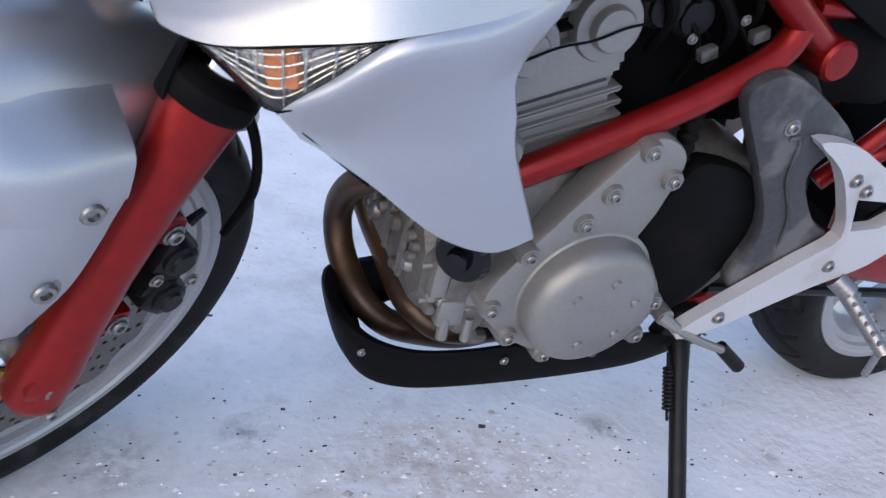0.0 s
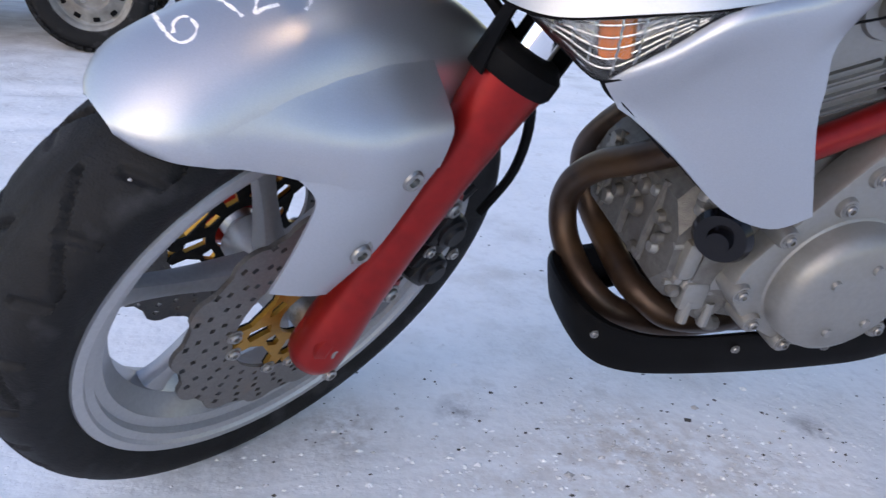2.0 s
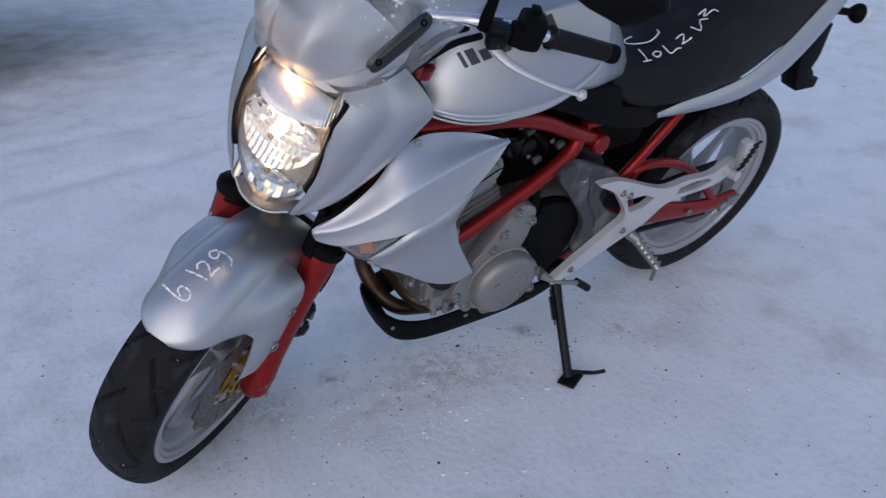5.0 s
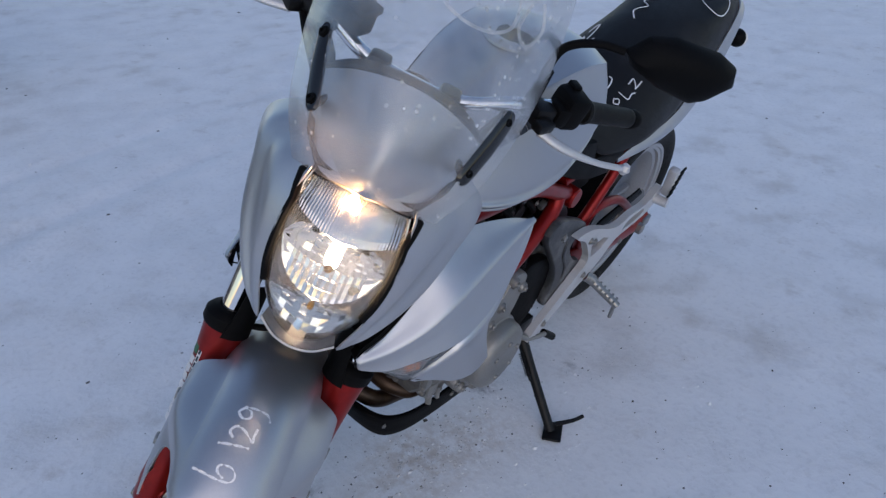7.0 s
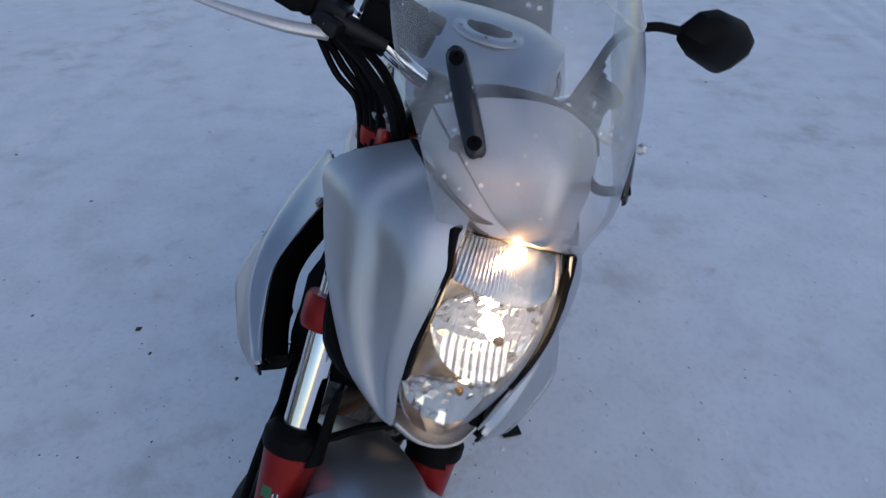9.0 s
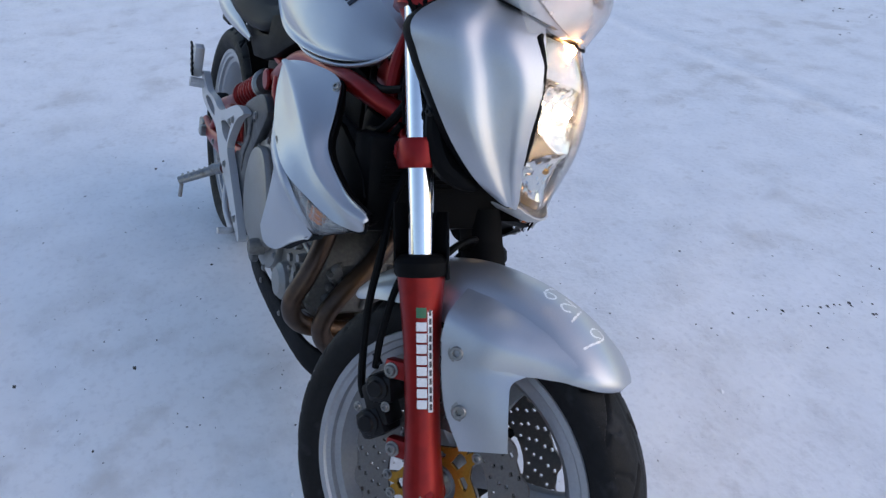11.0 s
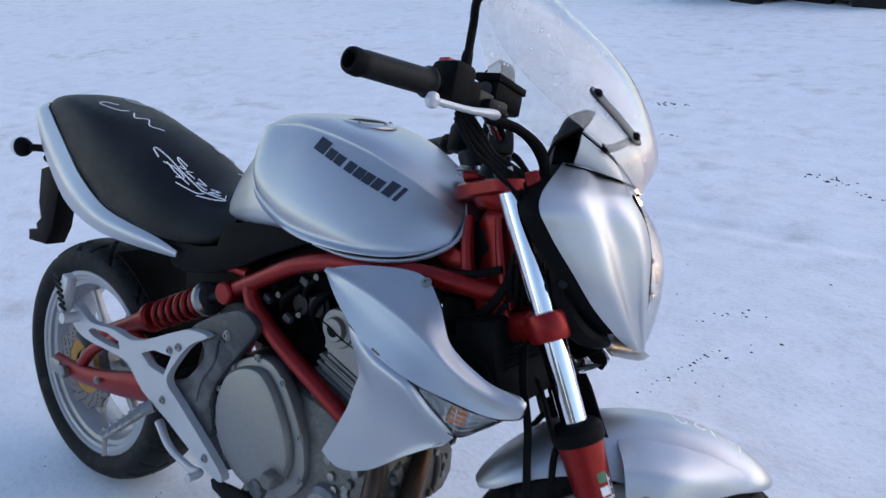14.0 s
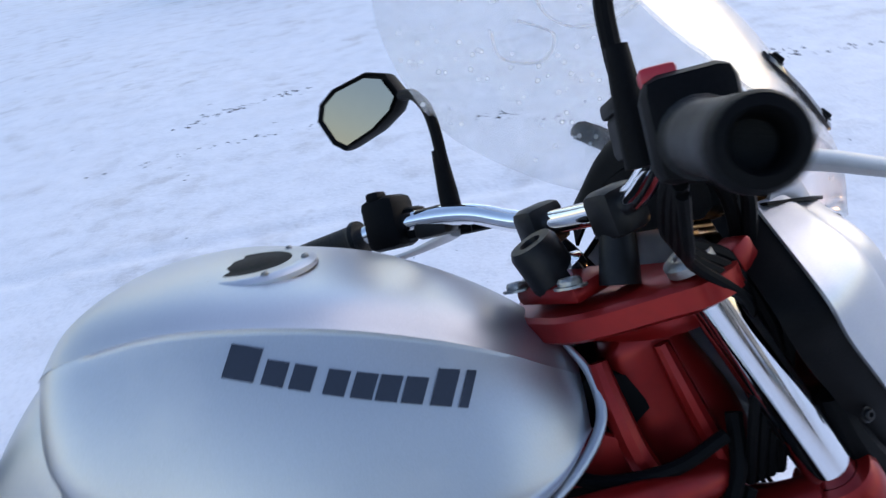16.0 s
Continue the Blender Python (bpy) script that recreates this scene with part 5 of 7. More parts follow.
for s in (1, -1):
    m = np.array((1, s, 1))
    part("head_rib", tube([np.array(p) * m for p in ((0.352, 0.046, 0.898), (0.360, 0.058, 0.86), (0.372, 0.066, 0.82), (0.392, 0.072, 0.785))], [0.008, 0.011, 0.012, 0.010], 10, 3), RED, bike_frame)
    part("head_rib", tube([np.array(p) * m for p in ((0.405, 0.044, 0.905), (0.420, 0.054, 0.86), (0.438, 0.060, 0.81), (0.452, 0.060, 0.77))], [0.007, 0.009, 0.010, 0.009], 10, 3), RED, bike_frame)
    part("head_gusset", plate([(0.300, 0.800), (0.372, 0.800), (0.365, 0.838), (0.338, 0.850), (0.318, 0.832)], s * 0.060, s * 0.070, 0.003), RED, bike_frame)
    part("head_gusset", plate([(0.345, 0.748), (0.425, 0.690), (0.462, 0.694), (0.478, 0.745), (0.440, 0.800), (0.360, 0.806)], s * 0.066, s * 0.078, 0.004, 1), RED, bike_frame)
    part("cross_hose", tube([np.array(p) * m for p in ((0.300, 0.070, 0.822), (0.340, 0.084, 0.812), (0.395, 0.088, 0.818), (0.440, 0.078, 0.835))], 0.0060, 8, 5), BLACK, bike_frame)
    part("cross_hose", tube([np.array(p) * m for p in ((0.330, 0.080, 0.775), (0.372, 0.092, 0.752), (0.418, 0.094, 0.760), (0.446, 0.080, 0.800), (0.452, 0.062, 0.845))], 0.0070, 8, 5), BLACK, bike_frame)
    part("cross_hose", tube([np.array(p) * m for p in ((0.345, 0.078, 0.752), (0.385, 0.090, 0.732), (0.430, 0.090, 0.742), (0.456, 0.078, 0.785))], 0.0055, 8, 5), BLACK, bike_frame)
    # black sheet added in place of the shaded gap beside the head
    part("head_shadow_panel", plate([(0.270, 0.815), (0.350, 0.890), (0.375, 0.880), (0.440, 0.770), (0.420, 0.720), (0.300, 0.740)], s * 0.028, s * 0.040, 0.003), BLACK, bike_frame, "black panel added for the shade behind the fork")
part("clamp_boss", loft([[(cx + rx * math.copysign(abs(math.cos(a)) ** 0.6, math.cos(a)) - 0.45 * (z - 0.93), wy * math.copysign(abs(math.sin(a)) ** 0.6, math.sin(a)), z) for a in np.linspace(0, 2 * math.pi, 17)[:-1]]
                         for cx, rx, wy, z in ((0.372, 0.040, 0.082, 0.905), (0.372, 0.046, 0.092, 0.918), (0.372, 0.046, 0.094, 0.934))], 2, 1), RED, upper_clamp, "red boss under the clamp")
part("cross_tube", tube([(-0.145, -0.11, 0.652), (-0.145, 0.11, 0.652)], 0.019, 20, 1), RED, bike_frame)
part("cross_tube", tube([(-0.46, -0.10, 0.752), (-0.46, 0.10, 0.752)], 0.011, 14, 1), RED, bike_frame)

# swingarm, shock, rear wheel
swingarm = part("swingarm", tube([(-0.22, -0.10, 0.385), (-0.22, 0.10, 0.385)], 0.030, 20, 1), RED, bike, "red painted swingarm")
for s in (1, -1):
    rings = []
    for x, z, h, y in ((-0.20, 0.392, 0.030, 0.098), (-0.32, 0.378, 0.034, 0.108), (-0.45, 0.352, 0.034, 0.116), (-0.58, 0.325, 0.026, 0.120), (-0.68, 0.314, 0.024, 0.122), (-0.765, 0.310, 0.026, 0.122)):
        rings.append([(x, s * (y + 0.014 * math.cos(b)), z + h * math.sin(b)) for b in np.linspace(0, 2 * math.pi, 11)[:-1]])
    part("arm", loft(rings, 4, 2), RED, swingarm)
    part("chain_adjuster", box((-0.752, s * 0.134, 0.310), (0.05, 0.012, 0.036), 0.004), BOLT, swingarm)
    part("rear_axle_nut", revolve([(0, 0.152), (0.012, 0.152), (0.017, 0.148), (0.017, 0.132), (0, 0.132)], (RX, 0, RZ), (0, s, 0), 6), BOLT, swingarm)
    bolt(swingarm, (-0.56, s * 0.139, 0.335), (0, s, 0), 0.007)
part("upper_brace", tube([(-0.40, -0.11, 0.40), (-0.46, -0.105, 0.47), (-0.60, -0.115, 0.40), (-0.66, -0.118, 0.34)], 0.014, 12, 5), RED, swingarm)
part("upper_brace", tube([(-0.34, 0.105, 0.40), (-0.30, 0.115, 0.53), (-0.42, 0.118, 0.525), (-0.55, 0.118, 0.45), (-0.67, 0.120, 0.335)], 0.012, 12, 5), RED, swingarm)
shock = part("rear_shock", tube([(-0.185, -0.098, 0.634), (-0.46, -0.098, 0.498)], 0.012, 16, 1), DARK_METAL, bike, "laid-down rear shock with red coil spring")
sd = np.array((-0.275, 0, -0.136))
sd /= np.linalg.norm(sd)
su = np.array((-sd[2], 0, sd[0]))
coil = []
for k in range(97):
    a = 2 * math.pi * 6 * k / 96
    c = np.array((-0.225, -0.098, 0.615)) + sd * (0.165 * k / 96)
    coil.append(c + 0.027 * (su * math.cos(a) + np.array((0, 1, 0)) * math.sin(a)))
part("coil_spring", tube(coil, 0.0062, 10, 1, smooth=False), RED, shock, "red coil spring")
for f, r in ((0.02, 0.036), (0.225, 0.034)):
    c = np.array((-0.205, -0.098, 0.625)) + sd * f
    part("spring_seat", revolve([(0, -0.01), (r * 0.8, -0.01), (r, -0.004), (r, 0.006), (0, 0.008)], tuple(c), tuple(sd), 24), BOLT if f < 0.1 else RED, shock)
part("shock_foot", tube([(-0.405, -0.098, 0.526), (-0.50, -0.10, 0.478), (-0.60, -0.11, 0.43)], [0.026, 0.020, 0.018], 14, 3), RED, shock)
rear_wheel = part("rear_wheel", revolve([(0, -0.075), (0.028, -0.075), (0.045, -0.06), (0.045, 0.06), (0.028, 0.085), (0, 0.085)], (RX, 0, RZ), (0, 1, 0), 32), RIM, bike, "silver six-spoke rear wheel with wide tyre")
part("tyre", tyre(RX, RZ, 0.312, 0.080, 0.234, 0.062, 14), RUBBER, rear_wheel, "wide black rear tyre")
part("rim", rim(RX, RZ, 0.068), RIM, rear_wheel)
for k in range(6):
    part("spoke", spoke(RX, RZ, 2 * math.pi * k / 6 + 0.1), RIM, rear_wheel)
part("brake_disc", petal_disc(RX, RZ, 0.110, 0.070, -0.082, -0.087, 12, 18), STEEL, rear_wheel, "drilled rear brake disc")
part("rotor_carrier", revolve([(0.04, -0.08), (0.075, -0.082), (0.075, -0.086), (0.04, -0.086)], (RX, 0, RZ), (0, 1, 0), 32), GOLD, rear_wheel)
part("sprocket", revolve([(0.05, 0.086), (0.10, 0.086), (0.102, 0.089), (0.10, 0.092), (0.05, 0.092)], (RX, 0, RZ), (0, 1, 0), 48), STEEL, rear_wheel)
part("rear_caliper", box((-0.655, -0.100, 0.405), (0.075, 0.040, 0.045), 0.010, (0, 25, 0)), DARK_METAL, swingarm, "black rear brake caliper")
chain = []
for k in range(13):
    chain.append((-0.70 + 0.045 * k, 0.098, 0.418 - 0.0035 * k))
part("drive_chain", tube(chain, 0.008, 8, 1, smooth=False), DARK_METAL, swingarm, "oily drive chain")
part("drive_chain", tube([(p[0], p[1], p[2] - 0.165 + 0.10 * (i / 12) ** 1.0) for i, p in enumerate(chain)], 0.008, 8, 1, smooth=False), DARK_METAL, swingarm)
part("chain_guard", plate([(-0.62, 0.475), (-0.40, 0.465), (-0.36, 0.435), (-0.62, 0.440)], 0.112, 0.118, 0.002), BLACK, swingarm)
part("rear_hugger", skin([[(RX + 0.328 * math.cos(a), y, RZ + 0.328 * math.sin(a)) for y in (-0.07, -0.03, 0.03, 0.07)] for a in np.linspace(0.25, 1.25, 6)], 0.003, 3, 3), BLACK, swingarm, "black inner mudguard")

# fuel tank
TANK = [(-0.078, [(0, 0.987), (0.052, 0.983), (0.09, 0.9682), (0.107, 0.919), (0.099, 0.897), (0, 0.89)]),
        (-0.066, [(0, 1.006), (0.064, 1.001), (0.11, 0.9818), (0.134, 0.919), (0.119, 0.879), (0, 0.86)]),
        (-0.035, [(0, 1.017), (0.072, 1.013), (0.123, 0.995), (0.153, 0.9), (0.136, 0.854), (0, 0.83)]),
        (0.030, [(0, 1.021), (0.077, 1.017), (0.123, 1.004), (0.1605, 0.871), (0.146, 0.826), (0, 0.8)]),
        (0.090, [(0, 1.014), (0.075, 1.01), (0.117, 0.998), (0.162, 0.863), (0.152, 0.815), (0, 0.8)]),
        (0.160, [(0, 0.999), (0.068, 0.996), (0.106, 0.982), (0.156, 0.854), (0.152, 0.813), (0, 0.8)]),
        (0.220, [(0, 0.977), (0.056, 0.974), (0.09, 0.959), (0.143, 0.846), (0.144, 0.816), (0, 0.806)]),
        (0.270, [(0, 0.951), (0.044, 0.948), (0.074, 0.934), (0.124, 0.849), (0.127, 0.821), (0, 0.812)]),
        (0.310, [(0, 0.925), (0.03, 0.921), (0.056, 0.907), (0.096, 0.847), (0.099, 0.833), (0, 0.826)]),
        (0.338, [(0, 0.898), (0.016, 0.895), (0.036, 0.885), (0.063, 0.855), (0.063, 0.851), (0, 0.848)])]


def creased(pts):
    """Tightens the shoulder line into a crease."""
    p = [np.array(q) for q in pts]
    return [tuple(q) for q in (p[0], p[1], p[1] * 0.06 + p[2] * 0.94, p[2] * 0.96 + p[3] * 0.04, p[2] * 0.5 + p[3] * 0.5 + np.array((0.0035, 0.001)), p[3], p[3] * 0.35 + p[4] * 0.65 + np.array((0.003, 0)), p[4], p[5])]


tank = part("fuel_tank", loft([half_ring(x, creased(p)) for x, p in TANK], 5, 4), SILVER, bike, "silver fuel tank with dark maker's lettering drawn as bars", angle=60)
knee = [(-0.200, [(0, 0.843), (0.045, 0.840), (0.068, 0.826), (0.076, 0.806), (0.070, 0.795), (0, 0.790)]),
        (-0.170, [(0, 0.893), (0.050, 0.888), (0.078, 0.866), (0.090, 0.830), (0.088, 0.797), (0, 0.790)]),
        (-0.125, [(0, 0.943), (0.055, 0.938), (0.088, 0.913), (0.104, 0.860), (0.104, 0.800), (0, 0.790)]),
        (-0.080, [(0, 0.980), (0.058, 0.974), (0.097, 0.945), (0.117, 0.880), (0.118, 0.806), (0, 0.790)]),
        (-0.030, [(0, 0.990), (0.060, 0.985), (0.104, 0.960), (0.126, 0.890), (0.128, 0.815), (0, 0.795)]),
        (0.040, [(0, 0.990), (0.060, 0.985), (0.104, 0.960), (0.130, 0.890), (0.132, 0.820), (0, 0.800)])]
part("knee_panel", loft([half_ring(x, p) for x, p in knee], 4, 4), SILVER, tank, "narrow grey-silver rear tank section", angle=60)
cap_c, cap_n = Vector((0.074, 0, 1.0152)), Vector((0.02, 0, 1)).normalized()
cap = part("tank_cap_ring", revolve([(0.033, -0.004), (0.034, 0.0012), (0.037, 0.0022), (0.042, 0.0012), (0.045, 0.0018), (0.052, 0.0012), (0.057, -0.002), (0.058, -0.006)], cap_c, cap_n, 48), SILVER, tank, "silver stepped filler cap ring")
part("tank_cap", revolve([(0, 0.0032), (0.020, 0.0034), (0.023, 0.0026), (0.036, 0.0024), (0.0385, 0.0)], cap_c, cap_n, 36), BLACK, tank, "dark filler cap")
for k in range(6):
    a = math.pi * k / 3
    bolt(tank, cap_c + Vector((0.0485 * math.cos(a), 0.0485 * math.sin(a), 0.001)), cap_n, 0.0028)
for s in (1, -1):
    trim = [(0.110, s * 0.149, 0.811), (0.180, s * 0.150, 0.808), (0.240, s * 0.141, 0.812), (0.290, s * 0.118, 0.820), (0.325, s * 0.092, 0.836), (0.347, s * 0.068, 0.860), (0.345, s * 0.046, 0.888), (0.330, s * 0.026, 0.910)]
    part("tank_trim", tube(trim, [0.002, 0.004, 0.0048, 0.005, 0.005, 0.005, 0.0045, 0.003], 10, 6, flat=0.8), SILVER, tank, "thin silver trim lip")


TANK_V = np.array([v.co for v in tank.data.vertices])
TANK_V = TANK_V[TANK_V[:, 1] > 0.05]


def tank_side(x, z):
    """Place and outward normal on the tank's flank at x and height z."""
    d = TANK_V[:, [0, 2]] - np.array((x, z))
    near = np.argsort((d ** 2).sum(axis=1))[:9]
    w = 1 / ((d[near] ** 2).sum(axis=1) + 2e-5)
    A = np.stack([np.ones(len(near)), d[near, 0], d[near, 1]], 1)
    a, b, c = np.linalg.lstsq(A * w[:, None], TANK_V[near, 1] * w, rcond=None)[0]
    n = np.array((-b, 1.0, -c))
    return np.array((x, a, z)), n / np.linalg.norm(n)


# maker's lettering as plain bars
LETTERS = (0.0, 0.155, 0.265, 0.400, 0.510, 0.610, 0.715, 0.835, 0.955)
for s in (1, -1):
    for k, u in enumerate(LETTERS):
        w = 0.125 if k == 0 else (0.038 if k == 8 else 0.088)
        hgt = 0.0205 if k in (0, 7, 8) else 0.0150
        rows = []
        for d in np.linspace(0, w, 4):
            row = []
            for h in (0, 0.5, 1):
                x = 0.079 + (u + d) * 0.168 + 0.010 * h * hgt / 0.0205
                z = 0.9685 - (u + d) * 0.0635 + h * hgt
                p, n = tank_side(x, z)
                row.append((p + n * 0.0022) * np.array((1, s, 1)))
            rows.append(row)
        part("letter_bar", grid(rows, -0.0036 * s), DECAL, tank)

# seat and tail
SEAT = [(-0.150, [(0, 0.842), (0.055, 0.838), (0.085, 0.820), (0.098, 0.790), (0.100, 0.772), (0, 0.765)]),
        (-0.200, [(0, 0.838), (0.046, 0.832), (0.087, 0.810), (0.116, 0.780), (0.122, 0.742), (0, 0.735)]),
        (-0.280, [(0, 0.843), (0.052, 0.836), (0.100, 0.812), (0.132, 0.776), (0.132, 0.728), (0, 0.725)]),
        (-0.360, [(0, 0.876), (0.056, 0.867), (0.108, 0.835), (0.142, 0.785), (0.138, 0.728), (0, 0.725)]),
        (-0.440, [(0, 0.909), (0.058, 0.900), (0.108, 0.868), (0.142, 0.805), (0.136, 0.735), (0, 0.735)]),
        (-0.540, [(0, 0.940), (0.056, 0.932), (0.102, 0.900), (0.134, 0.835), (0.130, 0.748), (0, 0.750)]),
        (-0.660, [(0, 0.960), (0.074, 0.953), (0.106, 0.930), (0.122, 0.870), (0.116, 0.795), (0, 0.790)]),
        (-0.780, [(0, 0.975), (0.068, 0.969), (0.096, 0.950), (0.108, 0.905), (0.100, 0.855), (0, 0.850)]),
        (-0.870, [(0, 0.965), (0.056, 0.961), (0.080, 0.945), (0.090, 0.915), (0.084, 0.890), (0, 0.885)]),
        (-0.905, [(0, 0.945), (0.040, 0.942), (0.056, 0.932), (0.062, 0.918), (0.058, 0.905), (0, 0.902)])]
seat = part("seat", loft([half_ring(x, p) for x, p in SEAT], 4, 4), VINYL, bike, "black vinyl seat dusted with snow and chalk marks", angle=60)


def on_seat(x, v, s):
    q = [np.array([np.interp(-x, [-t[0] for t in SEAT], [t[1][k][c] for t in SEAT]) for c in (0, 1)]) for k in (0, 1, 2, 3, 4)]
    line = spline([(a[0], a[1], 0) for a in q], 10)[:, :2]
    i = min(max(10 * v, 0), 38.9)
    lo = int(i)
    yz = line[lo] * (1 - (i - lo)) + line[lo + 1] * (i - lo)
    d = line[lo + 1] - line[lo]
    n = np.array((0, -d[1], d[0]))
    n /= np.linalg.norm(n) + 1e-9
    return np.array((x, s * (yz[0] + n[1] * 0.003), yz[1] + n[2] * 0.003)), np.array((0, s * n[1], n[2]))


def seat_scribble(glyph, s):
    pl = [on_seat(x, v, s) for x, v in spline([(a, b, 0) for a, b in glyph], 6)[:, :2]]
    p, nr = np.array([a for a, _ in pl]), np.array([b for _, b in pl])
    t = np.gradient(p, axis=0)
    t /= np.linalg.norm(t, axis=1, keepdims=True) + 1e-9
    sd2 = np.cross(t, nr)
    return grid(np.stack([p - sd2 * 0.0009, p + nr * 0.0006, p + sd2 * 0.0009], 1), 0.0012)


def zoomed(pts, x0, x1, v0, v1):
    """Strokes drawn in a unit square, laid over a stretch of the seat."""
    return [(x0 + (x1 - x0) * u, v0 + (v1 - v0) * v) for u, v in pts]


SIGNATURE = ([(0.12, 0.66), (0.02, 0.52), (0.06, 0.40), (0.22, 0.38), (0.48, 0.52), (0.75, 0.70), (0.88, 0.76), (0.80, 0.92), (0.62, 0.96)], [(0.18, 0.66), (0.30, 0.50), (0.42, 0.60), (0.36, 0.78)],
             [(0.20, 0.56), (0.34, 0.64), (0.50, 0.72)], [(0.40, 0.98), (0.56, 0.90), (0.66, 0.74)], [(0.34, 0.08), (0.22, 0.06), (0.26, 0.18), (0.36, 0.24), (0.30, 0.34)],
             [(0.42, 0.16), (0.38, 0.32), (0.48, 0.34)], [(0.50, 0.24), (0.60, 0.26), (0.52, 0.44), (0.64, 0.46)], [(0.66, 0.34), (0.76, 0.38), (0.68, 0.56), (0.80, 0.58)], [(0.84, 0.48), (0.86, 0.66)], [(0.92, 0.54), (0.95, 0.72)])
for glyph in SIGNATURE:
    part("chalk_mark", seat_scribble(zoomed(glyph, -0.450, -0.175, 1.00, 1.85), -1), CHALK, seat, "white chalk scribble")
for glyph in ([(-0.67, 0.35), (-0.70, 0.55), (-0.69, 0.80), (-0.63, 0.70), (-0.62, 0.45)], [(-0.60, 0.45), (-0.57, 0.75), (-0.55, 0.45), (-0.52, 0.75), (-0.49, 0.45)]):
    part("chalk_mark", seat_scribble(glyph, -1), CHALK, seat, "white chalk scribble")
FIGURES = ([(0.02, 0.10), (0.05, 0.85), (0.0, 0.95), (0.10, 0.92)], [(0.20, 0.42), (0.15, 0.62), (0.20, 0.80), (0.25, 0.60), (0.20, 0.42)], [(0.30, 0.30), (0.34, 0.88), (0.42, 0.80), (0.47, 0.86)],
           [(0.46, 0.30), (0.55, 0.26), (0.52, 0.60), (0.50, 0.70), (0.62, 0.62)], [(0.66, 0.14), (0.74, 0.55), (0.78, 0.10), (0.86, 0.24)], [(0.80, -0.20), (0.90, -0.28), (0.84, 0.02), (0.96, -0.02), (1.0, 0.22)])
for glyph in FIGURES:
    part("chalk_mark", seat_scribble(zoomed(glyph, -0.235, -0.440, 1.15, 1.85), 1), CHALK, seat, "white chalk scribble")
part("chalk_mark", seat_scribble([(-0.265 + 0.045 * math.cos(a), 0.72 + 0.26 * math.sin(a)) for a in np.linspace(-1.2, 3.4, 9)], 1), CHALK, seat, "white chalk scribble")
part("chalk_mark", seat_scribble([(-0.72 + 0.05 * math.cos(a), 1.15 + 0.75 * math.sin(a)) for a in np.linspace(0, 6.6, 12)], 1), CHALK, seat, "white chalk ring")

for s in (1, -1):
    net = [[(-0.285, s * 0.128, 0.705), (-0.286, s * 0.130, 0.700), (-0.290, s * 0.128, 0.695)],
           [(-0.350, s * 0.136, 0.724), (-0.355, s * 0.144, 0.710), (-0.365, s * 0.136, 0.694)],
           [(-0.440, s * 0.140, 0.735), (-0.450, s * 0.151, 0.716), (-0.460, s * 0.142, 0.694)],
           [(-0.540, s * 0.138, 0.752), (-0.560, s * 0.150, 0.728), (-0.570, s * 0.140, 0.698)],
           [(-0.650, s * 0.128, 0.800), (-0.680, s * 0.140, 0.768), (-0.700, s * 0.130, 0.728)],
           [(-0.740, s * 0.116, 0.862), (-0.775, s * 0.127, 0.830), (-0.800, s * 0.116, 0.790)],
           [(-0.820, s * 0.102, 0.915), (-0.855, s * 0.111, 0.888), (-0.880, s * 0.098, 0.850)],
           [(-0.880, s * 0.082, 0.938), (-0.915, s * 0.088, 0.920), (-0.930, s * 0.078, 0.890)],
           [(-0.915, s * 0.045, 0.945), (-0.945, s * 0.045, 0.930), (-0.955, s * 0.040, 0.905)],
           [(-0.922, 0, 0.947), (-0.955, 0, 0.934), (-0.963, 0, 0.908)]]
    part("tail_cowl", skin(net, 0.004 if s > 0 else -0.004, 4, 4), SILVER, bike, "silver tail cowl strip beside the seat")
    cov = [(-0.110, 0.800), (-0.158, 0.788), (-0.176, 0.742), (-0.230, 0.730), (-0.400, 0.722), (-0.335, 0.690), (-0.283, 0.662), (-0.194, 0.680), (-0.110, 0.712), (-0.034, 0.752), (0.060, 0.795), (0.126, 0.818), (0.060, 0.828), (0.0, 0.832)]
    part("side_cover", plate(cov, s * 0.060, s * 0.122, 0.006), BLACK, bike, "black plastic side cover under the seat")
    root, aim = np.array((-0.915, s * 0.050, 0.824)), np.array((-0.90, s * 0.42, -0.06))
    aim /= np.linalg.norm(aim)
    ind = part("rear_indicator", tube([root, root + aim * 0.04, root + aim * 0.078], [0.012, 0.0095, 0.0095], 12, 3), BLACK, bike, "black rear indicator on a short stalk")
    part("indicator_body", revolve([(0, 0), (0.010, 0.0), (0.016, 0.004), (0.024, 0.016), (0.0255, 0.026), (0.024, 0.030), (0, 0.030)], tuple(root + aim * 0.070), tuple(aim), 24), BLACK, ind)
    part("indicator_lens", revolve([(0.0235, 0), (0.0235, 0.006), (0.020, 0.013), (0.011, 0.017), (0, 0.018)], tuple(root + aim * 0.100), tuple(aim), 24), STICKER, ind, "pale indicator lens")
part("plate_loop", tube([(-1.000 + 0.026 * math.cos(a), -0.020, 0.785 + 0.009 * math.sin(a)) for a in np.linspace(0, 2 * math.pi, 17)], 0.003, 8, 2), BLACK, bike, "small black wire loop under the tail")
holder = [(-0.90, 0.83), (-0.985, 0.77), (-1.03, 0.755), (-1.045, 0.66), (-1.035, 0.62), (-1.060, 0.60), (-1.055, 0.585), (-1.10, 0.575), (-1.10, 0.545), (-1.01, 0.55), (-0.975, 0.60), (-0.945, 0.70), (-0.84, 0.80)]
part("plate_holder", plate(holder, -0.028, 0.028, 0.004), BLACK, bike, "black number plate holder, no plate fitted")
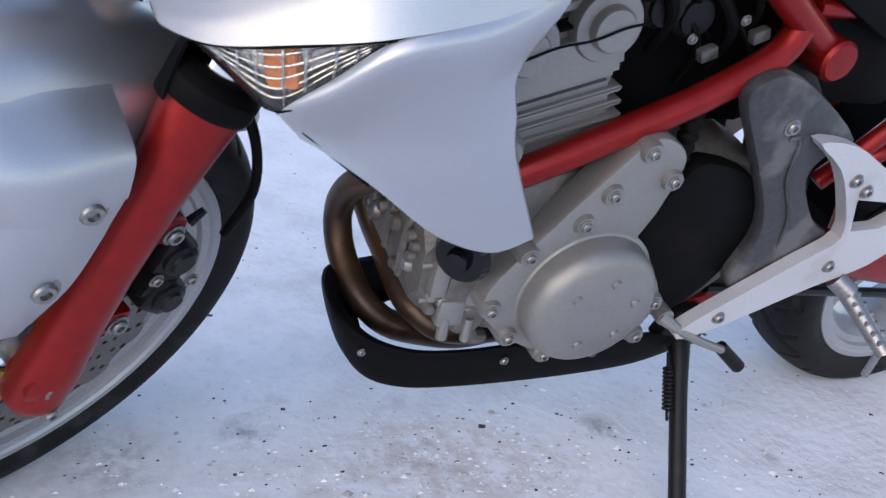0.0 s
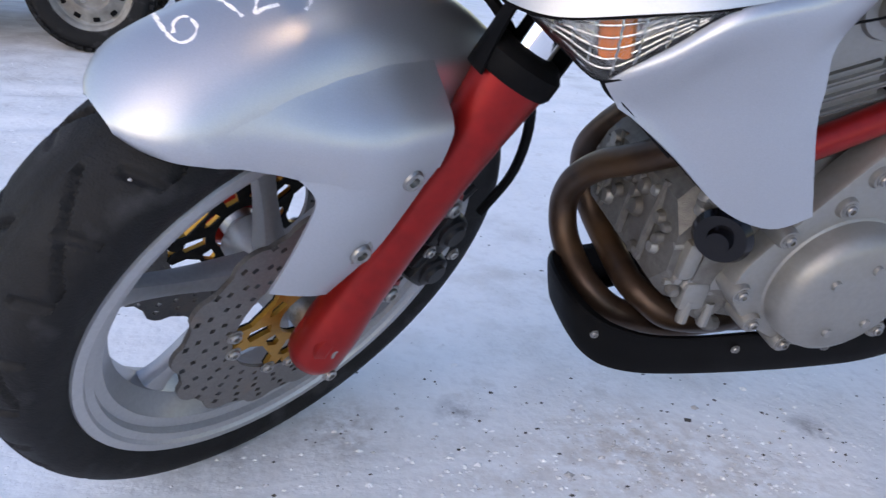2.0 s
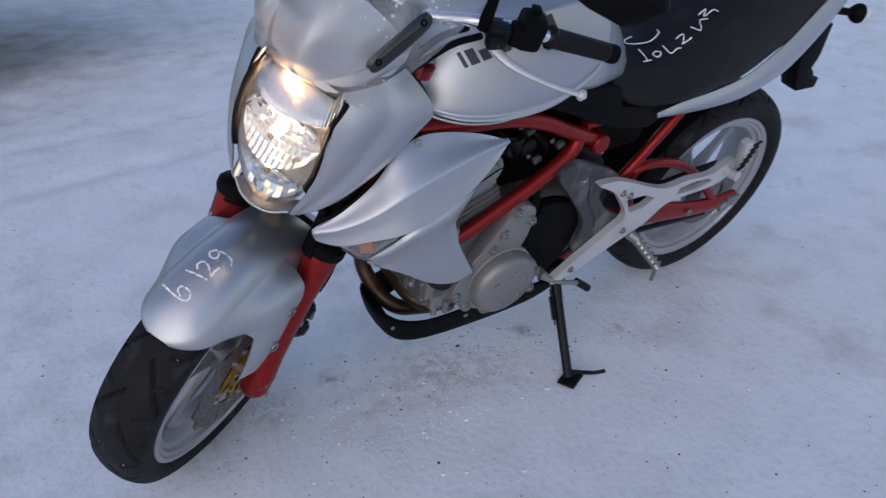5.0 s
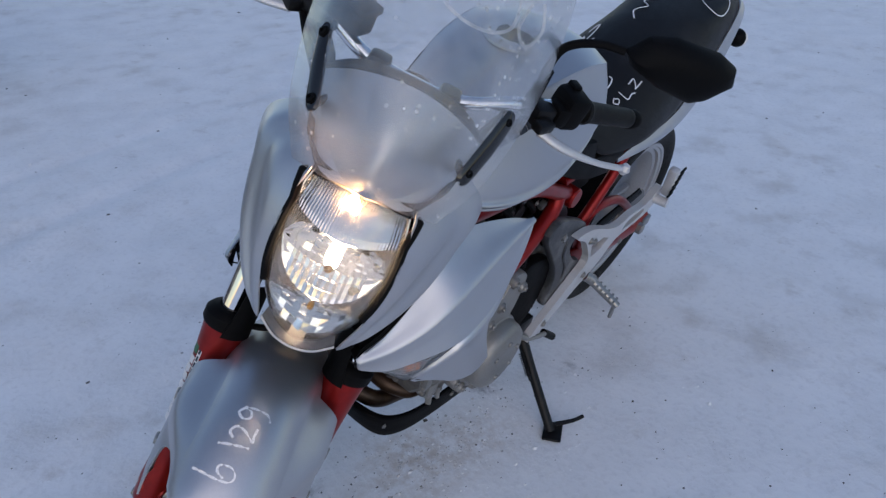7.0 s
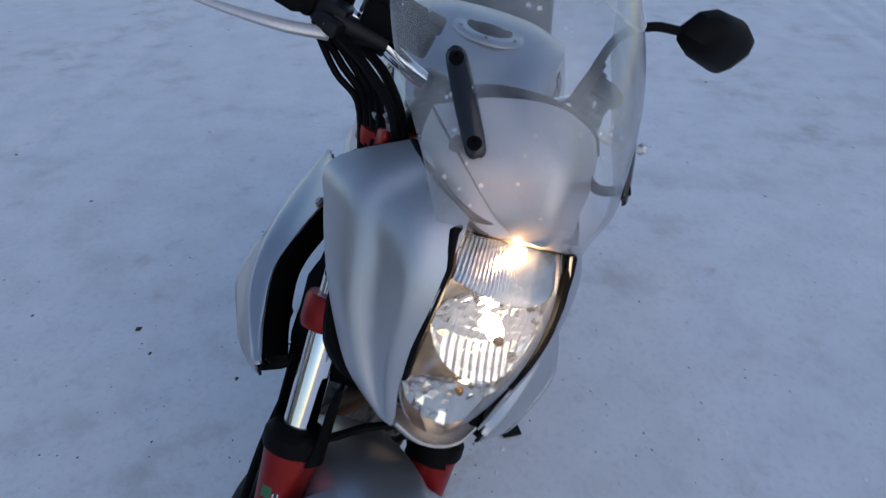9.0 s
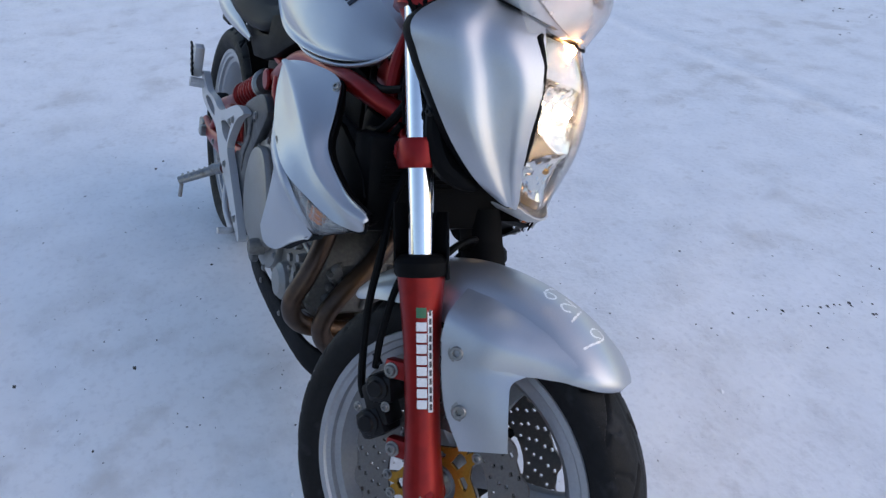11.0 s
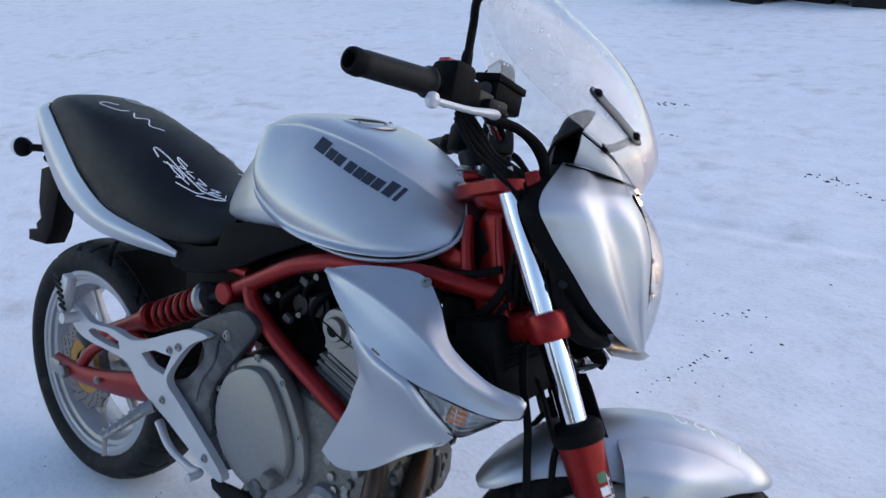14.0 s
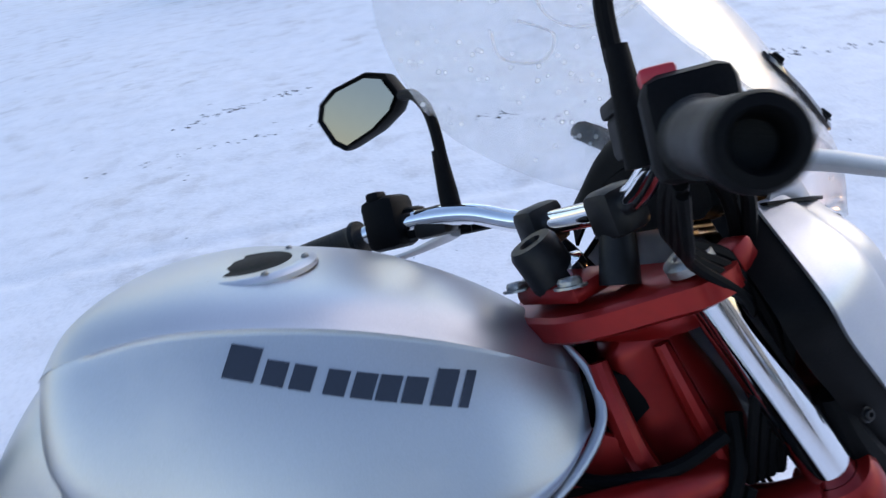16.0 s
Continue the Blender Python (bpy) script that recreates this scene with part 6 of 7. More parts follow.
part("tail_light", loft([[(x, 0.055 * f * math.cos(b), 0.885 + 0.026 * f * math.sin(b)) for b in np.linspace(0, 2 * math.pi, 11)[:-1]] for x, f in ((-0.90, 0.8), (-0.945, 1.0), (-0.965, 0.8))], 3, 2), RED_SWITCH, bike, "red tail light")
part("undertail", loft([half_ring(x, [(0, z + 0.05), (w, z + 0.05), (w, z), (0, z - 0.01)]) for x, z, w in ((-0.40, 0.70, 0.10), (-0.60, 0.735, 0.10), (-0.78, 0.80, 0.085), (-0.92, 0.86, 0.06))], 3, 1), BLACK, bike, "black undertail tray")
part("airbox", box((0.075, 0, 0.745), (0.36, 0.13, 0.11), 0.02), BLACK, bike, "black airbox under the tank")
part("lower_frame_lug", tube([(-0.11, 0.085, 0.272), (-0.16, 0.092, 0.290), (-0.215, 0.090, 0.312)], [0.010, 0.013, 0.012], 10, 3), RED, bike, "red lower frame lug behind the engine")
part("battery_box", box((-0.22, 0, 0.66), (0.24, 0.15, 0.17), 0.02), BLACK, bike)
# black filler blocks added to darken the gaps behind engine and seat
part("bay_fill", box((-0.03, 0, 0.64), (0.24, 0.09, 0.22), 0.02), BLACK, bike)
part("tail_fill", box((-0.35, 0, 0.68), (0.14, 0.12, 0.10), 0.02), BLACK, bike)

# radiator shrouds with indicators
for s in (1, -1):
    m = np.array((1, s, 1))
    up = np.array([[(0.178, 0.183, 0.789), (0.180, 0.185, 0.786), (0.182, 0.186, 0.782)],
                   [(0.250, 0.160, 0.806), (0.245, 0.192, 0.780), (0.236, 0.206, 0.744)],
                   [(0.335, 0.139, 0.809), (0.325, 0.200, 0.765), (0.306, 0.221, 0.706)],
                   [(0.385, 0.155, 0.780), (0.396, 0.203, 0.738), (0.395, 0.228, 0.682)],
                   [(0.426, 0.175, 0.731), (0.450, 0.196, 0.700), (0.456, 0.207, 0.664)],
                   [(0.488, 0.163, 0.692), (0.503, 0.172, 0.673), (0.506, 0.178, 0.648)],
                   [(0.536, 0.147, 0.680), (0.540, 0.153, 0.668), (0.535, 0.152, 0.648)],
                   [(0.543, 0.147, 0.672), (0.545, 0.148, 0.664), (0.541, 0.147, 0.655)]]) * m
    if s > 0:
        # the left one is less hollowed at its inner edge
        up[3:6, 0] += ((0.008, -0.008, 0.008), (0.010, -0.019, 0.013), (0.004, -0.009, 0.009))
        up[3:6, 1] += ((0.003, 0.0, 0.003), (0.004, -0.003, 0.007), (0.002, 0.0, 0.006))
    liner = up - np.array((0, s * 0.006, 0.004))
    ridged = [[p, p * 0.5 + q * 0.5 - np.array((0, s * 0.0035, -0.001)), p * 0.08 + q * 0.92 + np.array((0, s * 0.0010, 0.0012)), q * 0.90 + r * 0.10, q * 0.5 + r * 0.5 - np.array((0, s * 0.0015, 0)), r] for p, q, r in up]
    shroud = part("radiator_shroud", skin(ridged, -0.003 * s, 6, 4), SILVER, bike, "scratched silver radiator shroud with built-in indicator")
    low = np.array([[(0.268, 0.213, 0.722), (0.295, 0.213, 0.655), (0.272, 0.211, 0.580), (0.224, 0.203, 0.490)],
                    [(0.325, 0.224, 0.699), (0.332, 0.221, 0.635), (0.308, 0.215, 0.560), (0.262, 0.204, 0.478)],
                    [(0.394, 0.2265, 0.679), (0.388, 0.215, 0.622), (0.362, 0.208, 0.560), (0.318, 0.199, 0.496)],
                    [(0.430, 0.211, 0.641), (0.420, 0.203, 0.602), (0.402, 0.199, 0.570), (0.384, 0.196, 0.545)],
                    [(0.463, 0.192, 0.607), (0.456, 0.191, 0.598), (0.450, 0.190, 0.591), (0.444, 0.190, 0.586)]]) * m
    if s < 0:
        for f0, f1, lift, r in ((0.16, 0.30, 0.001, 0.0012), (0.28, 0.52, 0.000, 0.0018), (0.50, 0.70, 0.001, 0.0014), (0.66, 0.84, 0.000, 0.0010)):
            a0, a1 = np.array((0.306, -0.2225, 0.707)), np.array((0.395, -0.2290, 0.683))
            pts = [a0 + (a1 - a0) * (f0 + (f1 - f0) * k / 4) + np.array((0, -0.0004, lift + 0.0016 * (k % 2))) for k in range(5)]
            part("scuff", stroke(pts, r, (0.1, -0.93, 0.35)), CAST_DIRTY, shroud, "grey scuff in the paint")
    fin_net = [[a, a * 0.84 + b * 0.16 + np.array((0.002, s * 0.0065, 0.001)) * w, a * 0.6 + b * 0.4 + np.array((0, s * 0.0045, 0)) * w, b - np.array((0, s * 0.004, 0)) * w, b * 0.5 + c * 0.5 - np.array((0, s * 0.009, 0)) * w, c - np.array((0, s * 0.008, 0)) * w, d]
               for (a, b, c, d), w in zip(low, (0.3, 0.9, 1.2, 0.9, 0.0))]
    fin_net.insert(0, [q - np.array((0.0015, s * 0.010, 0)) for q in fin_net[0]])
    fin_net.insert(1, [q + np.array((-0.0010, -s * 0.003, 0)) for q in fin_net[1]])
    part("shroud_fin", skin(fin_net, -0.003 * s, 5, 4), SILVER, shroud, "silver lower shroud fin")
    part("shroud_liner", skin(liner, -0.002 * s, 4, 4), BLACK, shroud)
    part("shroud_liner", skin(low - np.array((0, s * 0.020, 0)), -0.002 * s, 4, 4), BLACK, shroud)
    under = np.array([[(0.541, 0.146, 0.656), (0.530, 0.120, 0.660)], [(0.516, 0.149, 0.639), (0.500, 0.115, 0.645)], [(0.463, 0.190, 0.605), (0.440, 0.140, 0.612)], [(0.384, 0.194, 0.543), (0.365, 0.145, 0.552)]]) * m
    part("shroud_underside", skin(under, 0.002 * s, 4, 2), BLACK, shroud)
    lens_n = np.array([[(0.397, 0.2275, 0.681), (0.3965, 0.2270, 0.6795), (0.396, 0.2265, 0.678)],
                       [(0.432, 0.2165, 0.671), (0.431, 0.2160, 0.656), (0.430, 0.2120, 0.641)],
                       [(0.470, 0.2005, 0.659), (0.467, 0.2000, 0.632), (0.463, 0.1935, 0.607)],
                       [(0.500, 0.178, 0.648), (0.498, 0.176, 0.636), (0.494, 0.168, 0.622)],
                       [(0.518, 0.150, 0.640), (0.517, 0.1495, 0.639), (0.516, 0.149, 0.638)]]) * m
    ind = part("front_indicator", skin(lens_n - np.array((0.004, s * 0.016, 0.0)), 0.002, 4, 4), INDICATOR_BACK, shroud, "clear triangular indicator with amber bulb")
    il = part("indicator_lens", skin(lens_n, -0.0015 * s, 5, 5), LENS_CLEAR, ind, "clear ribbed indicator lens")
    il.visible_shadow = False
    P = smooth_grid(lens_n, 8, 6)
    for k in range(24):
        i = int((0.05 + 0.037 * k) * (P.shape[0] - 1))
        rib = [P[i, j] - np.array((0, s * (0.005 + 0.0016 * (j % 2)), 0)) for j in range(0, P.shape[1], 1)]
        part("lens_rib", tube(rib, 0.0012, 6, 1, smooth=False), LENS_CLEAR if k % 3 else INDICATOR_BACK, ind)
    for k in range(1, 6):
        j = int(k / 6 * (P.shape[1] - 1))
        part("lens_rib", tube([P[i, j] - np.array((0, s * 0.0075, 0)) for i in range(3, P.shape[0] - 3)], 0.0009, 6, 1, smooth=False), INDICATOR_BACK, ind)
    rim_line = [lens_n[i, 0] for i in range(5)] + [lens_n[i, 2] for i in range(4, -1, -1)]
    part("indicator_seal", tube([p + np.array((0, s * 0.0004, 0)) for p in rim_line], 0.0016, 6, 4), BLACK, ind)
    part("amber_bulb", box(np.array((0.462, 0.186, 0.645)) * m, (0.028, 0.014, 0.044), 0.006, (0, 12, s * -38)), AMBER, ind, "amber bulb cover")
    bolt(shroud, np.array((0.353, 0.148, 0.803)) * m, (0.2, s * 0.8, 0.5), 0.0065)
    wall = [[(x, y - s * 0.004, z), (x - 0.015, y - s * 0.018, z - 0.010), (x - 0.035, y - s * 0.026, z - 0.024)] for x, y, z in up[2:7, 0]]
    part("duct_wall", skin(wall, 0.003, 4, 3), BLACK, shroud)
    part("inner_duct", plate([(0.30, 0.735), (0.40, 0.725), (0.465, 0.695), (0.475, 0.655), (0.40, 0.63), (0.32, 0.63)], s * 0.118, s * 0.128, 0.003, 2), BLACK, shroud)
rad = part("radiator", box((0.445, 0, 0.688), (0.072, 0.250, 0.148), 0.010, (0, -14, 0)), BLACK, bike, "black radiator behind the fork")
for k in range(16):
    part("fin", box((0.480 + 0.0020 * (k - 8) + 0.0015, 0, 0.684 + (k - 8) * 0.0080), (0.004, 0.215, 0.0022), 0.0, (0, -14, 0)), BLACK, rad)
part("fan_duct", box((0.375, 0, 0.69), (0.06, 0.20, 0.18), 0.02), BLACK, rad)
horn = part("horn", revolve([(0, 0.02), (0.012, 0.022), (0.014, 0.012), (0.027, 0.012), (0.032, 0.004), (0.029, -0.004), (0.014, -0.02), (0, -0.022)], (0.247, 0.138, 0.422), (0.72, 0.68, -0.05), 28), HORN_ENAMEL, bike, "glossy black round horn")

# engine
engine = part("engine", loft([half_ring(x, [(0, zt), (0.085, zt), (0.118, zt - 0.05), (0.122, zb + 0.05), (0.09, zb), (0, zb)]) for x, zt, zb in ((-0.16, 0.50, 0.32), (-0.10, 0.53, 0.275), (0.0, 0.53, 0.262), (0.10, 0.52, 0.258), (0.18, 0.50, 0.27), (0.245, 0.46, 0.30))], 3, 2), CAST_DIRTY, bike, "cast aluminium parallel-twin engine")
CA = radians(20)


def cyl_pt(u, v, y):
    """u along the cylinder from its base, v ahead of its axis."""
    return (0.135 + u * math.sin(CA) + v * math.cos(CA), y, 0.50 + u * math.cos(CA) - v * math.sin(CA))


def cyl_block(u0, u1, v0, v1, half, bevel=0.006):
    bm = bmesh.new()
    vs = [bm.verts.new(cyl_pt(u, v, y)) for u in (u0, u1) for v in (v0, v1) for y in (-half, half)]
    for f in ((0, 1, 3, 2), (4, 6, 7, 5), (0, 4, 5, 1), (2, 3, 7, 6), (0, 2, 6, 4), (1, 5, 7, 3)):
        bm.faces.new([vs[i] for i in f])
    bmesh.ops.recalc_face_normals(bm, faces=bm.faces)
    bmesh.ops.bevel(bm, geom=list(bm.edges), offset=bevel, segments=2, affect="EDGES")
    return bm


part("cylinder_block", cyl_block(-0.03, 0.100, -0.055, 0.060, 0.100), CAST, engine)
for k in range(6):
    u = 0.004 + 0.0155 * k
    part("cooling_fin", cyl_block(u, u + 0.0065, -0.062, 0.066 - 0.001 * k, 0.108, 0.0025), CAST, engine)
part("cylinder_head", cyl_block(0.098, 0.165, -0.066, 0.075, 0.112, 0.012), CAST, engine, "silver cylinder head")
part("head_cover", cyl_block(0.169, 0.200, -0.062, 0.070, 0.106, 0.012), CAST, engine)
part("head_gasket", cyl_block(0.1655, 0.1685, -0.067, 0.076, 0.1125, 0.001), BLACK, engine)
for s in (1, -1):
    for v in (-0.040, 0.045):
        c = cyl_pt(0.160, v, 0)
        part("cam_cap", revolve([(0, 0.128), (0.020, 0.128), (0.022, 0.125), (0.0225, 0.118), (0.034, 0.117), (0.036, 0.113), (0.036, 0.10), (0, 0.10)], c, (0, s, 0), 32), CAST, engine, "round cam end cap")
    part("spark_recess", revolve([(0, 0.140), (0.016, 0.139), (0.022, 0.130), (0.022, 0.10), (0, 0.10)], cyl_pt(0.07, 0.078, 0), (0, s, 0), 20), CAST, engine)
for s in (1, -1):
    line = [cyl_pt(0.160 + 0.0015 * math.sin(90 * v), v, s * 0.1290) for v in np.linspace(-0.074, 0.079, 12)]
    part("gasket_line", tube(line, 0.0013, 6, 3), BLACK, engine)
    if s < 0:
        for v in (-0.040, 0.045):
            moon = [cyl_pt(0.160 - 0.013 * math.sin(a), v + 0.013 * math.cos(a), -0.1284) for a in np.linspace(0, math.pi, 10)]
            back = [(x, -0.125, z) for x, _, z in moon]
            part("cap_recess", mesh_bm(moon + back, [tuple(range(10)), tuple(range(19, 9, -1))] + [(i, (i + 1) % 10, 10 + (i + 1) % 10, 10 + i) for i in range(10)]), BLACK, engine)
# left crankcase cover
case_l = [(0.062, 0.569), (0.034, 0.557), (0.022, 0.533), (0.031, 0.475), (0.040, 0.430), (-0.016, 0.376), (-0.032, 0.332), (-0.011, 0.281), (0.048, 0.259), (0.111, 0.270), (0.175, 0.306), (0.212, 0.348), (0.205, 0.391), (0.174, 0.437), (0.145, 0.480), (0.105, 0.534), (0.083, 0.562)]
left_case = part("left_crankcase_cover", plate(case_l, 0.110, 0.150, 0.006, 3), CAST, engine, "silver left crankcase cover with bolts")
part("generator_cover", revolve([(0, 0.190), (0.030, 0.190), (0.066, 0.187), (0.076, 0.181), (0.081, 0.170), (0.083, 0.152), (0.088, 0.148), (0.088, 0.14), (0, 0.14)], (0.088, 0, 0.366), (0, 1, 0), 64), CAST, left_case, "round generator cover")
for a in (0.6, 1.7, 2.8, 3.9, 5.0):
    part("cover_stud", revolve([(0, 0.1925), (0.005, 0.1925), (0.006, 0.190), (0.006, 0.186), (0, 0.186)], (0.088 + 0.045 * math.cos(a), 0, 0.366 + 0.045 * math.sin(a)), (0, 1, 0), 14), CAST, left_case)
for x, z in ((0.076, 0.553), (0.103, 0.502), (0.124, 0.465), (0.178, 0.426), (0.203, 0.352), (0.170, 0.308), (0.112, 0.274), (-0.020, 0.345), (-0.016, 0.290), (0.035, 0.52)):
    part("bolt_boss", revolve([(0, 0.156), (0.011, 0.156), (0.013, 0.150), (0.014, 0.12), (0, 0.12)], (x, 0, z), (0, 1, 0), 16), CAST, left_case)
    bolt(left_case, (x, 0.156, z), (0, 1, 0), 0.0062)
part("sprocket_cover", plate([(0.0, 0.50), (-0.03, 0.53), (-0.12, 0.50), (-0.145, 0.42), (-0.12, 0.34), (-0.06, 0.30), (-0.02, 0.36), (0.03, 0.42)], 0.10, 0.132, 0.01, 3), BLACK, engine, "black sprocket cover")
part("starter_motor", tube([(0.235, -0.09, 0.40), (0.235, 0.10, 0.40)], 0.034, 20, 1), CAST_DIRTY, engine)
part("water_pump", join_bm(revolve([(0, 0.120), (0.018, 0.119), (0.024, 0.114), (0.026, 0.10), (0, 0.09)], (0.205, 0, 0.305), (0, 1, 0), 20), tube([(0.20, 0.10, 0.30), (0.19, 0.105, 0.27), (0.17, 0.10, 0.26)], 0.010, 10, 3)), CAST_DIRTY, engine)
random.seed(4)
front_case = part("front_casting", loft([half_ring(x, [(0, zt), (0.085, zt), (0.110, zt - 0.03), (0.113, zb + 0.03), (0.09, zb), (0, zb)]) for x, zt, zb in ((0.14, 0.49, 0.27), (0.20, 0.485, 0.285), (0.25, 0.46, 0.30), (0.276, 0.43, 0.325))], 2, 1), CAST_DIRTY, engine, "grimy cast front of the crankcase")
for k in range(42):
    x, z = random.uniform(0.18, 0.272), random.uniform(0.325, 0.455)
    r = random.uniform(0.006, 0.012)
    part("casting_boss", revolve([(0, 0.008), (r * 0.7, 0.007), (r, 0.003), (r * 1.1, -0.004), (0, -0.004)], (x, 0.1125, z), (0.1, 1, 0), 10), random.choice((CAST, CAST, CAST_DIRTY)), front_case)
for z, x0, x1 in ((0.335, 0.16, 0.270), (0.385, 0.17, 0.276), (0.440, 0.16, 0.268)):
    for s in (1, -1):
        part("casting_rib", tube([(x0, s * 0.113, z), ((x0 + x1) / 2, s * 0.114, z + 0.006), (x1, s * 0.108, z)], 0.0045, 8, 4), CAST, front_case)
for x, z, w, h in ((0.232, 0.322, 0.034, 0.040), (0.205, 0.345, 0.030, 0.028), (0.255, 0.372, 0.022, 0.05), (0.222, 0.468, 0.05, 0.022)):
    part("casting_block", box((x, 0.112, z), (w, 0.024, h), 0.006), CAST, front_case)
for k in range(26):
    y, z = random.uniform(-0.09, 0.095), random.uniform(0.335, 0.425)
    r = random.uniform(0.006, 0.014)
    part("casting_boss", revolve([(0, 0.009), (r * 0.7, 0.008), (r, 0.003), (r * 1.15, -0.008), (0, -0.008)], (0.276, y, z), (1, 0, 0.05), 10), random.choice((CAST, CAST_DIRTY, CAST_DIRTY)), front_case)
for y in (-0.06, 0.0, 0.055):
    part("casting_rib", tube([(0.276, y, 0.33), (0.280, y + 0.006, 0.38), (0.272, y, 0.435)], 0.006, 8, 4), CAST_DIRTY, front_case)
part("coolant_stub", tube([(0.236, 0.118, 0.315), (0.236, 0.121, 0.285)], 0.007, 10, 1), CAST, front_case)
part("coolant_stub", tube([(0.205, 0.118, 0.31), (0.205, 0.121, 0.278)], 0.006, 10, 1), CAST, front_case)
# right clutch cover
case_r = [(-0.027, 0.561), (-0.080, 0.535), (-0.112, 0.495), (-0.132, 0.427), (-0.118, 0.350), (-0.080, 0.305), (-0.034, 0.288), (0.020, 0.285), (0.063, 0.300), (0.105, 0.335), (0.120, 0.380), (0.112, 0.430), (0.092, 0.475), (0.060, 0.525), (0.020, 0.560)]
right_case = part("right_crankcase_cover", plate(case_r, -0.110, -0.138, 0.005, 3), CAST, engine, "silver right clutch cover with scuffs")
part("clutch_dome", plate([(x * 0.83 - 0.006, (z - 0.42) * 0.83 + 0.428) for x, z in case_r], -0.130, -0.160, 0.014, 3), CAST, right_case)
for x, z in ((-0.085, 0.522), (-0.124, 0.465), (-0.127, 0.39), (-0.10, 0.325), (-0.03, 0.288), (0.05, 0.294), (0.112, 0.36), (0.105, 0.445), (0.05, 0.535), (-0.02, 0.560)):
    bolt(right_case, (x, -0.138, z), (0, -1, 0), 0.006)
part("oil_filler", revolve([(0, 0.182), (0.014, 0.181), (0.018, 0.174), (0.018, 0.15), (0, 0.15)], (0.066, 0, 0.357), (0, -1, 0), 20), CAST_DIRTY, right_case)
part("sight_window", revolve([(0, 0.164), (0.016, 0.164), (0.019, 0.162), (0.020, 0.15), (0, 0.15)], (0.02, 0, 0.315), (0, -1, 0), 24), GREY_PLASTIC, right_case)
part("pump_cover", revolve([(0, 0.150), (0.028, 0.148), (0.038, 0.138), (0.042, 0.11), (0, 0.10)], (0.170, 0, 0.335), (0, -1, 0), 28), CAST, engine)
for k in range(14):
    x, z = random.uniform(0.15, 0.25), random.uniform(0.31, 0.45)
    part("casting_boss", revolve([(0, 0.02), (0.008, 0.018), (0.010, 0.008), (0.010, -0.004), (0, -0.004)], (x, -0.112, z), (0.1, -1, 0), 10), random.choice((CAST, CAST_DIRTY, BOLT)), engine)
for k in range(9):
    x0, y0 = random.uniform(-0.05, 0.12), random.uniform(-0.06, 0.06)
    part("wiring", tube([(x0 - 0.08, y0, 0.64), (x0, y0 + 0.06 * (1 if k % 2 else -1), 0.66 + 0.03 * random.random()), (x0 + 0.07, y0, 0.61), (x0 + 0.10, y0 * 0.5, 0.70)], 0.005 + 0.004 * random.random(), 8, 4), BLACK, engine)
for s in (1, -1):
    for k, (x, z) in enumerate(((0.035, 0.672), (0.075, 0.690))):
        part("throttle_body", revolve([(0.0, 0.050), (0.018, 0.052), (0.024, 0.060), (0.024, 0.082), (0.019, 0.086), (0.019, 0.092), (0.0, 0.094)], (x, 0, z - 0.012 * k), (0, s, 0), 20), DARK_METAL, engine, "dark throttle body end")
    for k in range(7):
        x0, z0 = -0.075 + 0.027 * k, 0.625 + 0.012 * ((k * 5) % 7)
        y0 = s * (0.088 + 0.004 * (k % 3))
        part("bay_hose", tube([(x0, y0 * 0.7, z0 - 0.045), (x0 + 0.012, y0, z0), (x0 + 0.034, y0 * 1.02, z0 + 0.030), (x0 + 0.060, y0 * 0.72, z0 + 0.056)], 0.0042 + 0.0012 * (k % 3), 8, 4), BLACK, engine)
    for x, z in ((-0.045, 0.664), (0.012, 0.640), (0.050, 0.722)):
        part("connector", box((x, s * 0.098, z), (0.020, 0.012, 0.014), 0.002, (0, 25, 0)), GREY_PLASTIC, engine)
        bolt(engine, (x + 0.022, s * 0.094, z + 0.012), (0, s, 0), 0.0045)
part("ribbed_hose", tube([(0.015, 0.115, 0.60), (0.012, 0.119, 0.57), (0.008, 0.119, 0.54), (0.006, 0.116, 0.51), (0.005, 0.115, 0.49)], [0.0095, 0.0125] * 10, 10, 12), BLACK, engine)

# exhaust headers
PIPES = ([(0.225, 0.075, 0.520), (0.255, 0.045, 0.475), (0.284, -0.005, 0.428), (0.300, -0.045, 0.396), (0.309, -0.080, 0.354), (0.311, -0.092, 0.314), (0.308, -0.078, 0.277), (0.300, -0.048, 0.251), (0.286, -0.010, 0.231), (0.256, 0.012, 0.210), (0.207, 0.020, 0.196), (0.154, 0.030, 0.194), (0.08, 0.025, 0.200)],
         [(0.225, -0.070, 0.500), (0.255, -0.098, 0.445), (0.271, -0.122, 0.402), (0.273, -0.142, 0.362), (0.266, -0.138, 0.321), (0.254, -0.110, 0.285), (0.243, -0.060, 0.262), (0.240, 0.000, 0.252), (0.226, 0.034, 0.245), (0.193, 0.052, 0.230), (0.12, 0.045, 0.215), (0.06, 0.03, 0.21)])
for pts in PIPES:
    hd = part("exhaust_header", tube(pts, 0.0190, 18, 6), HEADER, bike, "heat-browned exhaust header pipe")
    part("header_flange", revolve([(0.019, -0.004), (0.034, -0.004), (0.036, 0.004), (0.019, 0.006)], pts[0], (0.6, 0, -0.75), 24), CAST_DIRTY, hd)
part("exhaust_collector", tube([(0.20, 0, 0.222), (0.10, 0, 0.21), (-0.02, -0.02, 0.20), (-0.12, -0.03, 0.21)], [0.045, 0.055, 0.06, 0.05], 18, 4, flat=0.6), HEADER, bike, "brown exhaust collector under the engine")

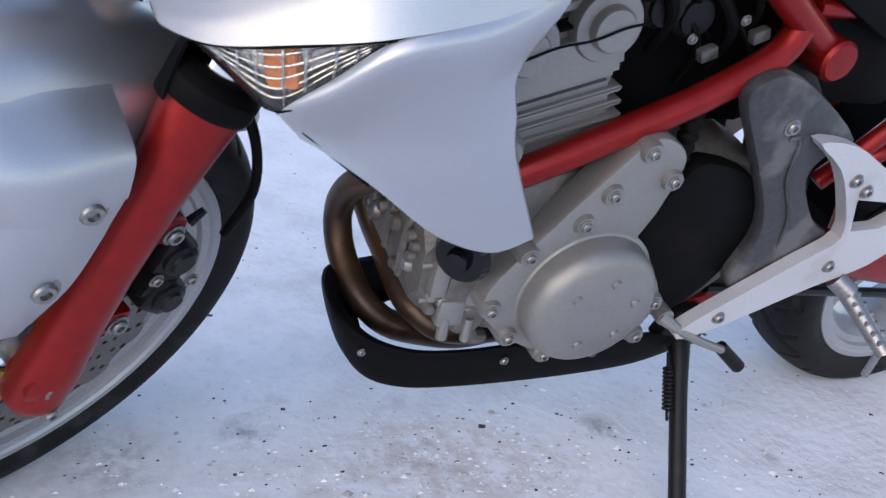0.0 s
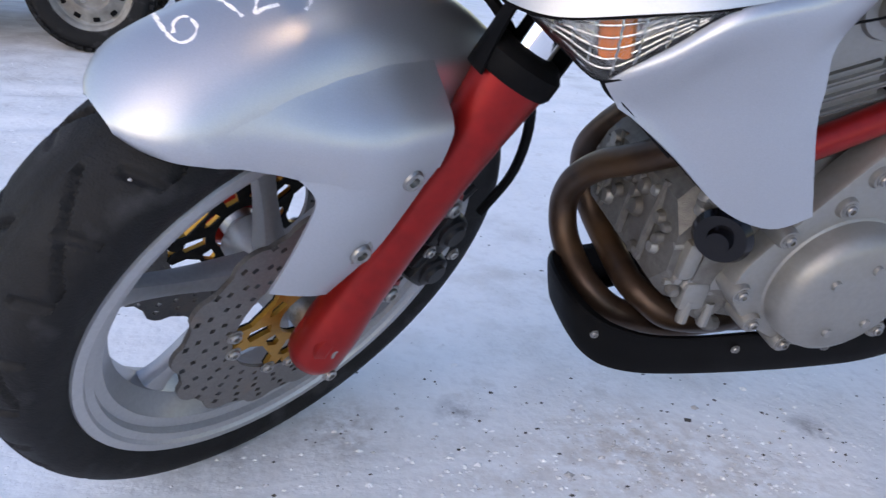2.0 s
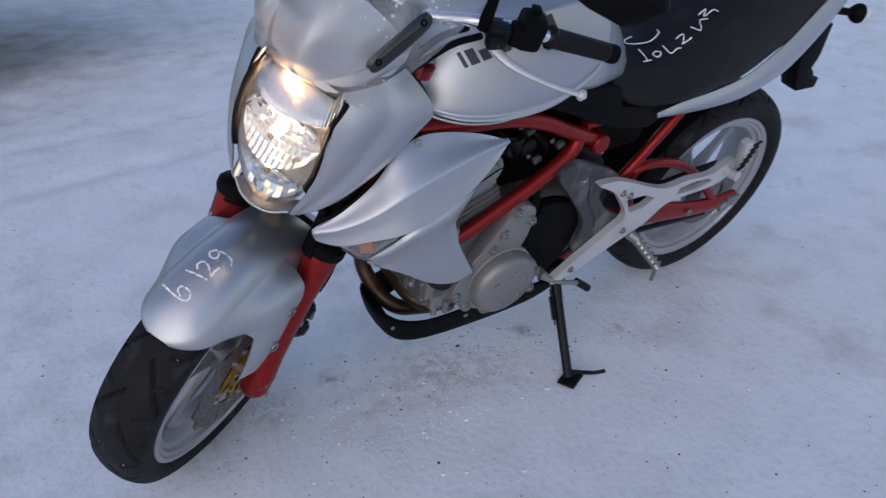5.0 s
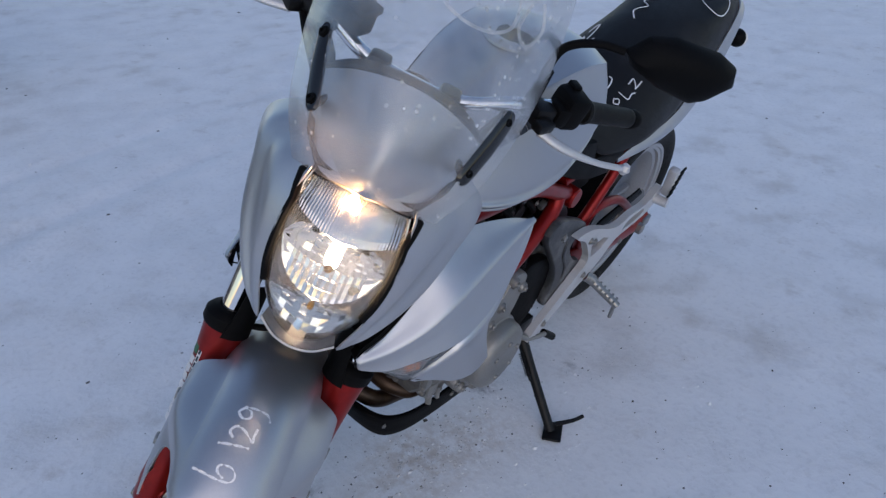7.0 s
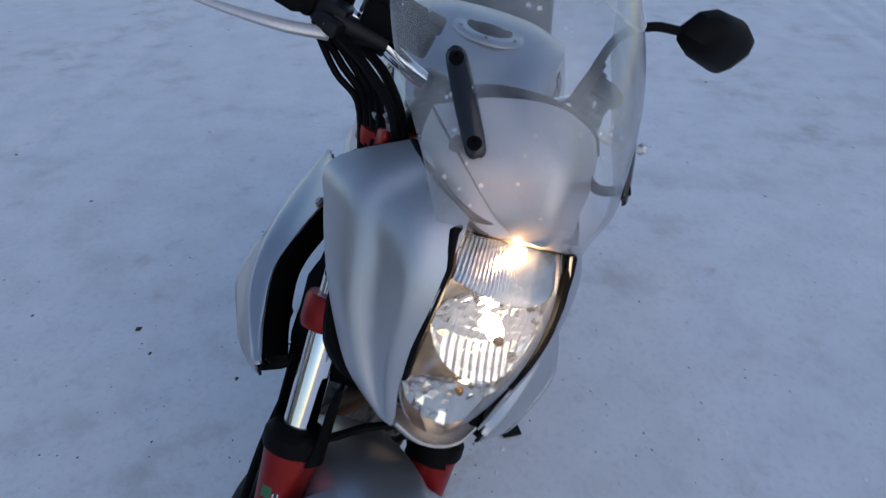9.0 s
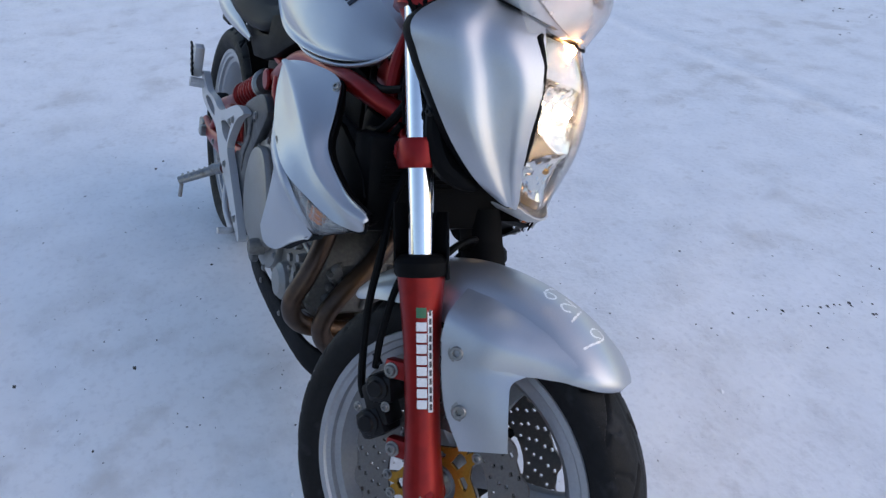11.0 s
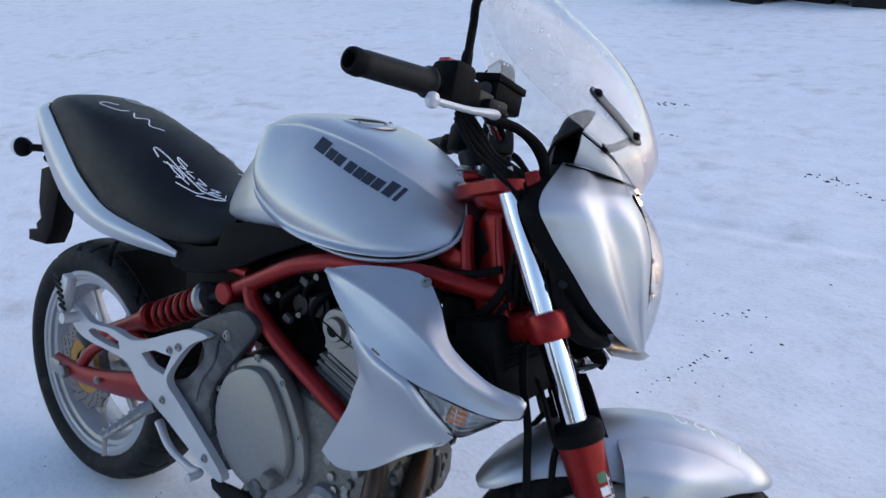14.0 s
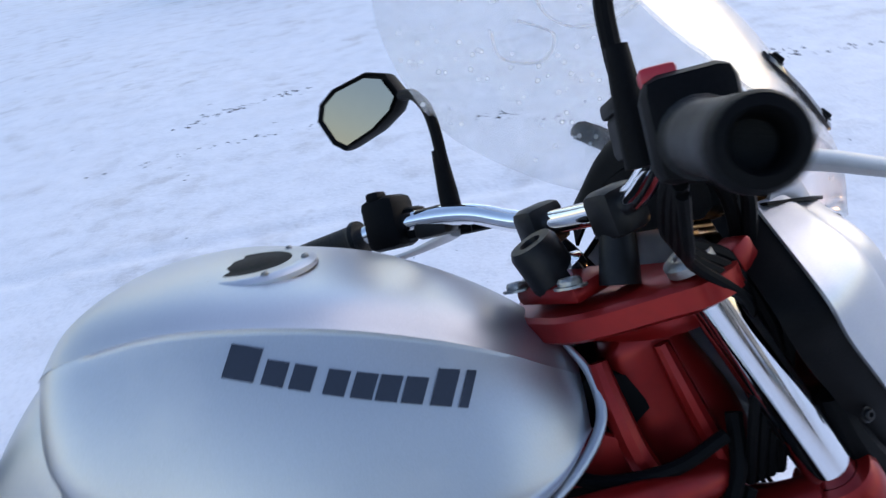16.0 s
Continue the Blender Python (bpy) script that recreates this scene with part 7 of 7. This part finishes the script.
# belly pan: a band round the pipes, open above and below
PAN = [(-0.155, 0.124, 0.245, 0.222), (-0.07, 0.133, 0.262, 0.208), (0.02, 0.130, 0.262, 0.198), (0.11, 0.121, 0.254, 0.188), (0.19, 0.110, 0.240, 0.180), (0.25, 0.098, 0.235, 0.175), (0.298, 0.082, 0.241, 0.176), (0.325, 0.062, 0.250, 0.182), (0.338, 0.034, 0.256, 0.188)]
rows = []
for x, w, zt, zb in PAN + [(0.341, 0.0, 0.257, 0.190)] + [(x, -w, zt, zb) for x, w, zt, zb in reversed(PAN)]:
    f = max(0.0, (x - 0.22) / 0.12)
    k = math.copysign(1.0, w) if w else 0.0
    back = 0.045 * min(f, 1.0)
    rows.append([(x - 0.3 * back, w - k * 0.008, zt + 0.001), (x, w, zt), (x - 0.1 * back, w * 0.99, zt * 0.6 + zb * 0.4), (x - 0.5 * back, w * 0.93, zb - 0.006), (x - 1.3 * back, w * 0.74, zb - 0.010)])
pan = part("belly_pan", skin(rows, 0.004, 4, 3), BLACK, bike, "matt black open belly pan under the engine")
for s in (1, -1):
    for x, w, z in ((0.137, 0.120, 0.232), (0.015, 0.131, 0.240), (0.310, 0.076, 0.226)):
        bolt(pan, (x, s * w, z), (0, s, 0), 0.0045)

# footrest brackets, covers, pegs, stand
for s in (1, -1):
    br = [(-0.126, 0.578), (-0.185, 0.575), (-0.250, 0.548), (-0.320, 0.515), (-0.380, 0.496), (-0.450, 0.500), (-0.535, 0.492), (-0.600, 0.520), (-0.625, 0.500), (-0.600, 0.462), (-0.550, 0.446), (-0.460, 0.446), (-0.390, 0.440), (-0.335, 0.396), (-0.250, 0.362), (-0.150, 0.316), (-0.080, 0.292), (-0.068, 0.308), (-0.130, 0.356), (-0.210, 0.412), (-0.252, 0.445), (-0.225, 0.495), (-0.180, 0.545)]
    hole = [(-0.262, 0.455), (-0.238, 0.503), (-0.300, 0.498), (-0.340, 0.478), (-0.310, 0.458)]
    bracket = part("footrest_bracket", plate(br, s * 0.152, s * 0.170, smooth=3, holes=[hole, [(-0.420, 0.462), (-0.425, 0.480), (-0.470, 0.486), (-0.530, 0.480), (-0.545, 0.468), (-0.520, 0.460), (-0.460, 0.458)]]), ALU_PAINT, bike, "painted aluminium footrest bracket")
    for x, z in ((-0.215, 0.530), (-0.262, 0.400), (-0.120, 0.325), (-0.243, 0.515)):
        bolt(bracket, (x, s * 0.170, z), (0, s, 0), 0.007)
    covr = [(-0.018, 0.612), (-0.030, 0.636), (-0.066, 0.644), (-0.130, 0.618), (-0.205, 0.572), (-0.180, 0.555), (-0.165, 0.520), (-0.215, 0.460), (-0.262, 0.430), (-0.222, 0.390), (-0.150, 0.350), (-0.128, 0.380), (-0.140, 0.430), (-0.120, 0.480), (-0.070, 0.545)]
    fc = part("frame_cover", plate(covr, s * 0.128, s * 0.150, 0.006, 3), GREY_PLASTIC, bike, "scuffed dark grey frame cover")
    bolt(fc, (-0.095, s * 0.150, 0.586), (0, s, 0), 0.0075)
    part("cover_ridge", tube([(-0.100, s * 0.150, 0.572), (-0.118, s * 0.151, 0.570), (-0.130, s * 0.151, 0.520), (-0.165, s * 0.151, 0.470), (-0.180, s * 0.150, 0.420)], 0.0035, 6, 5), GREY_PLASTIC, fc)
    peg = part("rider_footpeg", join_bm(tube([(-0.300, s * 0.165, 0.372), (-0.315, s * 0.185, 0.362)], 0.014, 12, 1), tube([(-0.312, s * 0.180, 0.362), (-0.330, s * 0.262, 0.322)], [0.012, 0.010], 12, 1)), BOLT, bracket, "bare metal rider footpeg")
    for k in range(6):
        f = k / 5
        part("peg_tooth", box((-0.315 - 0.015 * f, s * (0.190 + 0.062 * f), 0.364 - 0.030 * f), (0.024, 0.006, 0.007), 0.0015, (0, 0, 0)), BOLT, peg)
    part("peg_feeler", tube([(-0.328, s * 0.255, 0.320), (-0.329, s * 0.257, 0.280)], 0.005, 8, 1), BOLT, peg)
    pp = part("passenger_footpeg", join_bm(tube([(-0.590, s * 0.165, 0.488), (-0.592, s * 0.205, 0.492)], 0.013, 12, 1), box((-0.606, s * 0.185, 0.545), (0.026, 0.026, 0.092), 0.006, (0, 16, 0))), ALU_PAINT, bracket, "folded passenger footpeg")
    for k in range(6):
        part("peg_tooth", box((-0.598 - 0.0045 * k, s * 0.200, 0.515 + 0.0135 * k), (0.0275, 0.006, 0.007), 0.002, (0, 16, 0)), GRIP, pp)
shift = part("shift_lever", join_bm(tube([(-0.045, 0.150, 0.318), (-0.070, 0.165, 0.305), (-0.110, 0.170, 0.285), (-0.165, 0.172, 0.262)], [0.010, 0.0065, 0.006, 0.006], 10, 5), tube([(-0.050, 0.12, 0.318), (-0.050, 0.156, 0.318)], 0.012, 12, 1)), CAST, bike, "bare metal gear shift lever")
part("shift_peg", tube([(-0.158, 0.168, 0.266), (-0.196, 0.180, 0.236)], [0.0095, 0.010], 12, 1), GRIP, shift, "black rubber shift peg")
part("brake_pedal", tube([(-0.300, -0.150, 0.330), (-0.24, -0.165, 0.300), (-0.17, -0.168, 0.285), (-0.13, -0.172, 0.290), (-0.125, -0.205, 0.292)], [0.010, 0.008, 0.007, 0.008, 0.008], 10, 5), ALU_PAINT, bike, "bare metal rear brake pedal")
unlean = Matrix.Rotation(LEAN, 4, "X")
foot = unlean @ Vector((-0.078, 0.315, 0.012))
top = Vector((-0.130, 0.128, 0.240))
stand = part("side_stand", tube([top, top.lerp(foot, 0.3), top.lerp(foot, 0.95), foot], [0.015, 0.012, 0.0115, 0.011], 14, 3), DARK_METAL, bike, "black side stand pressed into the snow")
fm = unlean.to_3x3()
sole = box((0, 0, 0), (0.062, 0.046, 0.008), 0.003)
bmesh.ops.transform(sole, matrix=unlean @ Matrix.Translation((-0.082, 0.320, 0.006)) @ pose(0, 0, 0, 0, 0, 25), verts=sole.verts)
part("stand_foot", sole, DARK_METAL, stand)
part("stand_tang", tube([unlean @ Vector((-0.090, 0.315, 0.020)), unlean @ Vector((-0.135, 0.345, 0.018)), unlean @ Vector((-0.160, 0.360, 0.024))], [0.006, 0.005, 0.005], 8, 3), DARK_METAL, stand)
part("stand_bracket", plate([(-0.10, 0.30), (-0.16, 0.29), (-0.165, 0.235), (-0.12, 0.222), (-0.085, 0.25)], 0.105, 0.130, 0.004), DARK_METAL, bike, "black stand bracket")
sp0, sp1 = Vector((-0.105, 0.140, 0.235)), top.lerp(foot, 0.42) + Vector((0.022, 0.004, 0))
ax = (sp1 - sp0).normalized()
u1 = ax.orthogonal().normalized()
u2 = ax.cross(u1)
part("stand_spring", tube([sp0.lerp(sp1, k / 120) + (u1 * math.cos(k * 0.9) + u2 * math.sin(k * 0.9)) * 0.006 for k in range(25, 105)], 0.0018, 6, 1, smooth=False), DARK_METAL, stand)
part("spring_hook", tube([sp0, sp0.lerp(sp1, 0.2), sp0.lerp(sp1, 0.88), sp1, sp1 + (top - sp1) * 0.05], 0.0022, 6, 2), DARK_METAL, stand)

# ---- ground ----
def snow_height(x, y):
    """Wheel ruts and small lumps in the packed snow."""
    h = 0.010 * noise.noise((x * 0.9, y * 0.9, 3.1)) + 0.005 * noise.noise((x * 4.0, y * 4.0, 7.7)) + 0.0016 * noise.noise((x * 14, y * 14, 1.7))
    for k, (off, dep) in enumerate(((-0.55, 0.004), (-0.70, 0.004), (-1.75, 0.010), (-2.1, 0.009), (2.6, 0.008), (3.0, 0.008))):
        d = y - off - 0.12 * math.sin(x * 0.5 + k) - 0.10 * x
        h -= dep * math.exp(-(d / 0.055) ** 2)
        h += dep * 0.5 * math.exp(-((abs(d) - 0.10) / 0.05) ** 2)
    far = max(0.0, math.hypot(x, y + 3.0) - 3.0)
    h += 0.05 * min(far / 8, 1.0) * noise.noise((x * 0.5, y * 0.5, 9.0))
    flat = min(1.0, max(0.0, (math.hypot(x, y) - 0.2) / 0.5))
    return h * (0.35 + 0.65 * flat) - 0.002


xs = np.concatenate([[-1500, -400, -120, -50, -25], np.linspace(-16, -2.2, 60), np.linspace(-2.0, 2.6, 185), np.linspace(2.8, 16, 60), [25, 50, 120, 400, 1500]])
ys = np.concatenate([[-1500, -400, -120, -50, -25], np.linspace(-16, -4.2, 60), np.linspace(-4.0, 2.6, 230), np.linspace(2.8, 18, 70), [25, 50, 120, 400, 1500]])
verts = [(x, y, snow_height(x, y) if abs(x) < 20 and abs(y) < 20 else 0.0) for x in xs for y in ys]
ny = len(ys)
faces = [(i * ny + j, (i + 1) * ny + j, (i + 1) * ny + j + 1, i * ny + j + 1) for i in range(len(xs) - 1) for j in range(ny - 1)]
gm = bpy.data.meshes.new("ground")
gm.from_pydata(verts, [], faces)
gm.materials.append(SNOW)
gm.polygons.foreach_set("use_smooth", [True] * len(faces))
tagged(new("ground", gm), "packed trampled snow with tyre ruts and grit", "snow", kind="structure")

# grit and ice crumbs strewn on the snow
rng = np.random.default_rng(5)


def crumbs(name, count, size, mat, label, centre, spread):
    v, f = [], []
    for k in range(count):
        x, y = rng.normal(centre[0], spread[0]), rng.normal(centre[1], spread[1])
        r = size * rng.uniform(0.4, 1.6) * (1.6 if rng.random() < 0.05 else 1.0)
        z = snow_height(x, y)
        n = len(v)
        rot = rng.uniform(0, 6.3)
        st = rng.uniform(0.5, 1.0)
        for a in (0, 1.57, 3.14, 4.71):
            v.append((x + r * math.cos(a + rot), y + r * st * math.sin(a + rot), z + r * 0.1 * rng.uniform(-1, 1)))
        v.append((x, y, z + r * 0.4))
        f += [(n, n + 1, n + 4), (n + 1, n + 2, n + 4), (n + 2, n + 3, n + 4), (n + 3, n, n + 4)]
    me = bpy.data.meshes.new(name)
    me.from_pydata(v, [], f)
    me.materials.append(mat)
    tagged(new(name, me), label, "grit" if mat is DIRT else "snow crumbs", kind="stuff")


crumbs("grit", 420, 0.0026, DIRT, "dark grit strewn on the snow", (0.2, 0.1), (0.8, 0.7))
crumbs("grit", 500, 0.006, DIRT, "dark grit further off on the snow", (0.5, 0.0), (5.0, 5.0))
 
def trail(name, ends, count, size, width, label, mat=DIRT):
    """A broken line of dark grit and scraped snow."""
    v, f = [], []
    for (x0, y0), (x1, y1) in ends:
        for k in range(count):
            t = rng.random()
            t = t + 0.05 * math.sin(9 * t)
            x = x0 + (x1 - x0) * t + rng.normal(0, width)
            y = y0 + (y1 - y0) * t + rng.normal(0, width) + 0.06 * math.sin(5 * t + x0)
            r = size * rng.uniform(0.4, 1.8)
            z = snow_height(x, y)
            n = len(v)
            rot, st = rng.uniform(0, 6.3), rng.uniform(0.3, 0.9)
            for a in (0, 1.57, 3.14, 4.71):
                v.append((x + r * math.cos(a + rot), y + r * st * math.sin(a + rot), z - (0.001 if mat is DIRT else -0.0002)))
            v.append((x, y, z + r * (0.45 if mat is DIRT else 0.06) + 0.0006))
            f += [(n, n + 1, n + 4), (n + 1, n + 2, n + 4), (n + 2, n + 3, n + 4), (n + 3, n, n + 4)]
    me = bpy.data.meshes.new(name)
    me.from_pydata(v, [], f)
    me.materials.append(mat)
    tagged(new(name, me), label, "grit" if mat is DIRT else "ice", kind="stuff")


trail("grit_trail", [((-1.64, 4.33), (-1.29, 4.55)), ((-2.0, 3.7), (-0.6, 3.85)), ((1.07, 5.19), (1.75, 5.68)), ((-1.54, 4.38), (-0.84, 4.75)), ((0.34, 3.46), (0.66, 3.3)), ((1.8, 3.73), (2.35, 3.55))], 30, 0.0095, 0.035, "broken line of dark grit across the snow")
trail("grit_trail", [((0.30, 0.95), (0.43, 1.5)), ((0.38, 1.2), (0.53, 1.6)), ((0.31, 1.53), (0.47, 1.87))], 12, 0.006, 0.012, "faint line of dark grit on the snow")
trail("grit_patch", [((0.57, -0.06), (0.65, -0.04)), ((0.37, -0.03), (0.43, -0.01)), ((-0.13, 0.09), (-0.07, 0.11)), ((-0.34, 0.24), (-0.31, 0.26)), ((0.12, 0.14), (0.30, 0.0))], 14, 0.0024, 0.034, "smudge of dark grit pressed into the snow")
crumbs("snow_crumbs", 2600, 0.0026, SNOW, "loose crumbs of ice and snow", (0.2, 0.3), (0.9, 0.8))
crumbs("snow_crumbs", 480, 0.0036, SNOW, "chips of trodden snow by the engine", (0.20, 0.16), (0.28, 0.10))
crumbs("snow_crumbs", 160, 0.0036, GREY_ICE, "dirty chips of ice under the engine", (0.22, 0.12), (0.20, 0.06))
crumbs("grit", 40, 0.0032, DIRT, "dark grit under the engine", (0.2, 0.10), (0.30, 0.07))
crumbs("snow_crumbs", 1400, 0.006, SNOW, "loose lumps of snow", (0.6, -2.0), (3.0, 2.0))


# ---- the flatbed truck ----
def road_wheel(parent, x, y, r, w, s):
    tyre_p = []
    for k in range(15):
        a = -1.5 + 3.0 * k / 14
        tyre_p.append((r - 0.012 - 0.045 * (1 - math.cos(a)) ** 1.4 if abs(a) > 0.8 else r - 0.012, w * 0.5 * math.sin(a) / math.sin(1.5)))
    tyre_p = [(r * 0.64, -w * 0.42)] + tyre_p + [(r * 0.64, w * 0.42)]
    wheel = part("wheel", revolve(tyre_p, (x, y, r), (0, s, 0), 56), RUBBER, parent, "snow-caked tyre on a steel wheel")
    blocks = []
    for k in range(44):
        a = 2 * math.pi * k / 44
        for row, off in ((-0.36, 0.0), (-0.12, 0.5), (0.12, 0.0), (0.36, 0.5)):
            b = a + off * 2 * math.pi / 44
            m = pose(x, y, r) @ Matrix.Rotation(-b, 4, "Y") @ Matrix.Translation((r - 0.008 - (0.010 if abs(row) > 0.3 else 0), row * w, 0))
            bb = box((0, 0, 0), (0.016, w * 0.2, 0.022), 0)
            bmesh.ops.transform(bb, matrix=m, verts=bb.verts)
            blocks.append(bb)
    part("tread", join_bm(*blocks), RUBBER, wheel)["kind"] = "stuff"
    rr = r * 0.66
    y0 = w * 0.44
    part("rim", revolve([(rr * 0.99, y0), (rr, y0 - 0.004), (rr * 0.95, y0 - 0.010), (rr * 0.90, y0 - 0.018), (rr * 0.86, y0 - 0.040), (rr * 0.80, y0 - 0.046), (rr * 0.62, y0 - 0.036), (rr * 0.54, y0 - 0.022), (rr * 0.48, y0 - 0.020), (rr * 0.42, y0 - 0.034), (rr * 0.24, y0 - 0.036), (rr * 0.22, y0 - 0.026), (0, y0 - 0.024)], (x, y, r), (0, s, 0), 48), BED_PAINT, wheel, "weathered steel wheel disc")
    for k in range(10):
        a = 2 * math.pi * k / 10 + 0.2
        m = pose(x, y + s * (y0 - 0.040), r) @ Matrix.Rotation(-a, 4, "Y") @ Matrix.Translation((rr * 0.715, 0, 0))
        bb = box((0, 0, 0), (rr * 0.11, 0.010, rr * 0.16), 0.004)
        bmesh.ops.transform(bb, matrix=m, verts=bb.verts)
        part("vent_slot", bb, BLACK, wheel)
    for k in range(4):
        a = 2 * math.pi * k / 4 + 0.6
        bolt(wheel, (x + rr * 0.33 * math.cos(a), y + s * (y0 - 0.034), r + rr * 0.33 * math.sin(a)), (0, s, 0), 0.009, name="wheel_nut")
    return wheel


truck = thing("flatbed_truck", "old flatbed truck with weathered ribbed drop sides on snow", "truck", Matrix.Translation((0, 0, -0.01)))
TY = -2.92
for x in (1.352, 3.25):
    for y, s in ((TY - 0.075, 1), (TY - 1.25, -1)):
        road_wheel(truck, x, y, 0.28, 0.155, s)
deck = part("bed_floor", box((1.45, TY - 0.66, 0.60), (2.05, 1.40, 0.05), 0.006), BED_PAINT, truck)
for y in (TY, TY - 1.36):
    side = part("drop_side", box((1.28, y, 0.68), (1.66, 0.030, 0.34), 0.005), BED_PAINT, truck, "weathered ribbed drop side")
    s = 1 if y == TY else -1
    for z in (0.525, 0.565, 0.607, 0.65, 0.70):
        part("rib", box((1.28, y + s * 0.019, z), (1.64, 0.012, 0.022), 0.004), BED_PAINT, side)
    for x in (0.80, 1.75):
        part("hinge", box((x, y + s * 0.024, 0.575), (0.035, 0.022, 0.11), 0.004), RUST, side)
    part("rear_post", box((0.165, y + s * 0.002, 0.62), (0.045, 0.05, 0.36), 0.004), RUST, truck)
part("tailgate", box((0.150, TY - 0.68, 0.68), (0.03, 1.32, 0.34), 0.005), BED_PAINT, truck)
part("rear_gusset", plate([(0.16, 0.445), (0.19, 0.445), (0.46, 0.50), (0.46, 0.53), (0.16, 0.53)], TY - 0.02, TY + 0.010, 0.003), RUST, truck)
for y in (TY - 0.35, TY - 1.0):
    part("chassis_rail", box((1.9, y, 0.52), (3.4, 0.06, 0.09), 0.006), RUST, truck)
part("rear_axle", tube([(1.352, TY - 0.1, 0.28), (1.352, TY - 1.25, 0.28)], 0.035, 14, 1), RUST, truck)
part("wheel_arch", skin([[(1.352 + 0.33 * math.cos(a), y, 0.28 + 0.33 * math.sin(a)) for y in (TY - 0.18, TY - 0.08, TY + 0.005)] for a in np.linspace(0.25, 2.9, 9)], 0.004, 3, 2), RUST, truck)
part("mud_flap", box((0.995, TY - 0.09, 0.33), (0.012, 0.15, 0.24), 0.003, (0, 6, 0)), RUBBER, truck, "torn hanging mud flap")
part("flap_strip", box((0.965, TY - 0.02, 0.27), (0.028, 0.006, 0.16), 0.002, (0, 6, 0)), RUST, truck)
part("tool_box", box((1.77, TY - 0.10, 0.47), (0.09, 0.16, 0.16), 0.02), RUST, truck, "rusty box under the bed")
part("stay", tube([(1.74, TY - 0.02, 0.40), (1.62, TY - 0.05, 0.36)], 0.007, 8, 1), RUST, truck)
cab = part("cab", loft([half_ring(x, [(0, zt), (0.60, zt), (0.70, zt - 0.10), (0.72, 0.95), (0.72, 0.42), (0.6, 0.36), (0, 0.36)]) for x, zt in ((2.50, 1.78), (2.9, 1.80), (3.35, 1.74), (3.62, 1.20), (3.70, 0.9))], 2, 1), BED_PAINT, truck, "small truck cab")
cab.matrix_local = Matrix.Translation((0, TY - 0.68, 0))
part("cab_window", plate([(2.75, 1.15), (3.40, 1.12), (3.25, 1.62), (2.75, 1.64)], 0.721, 0.730, 0.004), DECAL, cab)

# ---- vehicles further off, seen only by their wheels and sills ----
def far_vehicle(at, turn, length, mat, label, category, tall):
    car = thing("parked_vehicle", label, category, pose(*at, 0, 0, turn), "vehicles parked further off")
    h = length / 2
    part("body", loft([half_ring(x, [(0, z1), (0.62, z1), (0.78, z1 - 0.25), (0.80, 0.7), (0.78, 0.34), (0.6, 0.27), (0, 0.27)]) for x, z1 in ((-h, 0.9), (-h + 0.1, tall - 0.1), (-h * 0.3, tall), (h * 0.35, tall - 0.05), (h * 0.62, 1.05), (h, 0.8))], 2, 1), mat, car)
    for x in (-h * 0.62, h * 0.62):
        for y in (-0.72, 0.72):
            part("wheel", revolve([(0.16, -0.08), (0.27, -0.085), (0.30, -0.05), (0.30, 0.05), (0.27, 0.085), (0.16, 0.08), (0.0, 0.07)], (x, y, 0.29), (0, 1 if y > 0 else -1, 0), 28), RUBBER, car)
    for s in (1, -1):
        part("side_window", plate([(-h * 0.8, 1.05), (h * 0.5, 1.05), (h * 0.3, tall - 0.28), (-h * 0.8, tall - 0.25)], s * 0.765, s * 0.79, 0.004), DECAL, car)
    return car


far_vehicle((1.95, -7.05, 0), 0, 4.0, BED_PAINT, "pale van parked behind the flatbed truck", "van", 1.75)
far_vehicle((-2.55, 12.75, -0.22), -30, 1.9, NAVY, "dark blue small vehicle standing in deep snow", "car", 1.3)
far_vehicle((-12.6, 16.3, -0.2), 0, 3.8, NAVY, "dark blue car parked at the edge of the yard", "car", 1.5)
far_vehicle((-0.75, 12.6, -0.25), -25, 1.5, NAVY, "dark small vehicle at the edge of the yard", "car", 1.2)
